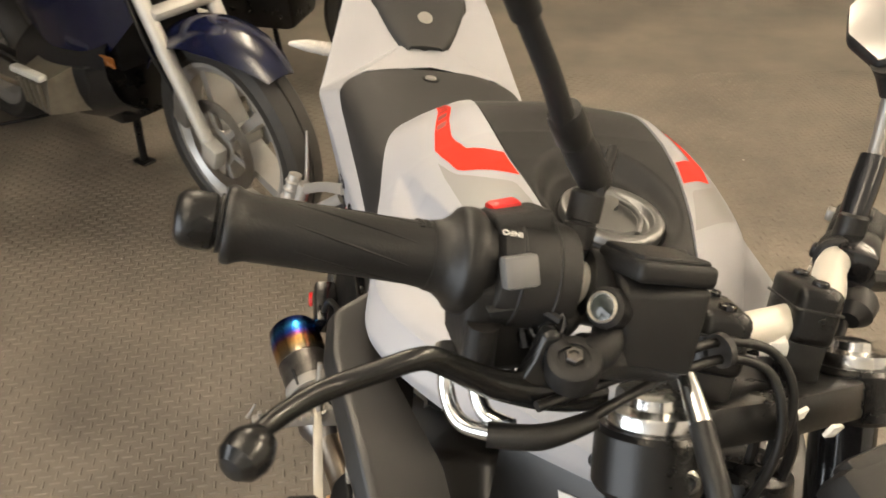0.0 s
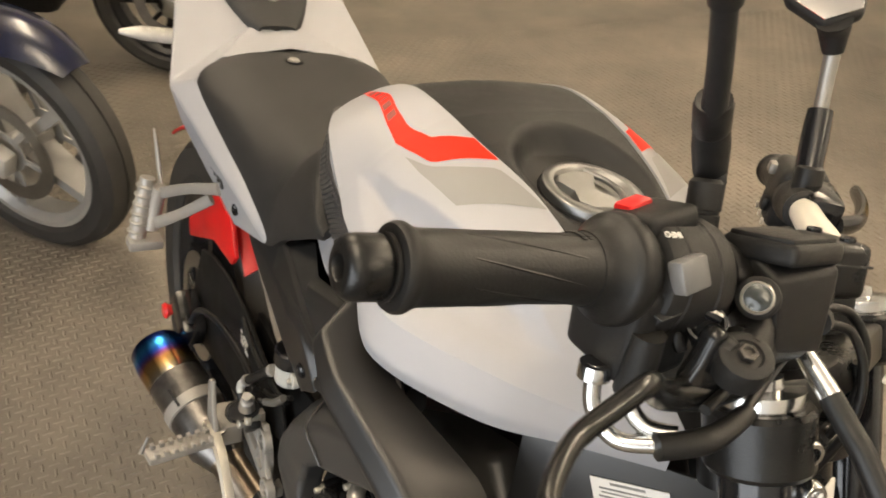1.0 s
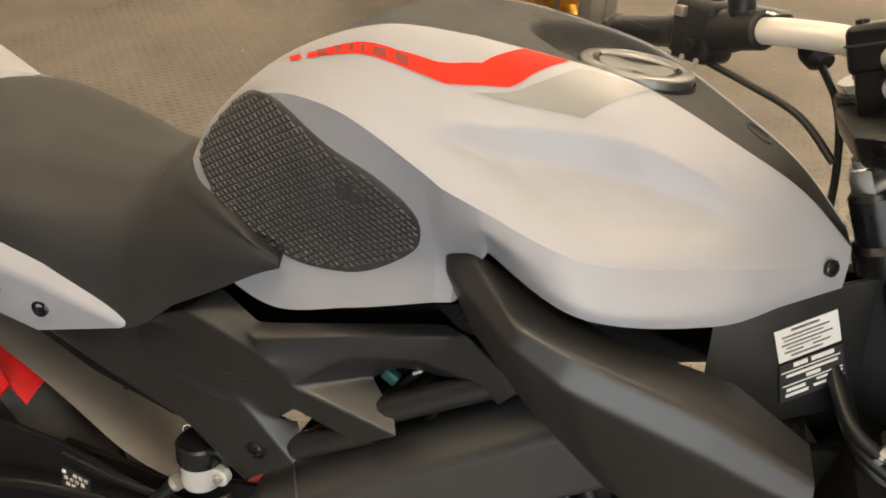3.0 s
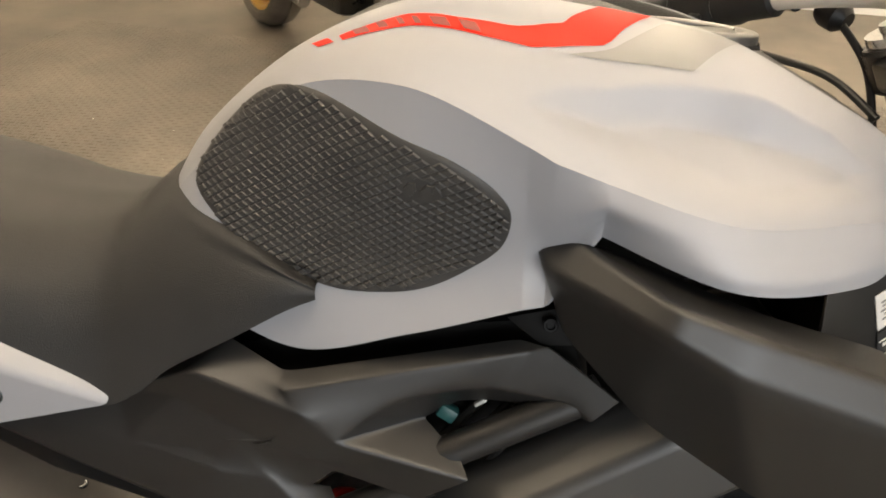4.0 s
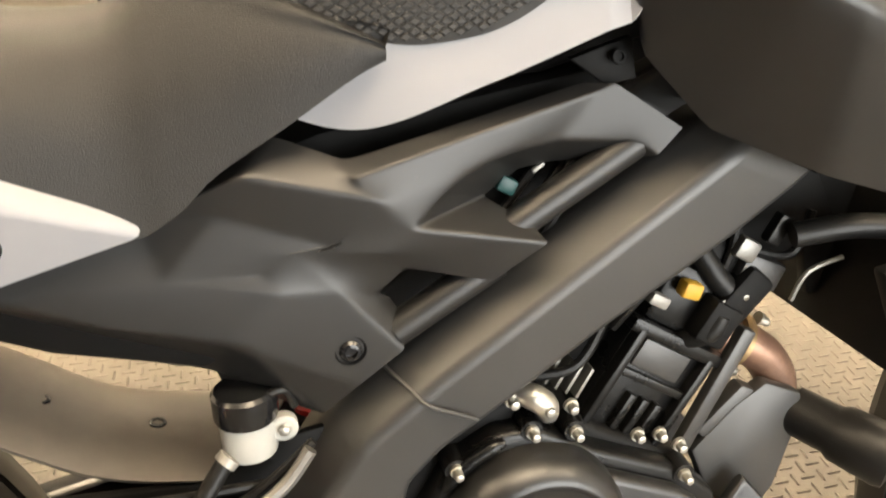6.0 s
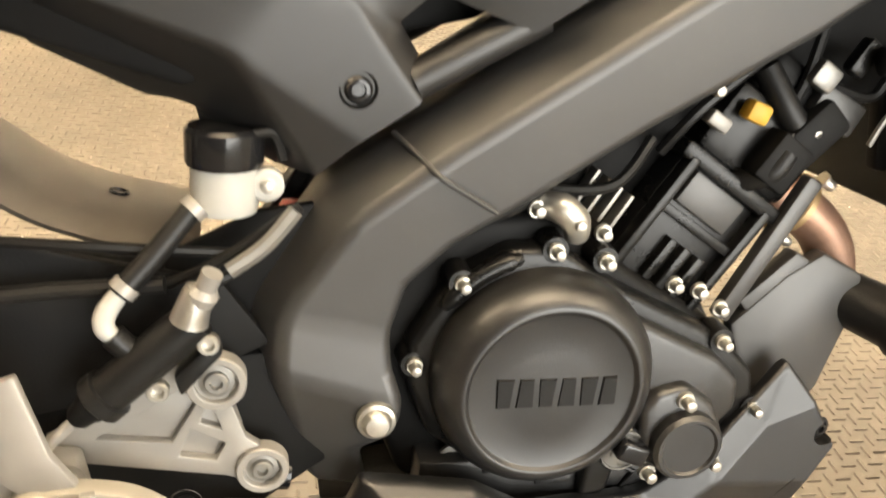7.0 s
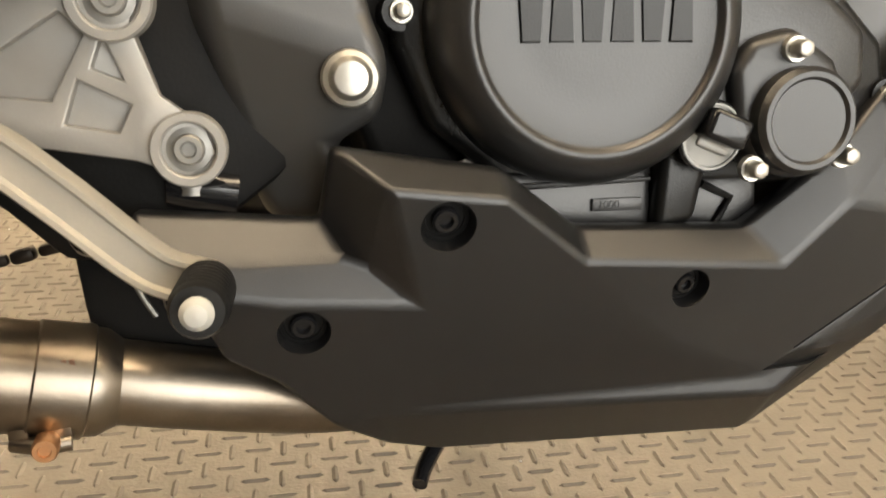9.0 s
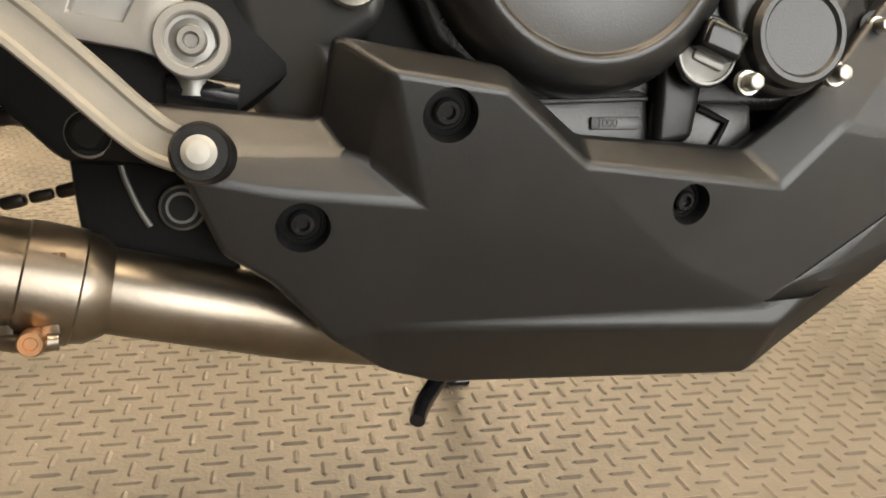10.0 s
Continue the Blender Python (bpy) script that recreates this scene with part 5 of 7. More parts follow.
# swing arm, chain, exhaust, rear wheel
# same arm as the far one; its shade is put into a duller black
part("swing_arm", plate([(-.060, .40), (-.12, .415), (-.30, .395), (-.60, .335), (-.655, .32), (-.66, .285), (-.60, .275), (-.30, .335), (-.235, .3165), (-.207, .288), (-.16, .285), (-.10, .33)], -.086, -.062, 0.006), DEEP, bike, "black steel swing arm, dulled to look dark")
part("swing_arm", plate([(-.060, .40), (-.12, .415), (-.30, .395), (-.60, .335), (-.655, .32), (-.66, .285), (-.60, .275), (-.30, .315), (-.19, .30), (-.10, .33)], .062, .098, 0.006), GLOSS, bike, "gloss black steel swing arm")
stk = part("arm_sticker", box(-.318, -.0906, .4565, .036, .0010, .026, .0003, (0, 10, 0)), INK, bike, "dark sticker with pale symbols")
for k in range(5):
    for j in range(3):
        if (k * 3 + j) % 5 != 3:
            part("pale_mark", box(-.3315 + .0068 * k + .0014 * j, -.0914, .4665 - .0078 * j - .0012 * k, .0050, .0008, .0048, .0006, (0, 10, 0)), LABEL, stk)
part("linkage_plate", plate([(-.207, .292), (-.165, .300), (-.130, .27), (-.130, .225), (-.200, .235), (-.204, .262)], -.074, -.058, 0.004), DEEP, bike)
for at, r in (((-.1945, -.080, .301), .0112), ((-.155, -.078, .266), .0105)):
    knuckle = part("linkage_boss", lathe(((r * 1.05, -.02), (r * 1.05, 0.004), (r * .9, 0.006), (r * .72, .006), (r * .70, .003), (r * .60, .003), (r * .58, .007), (0, 0.007)), at, (0, -1, 0), 28), CASTING, bike)
    part("thin_ring", lathe(((r * 1.06, .0035), (r * 1.0, .0056), (r * .92, .0062), (r * .90, .0050)), at, (0, -1, 0), 28), GREYMETAL, knuckle)
part("linkage_edge", tube([(-.183, -.0765, .2885), (-.181, -.0765, .280), (-.176, -.0765, .267), (-.1705, -.0765, .257)], .0016, 8), GREYMETAL, bike)
stub = part("bush_housing", tube([(-.128, -.080, .3165), (-.150, -.082, .3200), (-.160, -.083, .3205)], [.0115, .0110, .0085], 20), GLOSS, bike, "gloss black pivot housing")
part("spacer", lathe(((.0095, 0), (.0095, .026)), (-.148, -.084, .318), (.03, -.02, 1), 20), GREYMETAL, stub)
for k in range(26):
    x = -.17 - .0159 * k
    part("chain_link", box(x, .045, .300 + .0025 * k, .0145, .010 if k % 2 else .006, .010, .003, (0, -9, 0)), CHAIN, bike)
for k in range(26):
    x = -.155 - .0159 * k
    part("chain_link", box(x, .050, .2885 - .0034 * k, .0148, .012 if k % 2 else .007, .0085 if k % 2 else .0075, .003, (0, -12, 0)), CHAIN, bike)
pipe = part("exhaust_pipe", tube([(-.040, -.030, .190), (-.095, -.062, .204), (-.150, -.080, .219), (-.205, -.088, .232)], 0.0205, 28), STEEL, bike, "brushed stainless exhaust pipe")
axis = Vector((-.338, -.085, .088)).normalized()
clampat = Vector((-.196, -.087, .229))
part("pipe_sleeve", lathe(((0.0205, -0.008), (0.0255, 0.0), (0.0262, 0.006), (0.0262, 0.10), (0.029, 0.106)), clampat, axis, 36), STEEL, pipe)
clamp = part("pipe_clamp", lathe(((0.0264, 0.006), (0.0274, 0.007), (0.0274, 0.030), (0.0264, 0.031)), clampat, axis, 36), STEEL, pipe, "steel band clamp with a copper bolt")
for dx in (-.0090, .0095):
    part("clamp_ear", holed([(-.2185 + dx - .0034, .232), (-.2185 + dx + .0034, .231), (-.2185 + dx + .0042, .214), (-.2185 + dx - .0046, .214)], [], -.1135, -.1105, .0008), STEEL, clamp)
part("clamp_bar", tube([(-.2310, -.110, .2115), (-.2185, -.113, .2105), (-.2060, -.111, .2105)], .0042, 14), STEEL, clamp)
part("clamp_bolt", lathe(((.0058, -.012), (.0058, .004), (.0050, .0055), (.0030, .0055), (.0026, .0045), (0, .0045)), (-.2150, -.118, .2120), (.1, -1, 0), 20), COPPER, clamp, "copper-tinted clamp bolt")
for u, v in ((-.0045, .2330), (-.0135, .2290), (.0035, .2270)):
    part("band_hole", lathe(((.0021, 0), (.0021, .0006), (0, .0006)), (-.2085 + u, -.1125, v), (0, -1, .1), 14), PIT, clamp)
for k in range(5):
    part("dark_bar", box(-.2020 - .0034 * k, -.1115, .2468, .0022, .0010, .0060, .0002, (20, 0, 0)), RUSTY, clamp, "plain stamped bar")
muff0 = clampat + axis * 0.105
muffler = part("muffler", lathe(((0.029, 0), (0.042, 0.03), (0.044, 0.035), (0.044, 0.215), (0.042, 0.22)), muff0, axis, 48), MUFFLER, bike, "short smoked-steel muffler with a heat-blued titanium tip")
part("end_cone", lathe(((0.0445, 0), (0.0450, 0.004), (0.0450, 0.050), (0.042, 0.074), (0.039, 0.078), (0.030, 0.078), (0.028, 0.070), (0.028, 0.03)), (0, 0, 0), (0, 0, 1), 48), TITANIUM, muffler, "titanium tip in straw, violet and blue", m=Matrix.Translation(muff0 + axis * 0.165) @ axis.to_track_quat("Z", "Y").to_matrix().to_4x4())
band = part("muffler_strap", lathe(((0.0445, 0), (0.0465, 0.001), (0.0465, 0.020), (0.0445, 0.021)), muff0 + axis * 0.095, axis, 48), ALLOY, muffler, "bright alloy muffler strap")
part("strap_slot", box(0, 0, 0, .034, .004, .010, .002), INK, band, m=Matrix.Translation(muff0 + axis * 0.105 + Vector((.004, -.032, .033))) @ pose(0, 0, 0, 45, 14, 15))


def wheel(parent, at, m_axis, tyre_r, rim_r, width, spokes, rim_mat, disc_r=0.14, label="", tyre_mat=TYRE):
    """A cast wheel: tyre with a tread groove, rim, hub, spokes and a brake disc."""
    a = Vector(m_axis).normalized()
    q = a.to_track_quat("Z", "Y").to_matrix().to_4x4()
    base = Matrix.Translation(Vector(at)) @ q
    w, sw = width / 2, .08 / spokes
    ty = part("tyre", lathe(((rim_r + .004, -w * .72), (rim_r + .02, -w * .95), (tyre_r - .030, -w), (tyre_r - .010, -w * .72), (tyre_r - .002, -w * .30), (tyre_r, -w * .06), (tyre_r - .005, -w * .04), (tyre_r - .005, w * .04), (tyre_r, w * .06), (tyre_r - .002, w * .30), (tyre_r - .010, w * .72), (tyre_r - .030, w), (rim_r + .02, w * .95), (rim_r + .004, w * .72)), (0, 0, 0), (0, 0, 1), 64, caps=False), tyre_mat, parent, label, m=base)
    rim = part("rim", lathe(((rim_r - .004, -w * .78), (rim_r + .008, -w * .80), (rim_r + .008, -w * .70), (rim_r - .012, -w * .55), (rim_r - .014, w * .55), (rim_r + .008, w * .70), (rim_r + .008, w * .80), (rim_r - .004, w * .78), (rim_r - .022, w * .50), (rim_r - .024, -w * .50), (rim_r - .004, -w * .78)), (0, 0, 0), (0, 0, 1), 64), rim_mat, parent, m=base)
    part("hub", lathe(((0.030, -w), (0.038, -w * .8), (0.038, w * .8), (0.030, w)), (0, 0, 0), (0, 0, 1), 28), rim_mat, rim)
    for k in range(spokes):
        ang = 360 / spokes * k
        part("spoke", bevelled(from_arrays([(.03, -.6 * sw, -.8 * w), (.03, .6 * sw, -.8 * w), (rim_r - .012, sw, -.55 * w), (rim_r - .012, -sw, -.55 * w), (.03, -.6 * sw, .8 * w), (.03, .6 * sw, .8 * w), (rim_r - .012, sw, .55 * w), (rim_r - .012, -sw, .55 * w)], [(0, 1, 2, 3), (7, 6, 5, 4), (0, 4, 5, 1), (1, 5, 6, 2), (2, 6, 7, 3), (3, 7, 4, 0)]), .004, 2), rim_mat, rim, m=pose(0, 0, 0, 0, 0, ang))
    for s in (-1, 1):
        dz = s * (w + .006)
        disc = part("brake_disc", lathe(((disc_r * .72, dz - .002), (disc_r, dz - .002), (disc_r, dz + .002), (disc_r * .72, dz + .002), (disc_r * .72, dz - .002)), (0, 0, 0), (0, 0, 1), 56), ROTOR, rim)
        part("disc_carrier", lathe(((0.032, dz - .002), (disc_r * .40, dz - .002), (disc_r * .40, dz + .002), (0.032, dz + .002), (0.032, dz - .002)), (0, 0, 0), (0, 0, 1), 30), rim_mat, disc)
        for j in range(6):
            part("carrier_arm", box(disc_r * .56, 0, dz, disc_r * .42, .016, .004, .001), rim_mat, disc, m=pose(0, 0, 0, 0, 0, 60 * j + 20))
    return rim


wheel(bike, (-.630, 0, .308), (0, 1, 0), .312, .215, .130, 5, GLOSS, 0.10)
hug = []
for k in range(13):
    a = radians(44 + 7 * k)
    hug.append([(-.630 + .335 * math.cos(a), y, .308 + .335 * math.sin(a) - .02 * abs(y / .07) ** 2) for y in np.linspace(-.072, .072, 9)])
part("rear_hugger", thicken(grid(np.array(hug)), 0.004), RED_PART, bike, "bright red rear wheel hugger")
part("hugger_side", plate([(-.50, .605), (-.425, .600), (-.392, .552), (-.410, .530), (-.50, .520), (-.64, .450), (-.65, .480)], -.088, -.080, .003), RED_PART, bike, "bright red hugger side")
part("chain_guard_panel", plate([(-.14, .468), (-.20, .466), (-.36, .475), (-.36, .40), (-.16, .42)], -.060, -.052, 0.003), DEEP, bike)
GUARD = ((-.185, .474), (-.220, .480), (-.255, .488), (-.290, .503), (-.340, .538), (-.395, .572), (-.450, .600))
rows = []
for gx, gz in smooth_path([(x, 0, z) for x, z in GUARD], 5)[:, [0, 2]]:
    rows.append([(gx, y, gz - .010 * abs(y / .060) ** 4 + .004 * (1 - (y / .060) ** 2)) for y in np.linspace(-.060, .062, 13)])
guard = part("inner_guard_sheet", thicken(grid(np.array(rows)), .004), GUARD_BROWN, bike, "rear inner mudguard, grey-brown from the room reflected in it", angle=50)
part("guard_seam", tube([(-.290, y, .5075 - .010 * abs(y / .060) ** 4 + .004 * (1 - (y / .060) ** 2) - .0035) for y in np.linspace(-.058, .058, 9)], .0018, 8, 2), PIT, guard)
for gx, gz in ((-.238, .4885), (-.315, .5235)):
    socketbolt("guard_bolt", (gx, -.008, gz), .007, guard, GLOSS, .004, (.15, 0, 1))
part("arm_plate", plate([(-.56, .47), (-.50, .492), (-.41, .505), (-.33, .500), (-.25, .478), (-.17, .462), (-.14, .42), (-.20, .39), (-.35, .36), (-.50, .32), (-.60, .36)], -.090, -.082, .003), DEEP, bike, "black plastic guard plate over the swing arm")
# black plate added to darken the gap between hanger and frame
part("dark_filler", plate([(-.205, .40), (-.09, .40), (-.09, .51), (-.150, .50), (-.205, .47)], -.070, -.062, .003), DEEP, bike)
part("under_tail", plate([(-.13, .60), (-.19, .575), (-.28, .60), (-.45, .68), (-.70, .84), (-.74, .88), (-.60, .84), (-.45, .77), (-.2, .70)], -.085, .085, 0.006), DEEP, bike)
part("shock_spring", join(*[tube([(-.20 + .028 * math.cos(a) + .004 * i, .028 * math.sin(a), .36 + .0048 * i) for a, i in ((2 * math.pi * k / 10, k) for k in range(40))], .006, 8, 2)]), RED_PART, bike, "bright red shock absorber spring")
rc = part("rear_caliper", box(-.535, -.112, .355, .085, .040, .050, .008, (0, 24, 0)), GLOSS, bike, "black rear brake caliper")
part("hose", tube([(-.50, -.118, .372), (-.46, -.115, .420), (-.38, -.108, .448), (-.28, -.106, .462), (-.20, -.112, .470)], 0.005, 10), RUBBER, rc)
part("stand_bobbin", lathe(((0.010, 0), (0.015, 0.002), (0.009, 0.010), (0.009, 0.018), (0.015, 0.026), (0.012, 0.030)), (-.640, -.100, .300), (0, -1, 0), 20), RED_PART, bike, "red anodised stand bobbin")
part("axle_nut", lathe(((0.016, 0), (0.016, 0.010), (0.010, 0.012), (0, 0.012)), (-.630, -.100, .308), (0, -1, 0), 6), BRIGHT, bike)

# pillion peg bracket, a slim alloy fork with a ribbed peg
pb = part("pillion_bracket", tube([(-.345, -.130, .690), (-.42, -.150, .655), (-.495, -.168, .612)], [.0085, .0075, .0085], 12, squash=.45), ALLOY, bike, "pale alloy pillion foot rest bracket")
part("arm", tube([(-.395, -.125, .650), (-.44, -.155, .605), (-.500, -.175, .560)], [.0085, .0075, .0095], 12, squash=.45), ALLOY, pb)
part("upright", tube([(-.500, -.168, .618), (-.506, -.174, .585), (-.506, -.180, .548)], .011, 12), ALLOY, pb)
pp = part("peg", tube([(-.515, -.183, .628), (-.512, -.192, .580), (-.508, -.200, .535)], [.011, .0125, .0125], 14), ALLOY, pb, "ribbed alloy pillion peg")
for k in range(6):
    part("rib", lathe(((0.0125, 0), (0.0145, 0.003), (0.0125, 0.006)), (-.5145 + .0011 * k, -.185 - .0028 * k, .618 - .014 * k), (.07, -.2, -1), 16), ALLOY, pp)
part("peg_foot", box(-.502, -.190, .528, .030, .050, .016, .004), ALLOY, pb)
part("horn", tube([(-.505, -.165, .600), (-.530, -.165, .640), (-.548, -.168, .690)], [.008, .007, .003], 10, squash=.5), ALLOY, pb)

# side stand and lever tip below the pan
part("side_stand", tube([(.050, .06, .24), (.056, .20, .15), (.060, .330, .062)], [.012, .011, .010], 14), GLOSS, bike, "black side stand")
part("stand_foot", box(.060, .332, .0605, .040, .028, .006, .002, (9.86, 0, 0)), GLOSS, bike)

part("stand_tang", tube([(-0.018, -0.033, 0.167), (-0.035, -0.056, 0.155), (-0.041, -0.069, 0.149)], [.0052, .0050, .0044], 12), GLOSS, bike)

# ---- handlebar, controls and fork, steered to the left ----
def pt(*v):
    return Vector(v)


part("handlebar", tube([(.3795, -.270, 1.0325), (.3830, -.20, 1.0240), (.386, -.14, 1.018), (.385, -.105, 1.008), (.378, -.060, .985), (.368, -.018, .968), (.352, .026, .962), (.335, .070, .960), (.312, .100, .960), (.280, .125, .957), (.255, .150, .952), (.225, .185, .942), (.165, .245, .925), (.110, .300, .911)], .0112, 20, 6), BAR, bike, "pale silver steel handlebar")


def grip(end, root, label):
    """A ribbed rubber grip with a black bar-end weight, from its outer end to its root."""
    a = (root - end).normalized()
    g = part("grip", lathe(((.0140, .0205), (.0164, .0209), (.0174, .0226), (.0174, .0248), (.0160, .0275), (.0150, .0310), (.0150, .044), (.0146, .080), (.0150, .104), (.0160, .114), (.0176, .122), (.0190, .128), (.0190, .136)), end, a, 40), RUBBER, bike, label)
    q = a.to_track_quat("Z", "Y").to_matrix().to_4x4()
    for k in range(8):
        ang = 2 * math.pi * k / 8
        pts = [(.0144 * math.cos(ang + s * .8), .0144 * math.sin(ang + s * .8), .050 + .058 * s) for s in np.linspace(0, 1, 7)]
        part("rib", tube(pts, .0007, 6, 3), RUBBER, g, m=Matrix.Translation(end) @ q)
    for j in range(9):
        for i in range(4):
            ang = radians(40 + 7 * j)
            part("nub", box(.0152 * math.cos(ang), .0152 * math.sin(ang), .106 + .0034 * i, .0016, .0012, .0022, .0003), RUBBER, g, m=Matrix.Translation(end) @ q)
    part("bar_end_weight", lathe(((.0046, .014), (.0046, .0020), (.0054, .0006), (.0082, .0006), (.0106, .0018), (.0122, .0044), (.0126, .0076), (.0126, .0160), (.0121, .0172), (.0112, .0176), (.0110, .0240)), end, a, 44), CASTING, bike, "satin black bar-end weight with a deep hole", angle=50)
    part("wear_ring", lathe(((.0114, .0182), (.0130, .0185), (.0130, .0200), (.0114, .0203)), end, a, 36), RUBBER, g)
    return a


rend, rroot = pt(.3785, -.3060, 1.0375), pt(.3835, -.170, 1.0215)
ra = grip(rend, rroot, "black rubber throttle grip with slanted ribs")
lend, lroot = pt(.100, .313, .908), pt(.205, .205, .936)
grip(lend, lroot, "black rubber clutch-side grip with slanted ribs")
part("throttle_flange", lathe(((.0163, .112), (.0172, .117), (.0196, .1205), (.0214, .1225), (.0224, .1236), (.0240, .1246), (.0250, .1266), (.0253, .1300), (.0250, .1330), (.0240, .1350), (.0222, .1356), (.0208, .1400)), rend, ra, 48), RUBBER, bike, "round rubber throttle flange")

# right switch case
sw = part("switch_case", lathe(((.0225, .1405), (.0262, .142), (.0275, .145), (.0275, .176), (.0262, .180), (.020, .1815)), rend - Vector((0, 0, .003)), ra, 44), TEXTURED, bike, "black grained switch case")
part("lower_case", box(0, 0, 0, .044, .040, .052, .006, segments=3), TEXTURED, sw, m=pose(.385, -.158, .9985, 8, 0, 2))
part("upper_case", box(0, 0, 0, .030, .030, .012, .004, segments=3), TEXTURED, sw, m=pose(.374, -.152, 1.0395, 8, -20, 2))
part("case_seam", box(.3855, -.1545, 1.0150, .0520, .0335, .0010, .0003, (8, 0, 2)), INK, sw)
part("kill_switch", box(.3640, -.1555, 1.0405, .011, .0165, .008, .0025, (8, -14, 8)), RED_PART, sw, "red rocker kill switch")
part("start_button", box(.4075, -.1580, 1.0320, .009, .0165, .015, .002, (8, -28, 2)), material("dark_grey_button", (0.13, 0.13, 0.13), 0.4), sw, "grey starter button")
up = Vector((.38, .11, .92)).normalized()
across = (Vector((-.04, -1, .13)) - up * Vector((-.04, -1, .13)).dot(up)).normalized()
part("pale_word", words("INFO", .0044, Matrix.Translation(Vector((.3938, -.1600, 1.0432)) + up * .0006) @ Matrix((across, up.cross(across), up)).transposed().to_4x4(), .0003), LABEL, sw)
for dz in (-.004, .004):
    part("case_rib", lathe(((.0272, -.0012), (.0282, 0), (.0272, .0012)), rend - Vector((0, 0, .003)) + ra * (.1600 + dz * 2.2), ra, 44), TEXTURED, sw)
part("case_screw_boss", tube([(.408, -.170, 1.004), (.4085, -.1695, .985), (.4075, -.169, .972)], [.0075, .0080, .0078], 18), TEXTURED, sw)
for k in range(4):
    part("case_lug", box(.3985 - .004 * k, -.1475 + .0045 * k, .9725 + .0008 * k, .0050, .0040, .0060, .0012, (6, 0, 20 * k)), TEXTURED, sw)

# throttle cable pipes, boot and cables
for a in ([(.392, -.178, .978), (.398, -.178, .958), (.412, -.172, .948), (.426, -.158, .953)], [(.402, -.166, .984), (.406, -.166, .966), (.416, -.162, .957), (.427, -.152, .958)]):
    part("cable_pipe", tube(a, .0042, 14), CHROME, sw, "bright bent cable pipe")
    part("pipe_collar", lathe(((.0075, 0), (.0080, .002), (.0080, .007), (.006, .008)), a[0], (.15, 0, -1), 20), CHROME, sw)
part("cable_boot", tube([(.428, -.164, .955), (.435, -.140, .959), (.432, -.114, .966)], [.0062, .0062, .0046], 16), RUBBER, bike, "black rubber cable boot")
part("throttle_cable", tube([(.432, -.118, .966), (.418, -.085, .973), (.409, -.060, .976), (.4005, -.030, .977), (.405, -.006, .972), (.417, .004, .950), (.424, .004, .915), (.415, .000, .86)], .0027, 12), RUBBER, bike)
part("throttle_cable", tube([(.4300, -.1440, .973), (.4150, -.095, .979), (.4050, -.065, .983), (.3950, -.030, .984), (.398, .000, .978), (.409, .014, .955), (.414, .014, .915), (.405, .010, .86)], .0027, 12), RUBBER, bike)
part("cable_tie", lathe(((.0095, -.002), (.0095, .002)), (.3985, -.034, .981), (-.3, .9, .1), 16), INK, bike)

# front brake master cylinder, its pot and the lever
mcy = part("front_brake_pot", lathe(((.009, 0), (.010, .004), (.010, .02), (.009, .022)), (.4015, -.088, .978), (0, 0, 1), 16), TEXTURED, bike, "black brake fluid pot with a flat lid and a sight glass")
pot = from_arrays([(.4150, -.1085, 1.0265), (.4165, -.0640, 1.0275), (.380, -.061, 1.032), (.379, -.105, 1.032), (.4262, -.105, .992), (.4262, -.067, .985), (.396, -.065, .985), (.396, -.100, .990)], [(0, 1, 2, 3), (7, 6, 5, 4), (0, 4, 5, 1), (1, 5, 6, 2), (2, 6, 7, 3), (3, 7, 4, 0)])
bmesh.ops.recalc_face_normals(pot, faces=pot.faces)
part("pot_body", bevelled(pot, .0035, 3), TEXTURED, mcy)
lid = part("pot_lid", box(0, 0, 0, .0385, .0450, .011, .0035, segments=3), TEXTURED, mcy, m=pose(.3968, -.0855, 1.0300, -8, -18, 8))
part("lid_step", box(0, -.001, .0055, .033, .039, .004, .0018), TEXTURED, lid)
part("sight_rim", lathe(((.0072, 0), (.0075, .0018), (.0069, .0026), (.0062, .0012), (0, .0012)), (.4150, -.1170, 1.0185), (.44, -.80, .40), 28), BRIGHT, mcy, "bright ring round the sight glass")
part("sight_glass", lathe(((.0061, .0013), (.0048, .0019), (0, .0022)), (.4150, -.1170, 1.0185), (.44, -.80, .40), 24), material("murky_sight_glass", (0.05, 0.055, 0.05), 0.08, 0.0, 0.5, 90, 0.0), mcy)
part("sight_boss", lathe(((.0098, -.03), (.0098, -.001), (.0080, .0006)), (.4150, -.1170, 1.0185), (.44, -.80, .40), 24), TEXTURED, mcy)
part("cylinder_body", tube([(.410, -.070, .984), (.414, -.10, .989), (.420, -.124, .995)], [.0105, .0110, .0105], 20), TEXTURED, mcy)
part("bar_clamp", lathe(((.018, -.010), (.019, -.008), (.019, .008), (.018, .010)), (.3865, -.108, 1.010), (.02, 1, -.2), 24), CASTING, mcy)
part("perch", join(lathe(((.0100, -.016), (.0124, -.014), (.0130, -.004), (.0122, -.0008), (.0104, .0003), (.0072, .0003), (.0068, -.0006), (0, -.0006)), (.4315, -.1335, 1.0030), (.30, -.26, 1), 36), tube([(.4270, -.126, .997), (.4180, -.112, .998), (.4040, -.104, 1.004)], [.0100, .0105, .0120], 18, squash=.8), tube([(.4250, -.136, .997), (.4130, -.138, 1.000), (.4020, -.128, 1.004)], [.0085, .0088, .0100], 18, squash=.8)), TEXTURED, mcy)
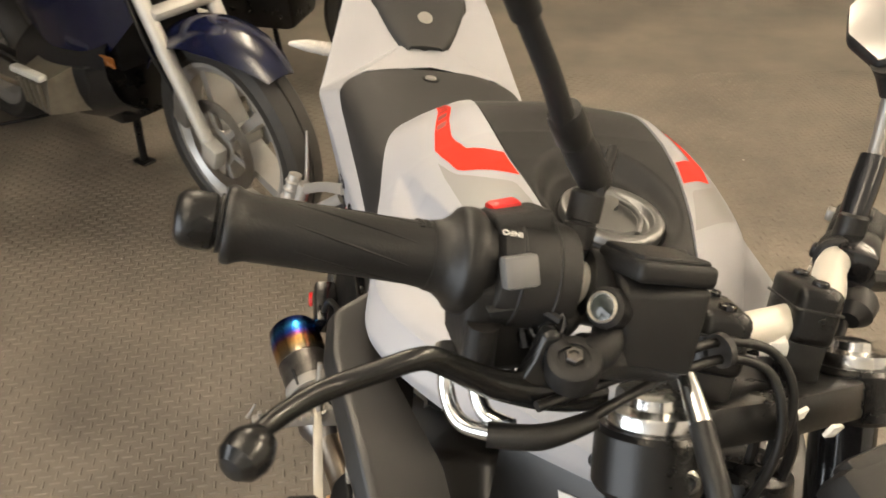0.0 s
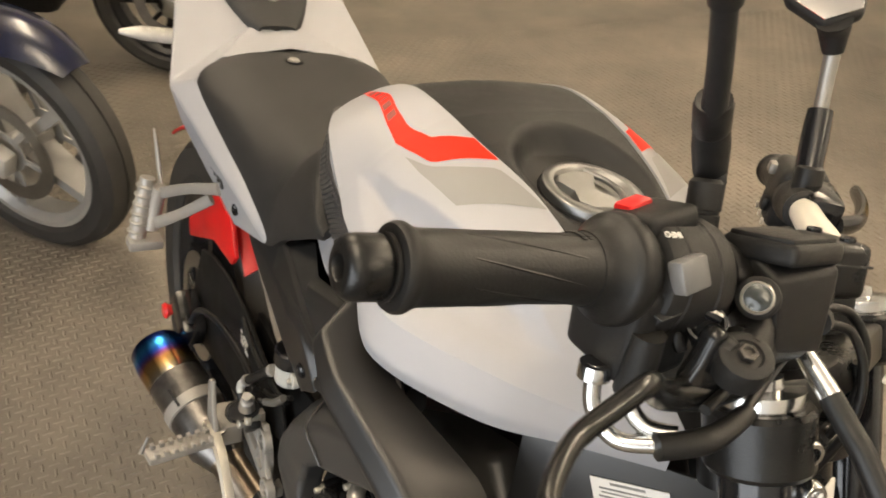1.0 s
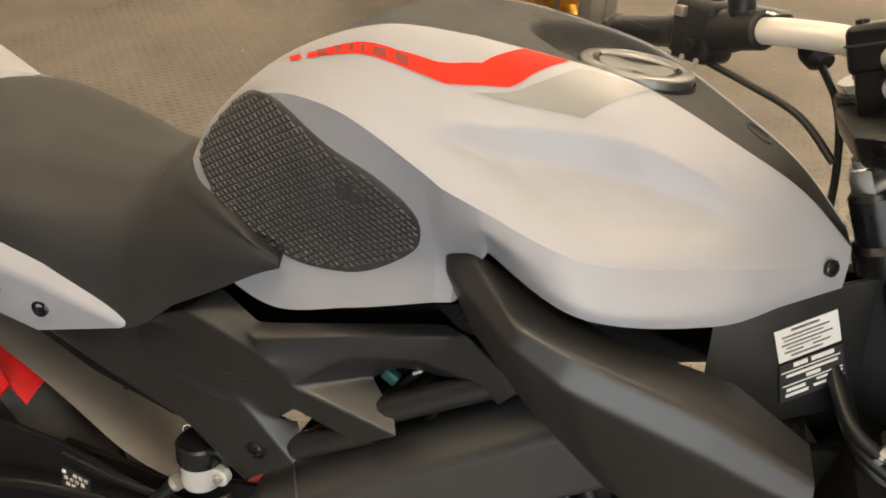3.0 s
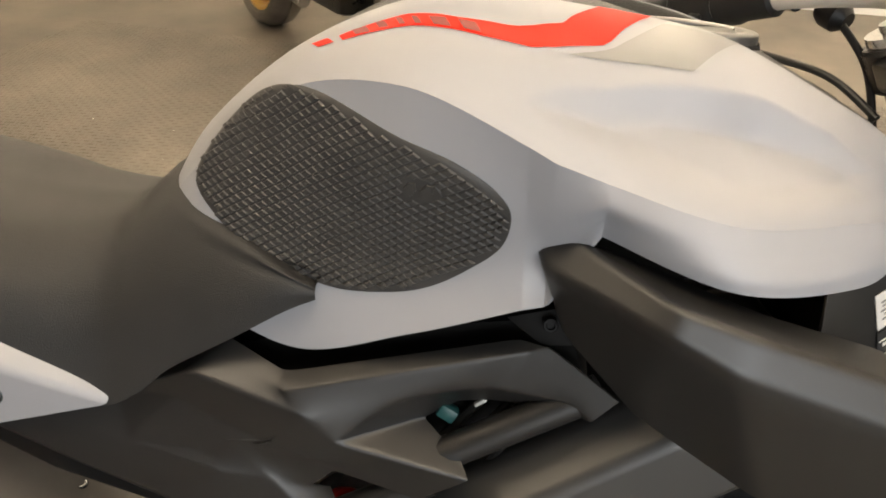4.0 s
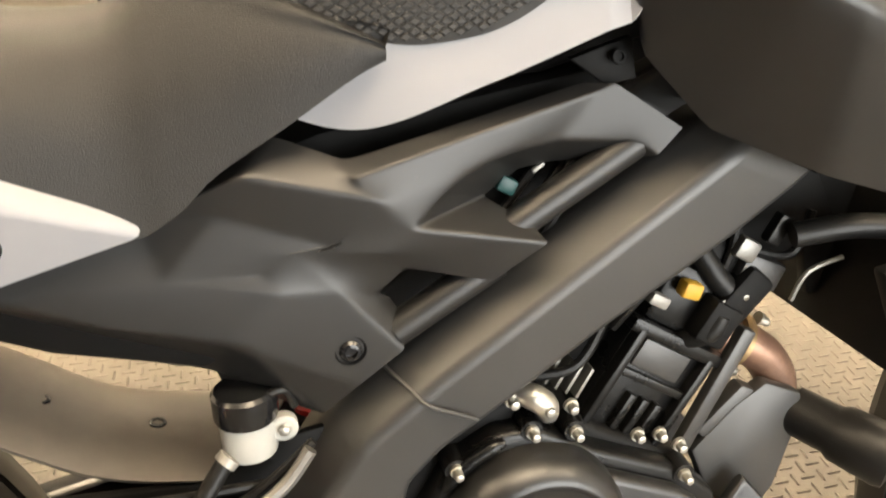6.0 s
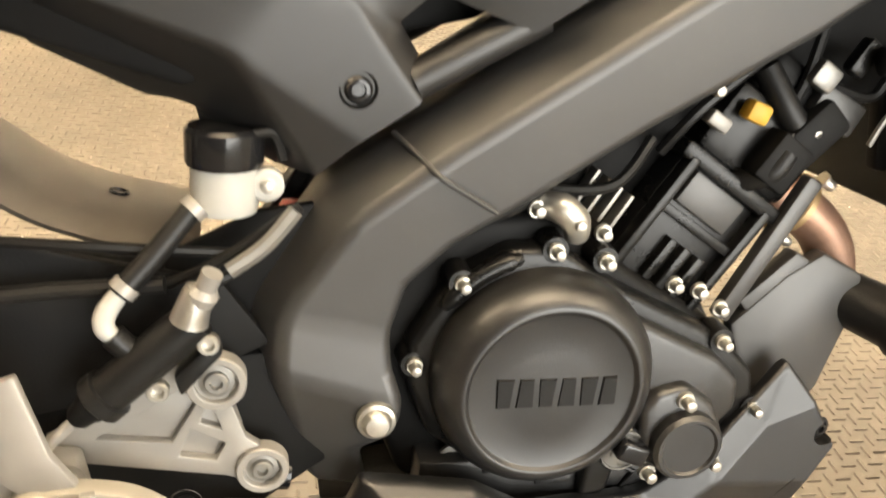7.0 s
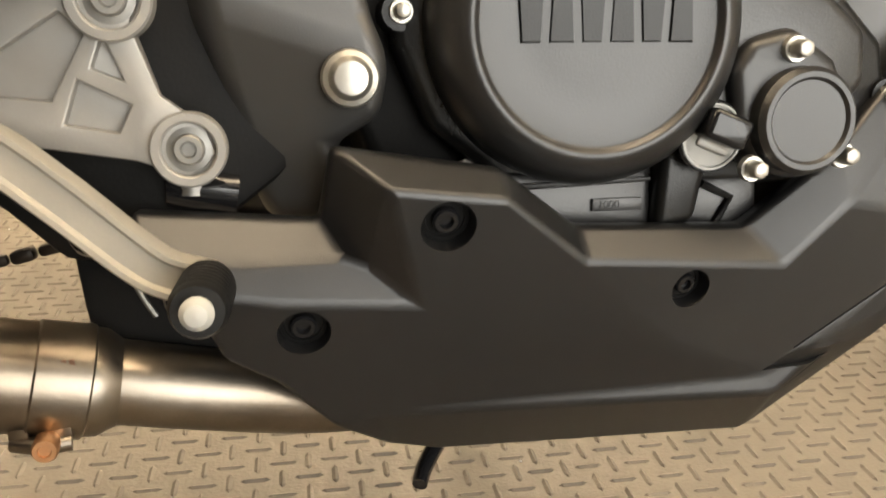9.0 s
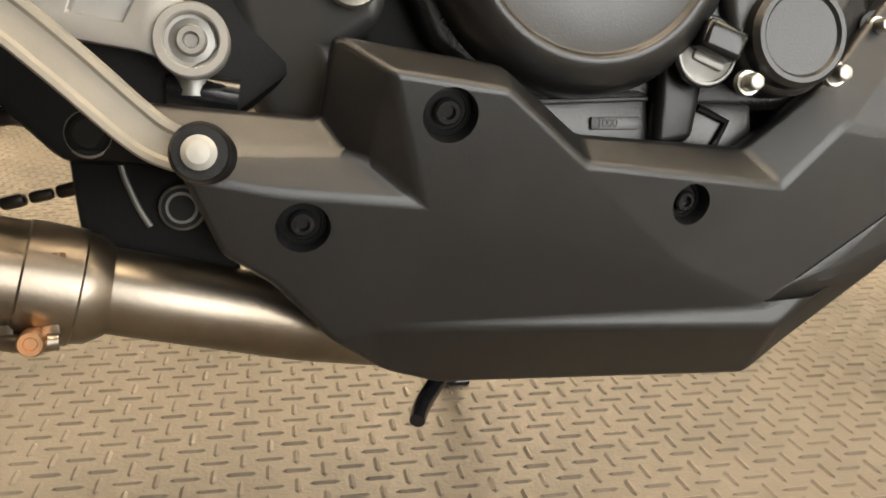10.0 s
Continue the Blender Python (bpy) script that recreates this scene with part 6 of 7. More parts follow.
part("pivot_nut", lathe(((.0044, -.001), (.0044, .0018), (.0038, .0023), (.0026, .0023), (.0022, .0010), (0, .0010)), (.4315, -.1335, 1.0030), (.30, -.26, 1), 6), MUFFLER, mcy)
part("adjuster_ring", lathe(((.0075, -.002), (.0088, -.002), (.0092, 0), (.0088, .002), (.0075, .002), (.0072, 0), (.0075, -.002)), (.4115, -.1400, 1.0062), (.45, -.60, .65), 28), GLOSS, mcy)
part("adjuster_screw", lathe(((.0045, -.006), (.0045, .0005), (.003, .001), (0, .001)), (.4115, -.1400, 1.0045), (.45, -.60, .65), 12), BRIGHT, mcy)
lever = part("brake_lever", tube([(.4150, -.104, .966), (.4165, -.122, .968), (.4180, -.1375, .9715), (.4200, -.152, .976), (.4235, -.167, .9825), (.4310, -.185, .996), (.4400, -.2000, 1.009), (.4440, -.2090, 1.012), (.4465, -.2195, 1.010), (.4505, -.2392, 1.005), (.4580, -.2531, 1.004), (.4690, -.2661, 1.003), (.4770, -.2715, 1.003)], [.0078, .0090, .0094, .0086, .0074, .0062, .0057, .0055, .0054, .0053, .0051, .0048, .0046], 18, 6, squash=.8), LEVER, bike, "gloss black brake lever with a ball end")
part("ball_end", lathe(((.002, 0), (.0065, .002), (.0090, .007), (.0096, .011), (.0085, .016), (.005, .0195), (0, .0205)), (.4745, -.2680, 1.003), (.62, -.50, -.10), 28), LEVER, lever)
head = [(-0.1528, 0.9816), (-0.1482, 0.9936), (-0.1463, 1.0085), (-0.1386, 1.0102), (-0.1315, 0.9994), (-0.1208, 0.9846), (-0.1111, 0.9765), (-0.1153, 0.9683), (-0.1455, 0.9696)]
hb = from_arrays([(.4130, y, z) for y, z in head] + [(.4235, y, z) for y, z in head], [tuple(range(len(head))), tuple(range(2 * len(head) - 1, len(head) - 1, -1))] + [(i, (i + 1) % len(head), (i + 1) % len(head) + len(head), i + len(head)) for i in range(len(head))])
bmesh.ops.recalc_face_normals(hb, faces=hb.faces)
part("lever_head", bevelled(hb, .0035, 3), LEVER, lever)
part("lever_spring", tube([(.414, -.136, 1.010), (.407, -.146, 1.012), (.404, -.150, 1.002), (.410, -.148, .992)], .0028, 8), GLOSS, mcy)
ban = part("banjo_fitting", tube([(.4133, -.060, .9766), (.4230, -.060, .9720), (.4365, -.060, .9655)], [.0046, .0056, .0060], 14), CHROME, bike, "bright crimped hose fitting")
part("brake_hose", tube([(.4365, -.060, .9655), (.4500, -.060, .9580), (.4672, -.060, .9480), (.495, -.058, .920), (.515, -.052, .86), (.52, -.05, .74)], .0062, 14), RUBBER, ban)

# mirror stems
ms = part("mirror", lathe(((.0085, -.012), (.0092, -.006), (.0092, .006), (.0080, .008), (.0080, .014), (.0072, .016)), (.3800, -.1195, 1.0130), (-.35, .10, .94), 24), GLOSS, bike, "slim black mirror stem with a jointed foot")
ja, jb, jc = pt(.3755, -.1190, 1.0260), pt(.3625, -.1130, 1.0590), pt(.3715, -.1330, 1.0840)
part("lower_joint", lathe(((.0066, 0), (.0080, .001), (.0082, .012), (.0074, .0126), (.0074, .0140), (.0084, .0146), (.0084, .027), (.0070, .029)), ja, jb - ja, 24), TEXTURED, ms)
part("joint_tab", box(0, 0, 0, .0050, .0130, .028, .0015), TEXTURED, ms, m=Matrix.Translation((.3610, -.1060, 1.0600)) @ Vector((-.014, .008, .020)).to_track_quat("Z", "Y").to_matrix().to_4x4())
part("knuckle", tube([jb - (jc - jb) * .15, jb.lerp(jc, .5), jc], [.0082, .0088, .0076], 18, 4), TEXTURED, ms)
part("socket", lathe(((.0070, -.006), (.0086, -.002), (.0086, .012), (.0078, .0155), (.0056, .0160)), jc, pt(.019, -.040, .057), 24), RUBBER, ms)
part("stem", tube([(.3765, -.1405, 1.091), (.383, -.1535, 1.112), (.393, -.175, 1.142), (.413, -.218, 1.202)], [.0056, .0052, .0050, .0048], 16), TEXTURED, ms)
part("stem_sleeve", tube([(.3925, -.1740, 1.141), (.413, -.218, 1.202)], .0066, 16), RUBBER, ms)
lm = part("mirror", lathe(((.011, 0), (.012, .003), (.011, .020), (.009, .022)), (.236, .170, .958), (-.25, .1, 1), 20), RUBBER, bike, "black mirror with a pale glass")
part("socket", tube([(.229, .173, .975), (.219, .180, .997), (.210, .186, 1.018)], [.0105, .0110, .0100], 16), GLOSS, lm)
part("stem", tube([(.210, .186, 1.018), (.203, .188, 1.042), (.198, .188, 1.066)], [.0058, .0060, .0066], 14), GREYMETAL, lm)
part("neck", tube([(.199, .188, 1.062), (.196, .183, 1.078), (.196, .178, 1.086)], [.008, .012, .014], 14), TEXTURED, lm)
glass = [Vector(p) for p in ((.157, .1655, 1.094), (.1949, .168, 1.0862), (.2049, .1934, 1.0993), (.1783, .2264, 1.1261), (.1384, .2403, 1.1445), (.1149, .2112, 1.1324), (.1305, .1791, 1.1088))]
mid = sum(glass, Vector()) / 7
face = Vector((.206, -.512, .834)).normalized()


def mirror_plate(grow, top, low, width):
    """The mirror's outline, grown about its middle, between two depths along its face."""
    v = [mid + (p - mid) * grow + face * top for p in glass] + [mid + (p - mid) * grow + face * low for p in glass]
    bm = from_arrays(v, [tuple(range(7)), tuple(range(13, 6, -1))] + [(i, i + 7, (i + 1) % 7 + 7, (i + 1) % 7) for i in range(7)])
    bmesh.ops.recalc_face_normals(bm, faces=bm.faces)
    return bevelled(bm, width, 3)


part("mirror_shell", mirror_plate(1.05, -.001, -.014, .005), TEXTURED, lm)
part("mirror_glass", mirror_plate(1.0, .0004, -.0008, .0002), MIRROR, lm)

# left switch case and clutch lever
lsw = part("switch_case", box(0, 0, 0, .050, .040, .056, .008, segments=3), TEXTURED, bike, "black clutch-side switch case", m=pose(.205, .205, .938, 0, 0, -42))
part("rocker", box(-.010, -.022, .016, .012, .008, .010, .002), GREYMETAL, lsw)
part("horn_button", box(.010, -.022, -.010, .012, .008, .012, .003), RUBBER, lsw)
part("indicator_rocker", box(.004, .0, .030, .018, .014, .008, .003), RUBBER, lsw)
for k in range(3):
    socketbolt("case_screw", (-.018 + .018 * k, -.020, -.024), .003, lsw, BRIGHT, .002)
part("bar_collar", lathe(((.0135, 0), (.0165, .002), (.0170, .030), (.0190, .036), (.0190, .052), (.0150, .056)), (.2560, .1495, .9525), (-.66, .70, -.20), 28), TEXTURED, bike)
part("clutch_perch", box(0, 0, 0, .050, .030, .026, .006), GLOSS, bike, "gloss black clutch lever perch", m=pose(.250, .170, .955, 0, 0, -40))
part("clutch_lever", tube([(.275, .165, .948), (.268, .205, .945), (.235, .260, .938), (.190, .320, .925)], [.009, .008, .007, .006], 12, squash=.7), LEVER, bike, "gloss black clutch lever")
part("clutch_boot", lathe(((.010, 0), (.013, .006), (.013, .018), (.007, .026)), (.292, .150, .945), (.5, -.6, -.3), 20), RUBBER, bike)
part("clutch_cable", tube([(.300, .135, .938), (.322, .118, .905), (.332, .105, .86), (.335, .09, .80)], .0032, 12), RUBBER, bike)
part("switch_wire", tube([(.215, .190, .912), (.255, .150, .905), (.295, .110, .895), (.325, .08, .87)], .0032, 10), RUBBER, bike)

# bar clamp blocks, yokes, fork legs
for c in ((.371, -.022, .966), (.337, .062, .960)):
    rb = part("bar_riser", box(0, 0, 0, .052, .028, .036, .006, segments=3), CASTING, bike, "black cast handlebar clamp", m=pose(c[0], c[1], c[2] + .006, 0, -18, -18))
    part("riser_seam", box(0, 0, .004, .0525, .0285, .0016, .0003), INK, rb)
    part("riser_foot", box(0, 0, -.030, .044, .026, .036, .005), CASTING, rb)
    for dx in (-.016, .016):
        socketbolt("clamp_screw", (dx, 0, .017), .005, rb, GLOSS, .004, (0, 0, 1))
rake = pt(.42, 0, -.907)
RF, LF, ST = pt(.406, -.066, .943), pt(.340, .112, .930), pt(.352, .028, .945)
for at in (RF, LF):
    leg = part("fork_leg", lathe(((.0205, .0), (.0205, .16), (.026, .17), (.027, .60)), at, rake, 36), GLOSS, bike, "gloss black fork leg")
    part("fork_cap", lathe(((.0235, .004), (.0240, -.001), (.0235, -.0045), (.014, -.005), (.0125, -.0055), (.0120, -.011), (.008, -.012), (0, -.012)), at, rake, 36), CHROME, leg, "polished fork cap")
    part("clamp_ring", lathe(((.0270, .004), (.0290, .007), (.0290, .036), (.0270, .039)), at, rake, 40), CASTING, leg)
part("top_yoke", plate([(-.030, -.085), (.010, -.100), (.030, -.070), (.034, 0), (.030, .070), (.010, .100), (-.030, .085), (-.052, 0)], -.012, .012, .004), CASTING, bike, "black cast top yoke", m=Matrix.Translation((.372, .022, .922)) @ pose(0, 0, 0, 0, -25, 0) @ pose(0, 0, 0, 0, 0, 19) @ pose(0, 0, 0, 90, 0, 0))
socketbolt("yoke_bolt", (.4345, -.0560, .929), .0072, bike, CHROME, .008, (.93, -.3, .2))
socketbolt("yoke_bolt", (.4440, -.0520, .907), .0072, bike, CHROME, .008, (.93, -.3, .2))
part("stem_nut", lathe(((.019, 0), (.020, .006), (.017, .012), (.013, .013), (.012, .021), (.009, .022), (0, .022)), ST - rake * -.0, -rake, 6), CHROME, bike, "bright hexagon stem nut")
part("lower_yoke", plate([(-.030, -.110), (.030, -.110), (.036, 0), (.030, .110), (-.030, .110), (-.045, 0)], -.016, .016, .005), CASTING, bike, m=Matrix.Translation((.455, .030, .742)) @ pose(0, 0, 0, 0, -25, 0) @ pose(0, 0, 0, 0, 0, 19) @ pose(0, 0, 0, 90, 0, 0))
part("yoke_collar", lathe(((.020, -.01), (.028, 0), (.028, .012), (.018, .018), (.018, .05)), (.392, .020, .885), (.42, 0, -.907), 32), CASTING, bike)
for k in range(3):
    part("wire", tube([(.392 + .006 * k, .004 + .008 * k, .945), (.398 + .006 * k, .012 + .008 * k, .915), (.40 + .004 * k, .02 + .006 * k, .84)], .0032, 8), RUBBER, bike)
part("stem_cap", lathe(((.0150, 0), (.0165, .004), (.0165, .012), (.0140, .018), (.0120, .019), (.0115, .024), (0, .025)), (.346, .012, .876), (-.42, 0, .907), 6), CHROME, bike, "bright hexagon nut on the steering stem")
part("stem_block", lathe(((.024, -.060), (.024, -.042), (.019, -.038), (.018, -.004), (.015, 0)), (.346, .012, .876), (-.42, 0, .907), 28), CASTING, bike)
part("paper_tag", box(.400, .030, .930, .003, .012, .026, .0008, (18, 12, 20)), LABEL, bike, "small white paper tag")
part("paper_tag", box(.412, .046, .935, .003, .014, .009, .0008, (-20, 12, 20)), LABEL, bike, "small white paper tag")
part("paper_tag", box(.452, -.040, .895, .002, .018, .034, .0008, (12, -14, 15)), LABEL, bike, "small white paper tag")
dash = part("instrument_case", box(.455, .085, .915, .070, .110, .030, .008, (0, 20, 18)), TEXTURED, bike, "black instrument case")
part("dash_rim", box(.430, .080, .930, .020, .095, .016, .004, (0, 20, 18)), TEXTURED, dash)
hl = part("headlight", lathe(((.02, 0), (.06, .01), (.075, .05), (.07, .10), (.05, .12), (0, .125)), (.50, .05, .82), (.9, .33, -.25), 32), GLOSS, bike, "black headlight unit")
wheel(bike, (.735, .075, .298), (-.34, .94, 0), .300, .215, .100, 5, GLOSS, 0.13)
fm = []
for k in range(11):
    a = radians(35 + 11 * k)
    fm.append([(.735 + .325 * math.cos(a) * .94 - y * .34, .075 + .325 * math.cos(a) * .34 + y * .94, .298 + .325 * math.sin(a) - .015 * abs(y / .055) ** 2) for y in np.linspace(-.055, .055, 7)])
part("front_mudguard", thicken(grid(np.array(fm)), .004), SATIN, bike)

# hose bundle, and a dark plate added to block the view behind the tank's nose
part("dark_hose_backing", plate([(.300, .650), (.470, .690), (.485, .500), (.330, .520)], -.010, .004, .003), DEEP, bike)
for k in range(5):
    part("hose", tube([(.352 + .004 * k, .010, .735 - .006 * k), (.372 + .006 * k, -.030 - .004 * k, .705 - .010 * k), (.410 + .008 * k, -.045, .690 - .014 * k), (.470, -.040, .680 - .016 * k)], .0058, 12), RUBBER, bike)
part("hose_clamp", lathe(((.0075, -.003), (.0080, 0), (.0075, .003)), (.394, -.040, .694), (.9, -.3, -.3), 20), ALLOY, bike)

# ---- other motorcycles parked in the room ----
def arc(cx, cz, r, a0, a1, width, n=14, drop=.02, m=9, taper=0.0):
    """A curved sheet over a wheel, rounded across."""
    rows = []
    for k, a in zip(np.linspace(0, 1, n), np.linspace(radians(a0), radians(a1), n)):
        slim = 1 - taper * max(0, 1 - k / 0.45) ** 1.6
        fall = drop * slim ** 1.5
        rows.append([(cx + (r - fall * abs(y / width * 2) ** 2.2) * math.cos(a), y * slim, cz + (r - fall * abs(y / width * 2) ** 2.2) * math.sin(a)) for y in np.linspace(-width / 2, width / 2, m)])
    return thicken(grid(np.array(rows)), .004)


def parked_bike(name, m, label, paint, rim_mat, fork_mat, full=True, spokes=3, tyre_mat=TYRE):
    """A parked motorcycle: x to its front, the origin on the floor under its front axle."""
    b = thing(name, m, label, "motorcycle")
    wheel(b, (0, 0, .300), (0, 1, 0), .300, .222, .115, spokes, rim_mat, .135, tyre_mat=tyre_mat)
    part("front_mudguard", arc(0, .30, .340, 44 if full else 34, 138, .200 if full else .15, 18, .055 if full else .03, 11, .60), paint, b, angle=60)
    for s in (-1, 1):
        leg = part("fork_leg", tube([(.01, s * .098, .29), (-.06, s * .098, .455), (-.11, s * .098, .575)], [.019, .021, .024], 18), fork_mat, b)
        part("fork_tube", tube([(-.105, s * .098, .563), (-.24, s * .098, .90)], .0215, 18), fork_mat, b)
        part("axle_clamp", box(.012, s * .098, .295, .062, .045, .070, .012, (0, 25, 0)), fork_mat, leg)
        part("brake_caliper", box(-.095, s * .088, .40, .060, .035, .105, .010, (0, 25, 0)), GREYMETAL, leg)
        part("brake_hose", tube([(-.11, s * .10, .45), (-.15, s * .12, .58), (-.22, s * .11, .75)], .005, 8), RUBBER, leg)
    part("fork_brace", box(-.125, 0, .655, .04, .20, .03, .010, (0, 25, 0)), fork_mat, b)
    part("yoke", box(-.245, 0, .90, .07, .25, .04, .012, (0, 25, 0)), CASTING, b)
    part("handlebar", tube([(-.42, -.37, 1.05), (-.36, -.22, 1.07), (-.29, -.06, 1.02), (-.29, .06, 1.02), (-.36, .22, 1.07), (-.42, .37, 1.05)], .012, 12), CASTING, b)
    for s in (-1, 1):
        part("grip", tube([(-.395, s * .30, 1.055), (-.43, s * .39, 1.048)], .017, 14), RUBBER, b)
        part("indicator", lathe(((.006, 0), (.012, .03), (.028, .045), (.030, .075), (.02, .09), (0, .092)), (-.20, s * .13, .80), (.1, s, .05), 18), AMBER if full else GREYMETAL, b)
    part("headlight", lathe(((.03, 0), (.085, .03), (.095, .09), (.085, .12), (.06, .125), (0, .13)), (-.24, 0, .90), (1, 0, -.1), 28), GLOSS, b)
    part("headlight_glass", lathe(((.083, .121), (.06, .134), (0, .14)), (-.24, 0, .90), (1, 0, -.1), 28), CHROME, b)
    side = {-1.45: ((0, .78), (-.06, .77), (-.10, .72), (-.09, .66)), -1.1: ((0, .80), (-.10, .78), (-.14, .70), (-.13, .60)), -.80: ((0, .98), (-.10, .95), (-.17, .80), (-.16, .62)), -.55: ((0, 1.04), (-.11, 1.00), (-.20, .80), (-.19, .52)), -.36: ((0, 1.05), (-.10, 1.0), (-.19, .80), (-.17, .50)), -.22: ((0, 1.02), (-.07, .98), (-.12, .82), (-.10, .62))}
    g = loft(side, 40, 20)
    part("fairing", thicken(grid(np.concatenate([g[:, ::-1], flipped(g[:, 1:])], 1)), .004), paint, b, angle=60)
    if full:
        low = {-.78: ((-.13, .52), (-.20, .46), (-.19, .36), (-.10, .30)), -.52: ((-.14, .56), (-.215, .48), (-.205, .34), (-.10, .27)), -.30: ((-.11, .60), (-.17, .52), (-.16, .40), (-.08, .34))}
        g = loft(low, 16, 14)
        part("lower_fairing", thicken(grid(g), .004), GLOSS, b, angle=60)
        part("lower_fairing", thicken(grid(flipped(g)), .004), GLOSS, b, angle=60)
        for s in (-1, 1):
            cover = part("cylinder_cover", bevelled(from_arrays([(-.62, s * .15, .34), (-.42, s * .15, .34), (-.42, s * .15, .50), (-.62, s * .15, .50), (-.60, s * .29, .37), (-.45, s * .30, .37), (-.44, s * .28, .47), (-.60, s * .27, .47)], [(0, 1, 2, 3), (7, 6, 5, 4), (0, 4, 5, 1), (1, 5, 6, 2), (2, 6, 7, 3), (3, 7, 4, 0)]), .018, 3), TANMETAL, b, "dull silver engine cylinder cover")
            # white strip stands in for the highlight along the cover's upper edge
            part("cover_highlight", box(-.525, s * .290, .478, .17, .030, .020, .008), WHITE_PLASTIC, cover, "pale strip painted as the cover's highlight")
            for k in range(4):
                part("cover_rib", box(-.575 + .035 * k, s * .296, .42, .008, .012, .080, .003), TANMETAL, cover)
            part("reflector", box(-.30, s * .168, .52, .09, .008, .030, .004), AMBER, b, "amber side reflector")
            part("muffler", tube([(-.85, s * .17, .34), (-1.2, s * .19, .38), (-1.65, s * .20, .44)], [.035, .052, .050], 20), CHROME, b)
        part("centre_stand", tube([(-.60, .03, .30), (-.63, .032, .15), (-.66, .034, .008)], .014, 12), CASTING, b)
        part("stand_foot", box(-.66, .034, .006, .07, .05, .010, .004), CASTING, b)
    else:
        part("muffler", tube([(-.70, -.13, .26), (-1.1, -.17, .36), (-1.45, -.20, .48)], [.025, .05, .055], 20), GREYMETAL, b)
        part("side_stand", tube([(-.60, .10, .28), (-.63, .17, .12), (-.65, .22, .008)], .012, 12), CASTING, b)
    part("engine", box(-.60, 0, .42, .42, .26, .30, .03), CASTING, b)
    part("cylinder", box(-.52, 0, .60, .16, .18, .16, .02, (0, 15, 0)), CASTING, b)
    part("radiator", box(-.30, 0, .60, .05, .26, .26, .01, (0, 12, 0)), DEEP, b)
    st = {-1.50: ((0, .86), (-.09, .85), (-.12, .80)), -1.15: ((0, .84), (-.12, .83), (-.15, .77)), -.84: ((0, .85), (-.10, .84), (-.13, .78))}
    g = loft(st, 16, 10)
    part("seat", thicken(grid(np.concatenate([g[:, ::-1], flipped(g[:, 1:])], 1)), .01), SEAT, b, angle=60)
    part("rear_mudguard", arc(-1.42, .30, .345, 60, 165, .14), DEEP, b, angle=60)
    part("swing_arm", box(-1.10, -.11, .34, .62, .035, .06, .01, (0, 4, 0)), CASTING, b)
    part("swing_arm", box(-1.10, .11, .34, .62, .035, .06, .01, (0, 4, 0)), CASTING, b)
    w2 = wheel(b, (-1.42, 0, .300), (0, 1, 0), .300, .222, .150, spokes, rim_mat, .12, tyre_mat=tyre_mat)
    part("tail_lamp", box(-1.60, 0, .80, .05, .12, .05, .012), AMBER, b)
    return b


blue = parked_bike("touring_motorcycle", pose(-2.142, -.5625, 0, 4, 0, 50), "dark blue touring motorcycle with silver cast wheels on its stand", BLUE, WHEEL_SILVER, FORK_SILVER, True, 5)
dark = parked_bike("dark_motorcycle", pose(-3.25, -.18, 0, 5, 0, 74), "black motorcycle parked behind the blue one", GLOSS, CASTING, GREYMETAL, False, 5)
gold = parked_bike("gold_wheeled_motorcycle", pose(-1.475, 2.015, 0, -5, 0, -40), "black sports motorcycle with gold cast wheels and gold fork", GLOSS, GOLD, GOLD, False, 5, DUSTY_TYRE)
cable = part("floor_cable", tube([(-2.9, -1.75, .008), (-3.1, -1.5, .006), (-3.3, -1.9, .006), (-3.4, -2.6, .006)], .006, 8), RUBBER)
tagged(cable, "thin black cable lying on the mat floor", "cable")

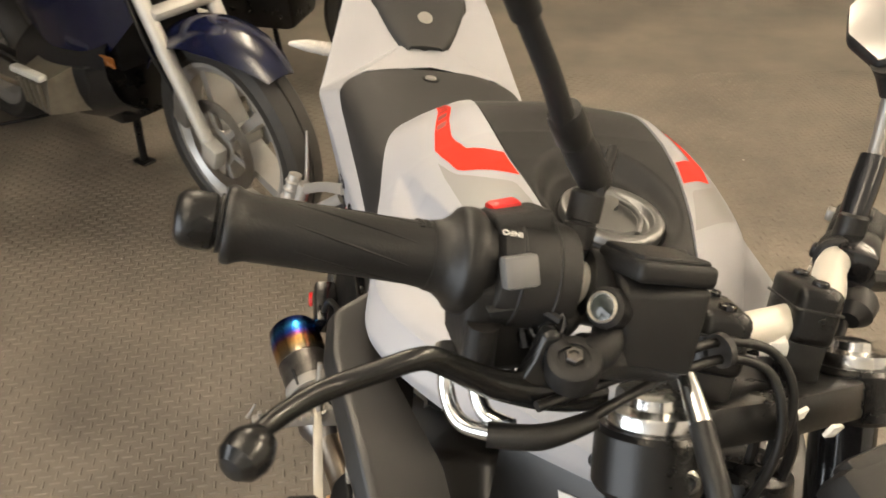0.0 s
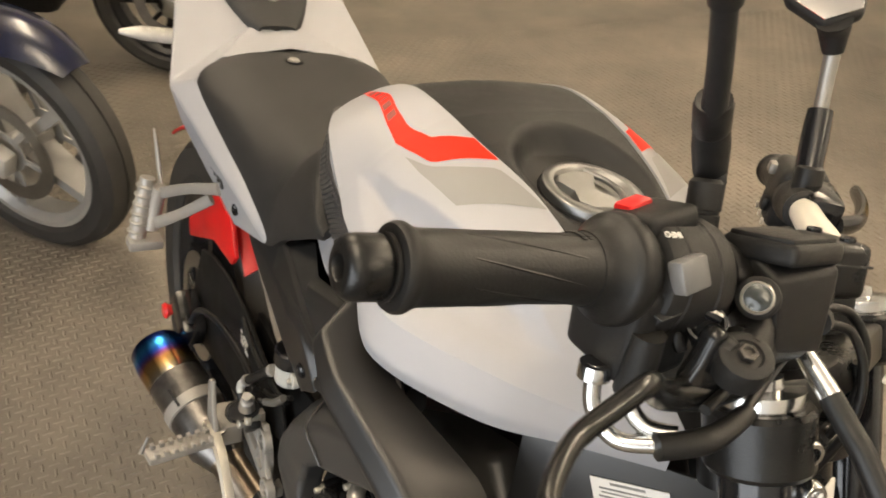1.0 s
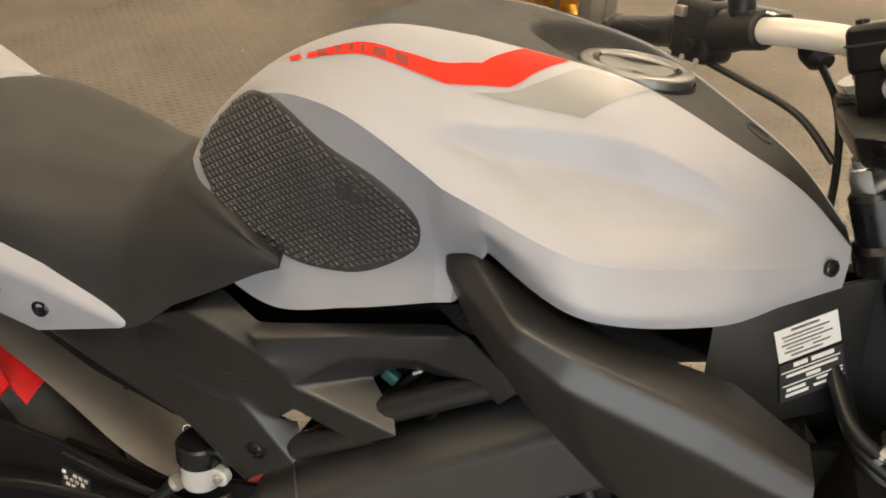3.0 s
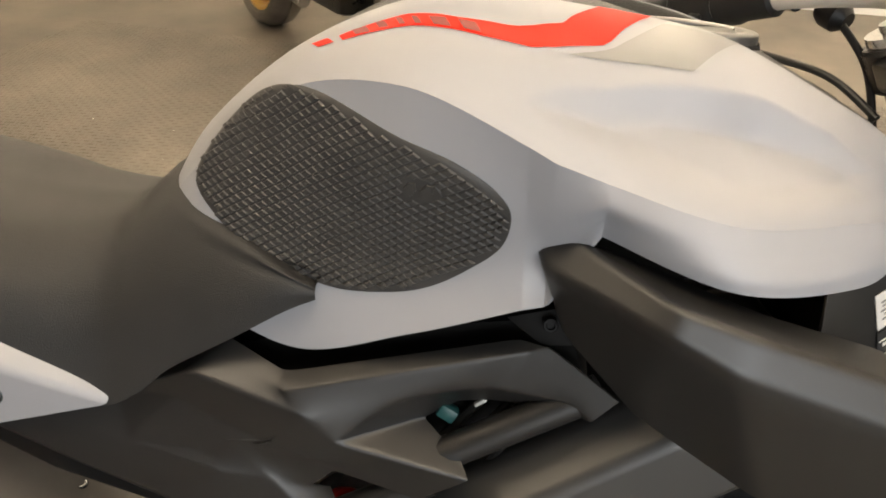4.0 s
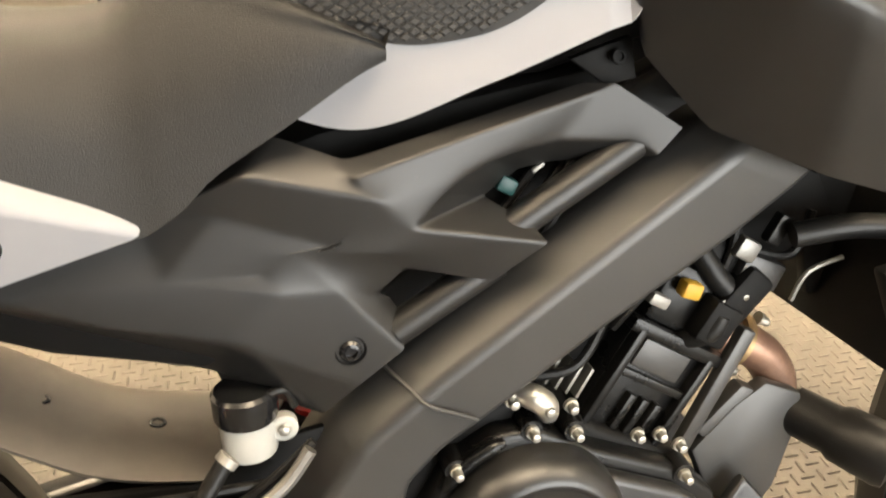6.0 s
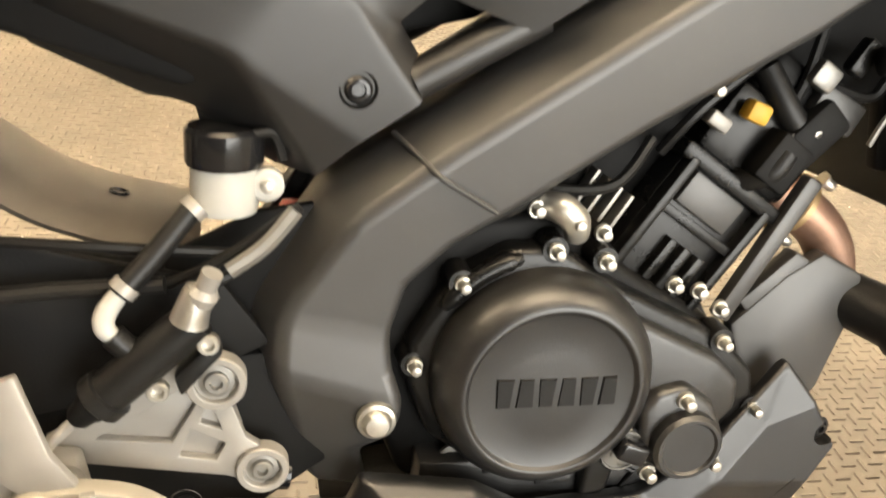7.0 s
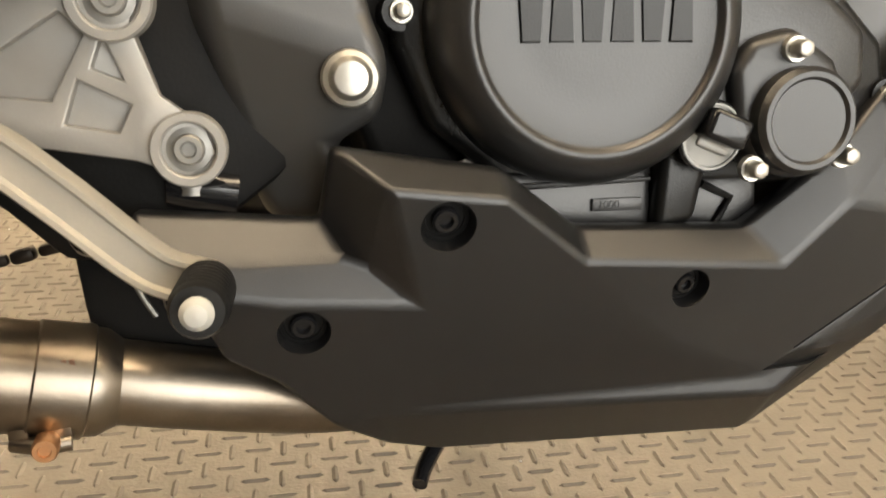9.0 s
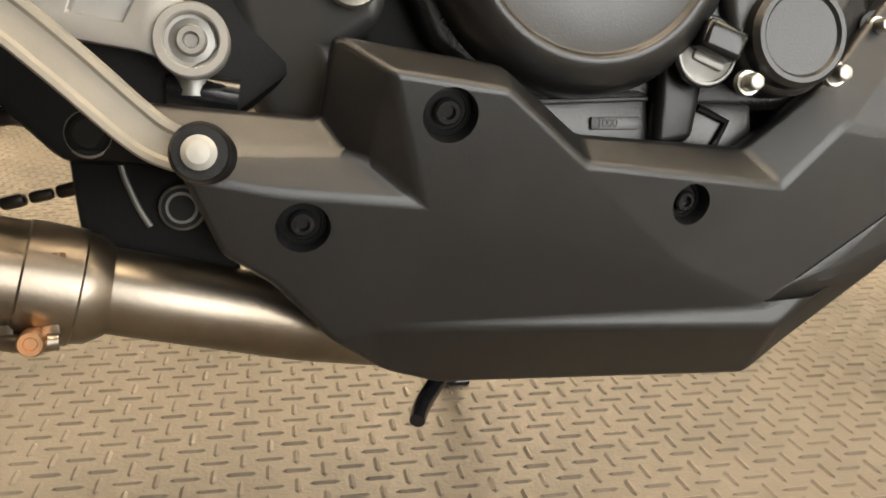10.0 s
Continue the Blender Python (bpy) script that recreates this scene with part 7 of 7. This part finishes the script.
# ---- raised lozenges of the floor mat, alternately lengthwise and crosswise ----
def lozenges(x0, x1, y0, y1, cell=0.02225, turn=11.0):
    a = radians(turn)
    u, v = np.array((math.cos(a), math.sin(a))), np.array((-math.sin(a), math.cos(a)))
    n = int(8 / cell)
    i, j = np.meshgrid(np.arange(-n, n), np.arange(-n, n), indexing="ij")
    c = i[..., None] * cell * u + j[..., None] * cell * v + np.array((-0.7, 0.1))
    odd = (i + j) % 2 == 1
    keep = (c[..., 0] > x0) & (c[..., 0] < x1) & (c[..., 1] > y0) & (c[..., 1] < y1)
    c, odd = c[keep], odd[keep]
    c = c + np.random.normal(0, 0.0005, c.shape)
    d = np.where(odd[:, None], u, v)
    e = np.where(odd[:, None], v, -u)
    L, Wd, H = 0.0128, 0.0031, 0.0019
    shape = ((-L, 0, 0), (-L * 0.62, -Wd, 0), (L * 0.62, -Wd, 0), (L, 0, 0), (L * 0.62, Wd, 0), (-L * 0.62, Wd, 0), (-L * 0.72, 0, H), (L * 0.72, 0, H))
    tall = np.random.uniform(0.7, 1.1, len(c))
    verts = np.zeros((len(c), 8, 3))
    for k, (p, q, h) in enumerate(shape):
        verts[:, k, :2] = c + p * d + q * e
        verts[:, k, 2] = h * tall if h else -0.0002
    quad = np.array(((1, 2, 7, 6), (4, 5, 6, 7), (0, 1, 6, 6), (5, 0, 6, 6), (2, 3, 7, 7), (3, 4, 7, 7)))
    base = (np.arange(len(c)) * 8)[:, None, None]
    f4 = (quad[:2][None] + base).reshape(-1, 4)
    f3 = (quad[2:, :3][None] + base).reshape(-1, 3)
    me = bpy.data.meshes.new("lozenge_relief")
    me.from_pydata(verts.reshape(-1, 3).tolist(), [], f4.tolist() + f3.tolist())
    me.materials.append(MAT)
    ob = new("lozenge_relief", me)
    ob.parent = floor
    return tagged(ob, "raised lozenges of the rubber floor mat", kind="stuff")


lozenges(-3.4, 0.9, -1.7, 2.7)


def crumbs(count=60):
    """Pale crumbs of dirt scattered over the mat."""
    verts, faces = [], []
    for _ in range(count):
        x, y, r = np.random.uniform(-2.6, 0.4), np.random.uniform(-1.3, 1.7), np.random.uniform(0.0012, 0.0032)
        n, a = len(verts), np.random.uniform(0, 6.28)
        for k in range(5):
            q = r * np.random.uniform(0.7, 1.2)
            verts.append((x + q * math.cos(a + 1.2566 * k), y + q * math.sin(a + 1.2566 * k), 0.0004))
        verts.append((x, y, r * 1.1 + 0.0006))
        faces += [(n + k, n + (k + 1) % 5, n + 5) for k in range(5)]
    ob = part("dirt_crumbs", from_arrays(verts, faces), LABEL)
    ob.parent = floor
    return tagged(ob, "pale crumbs of dirt on the mat", kind="stuff")


crumbs()
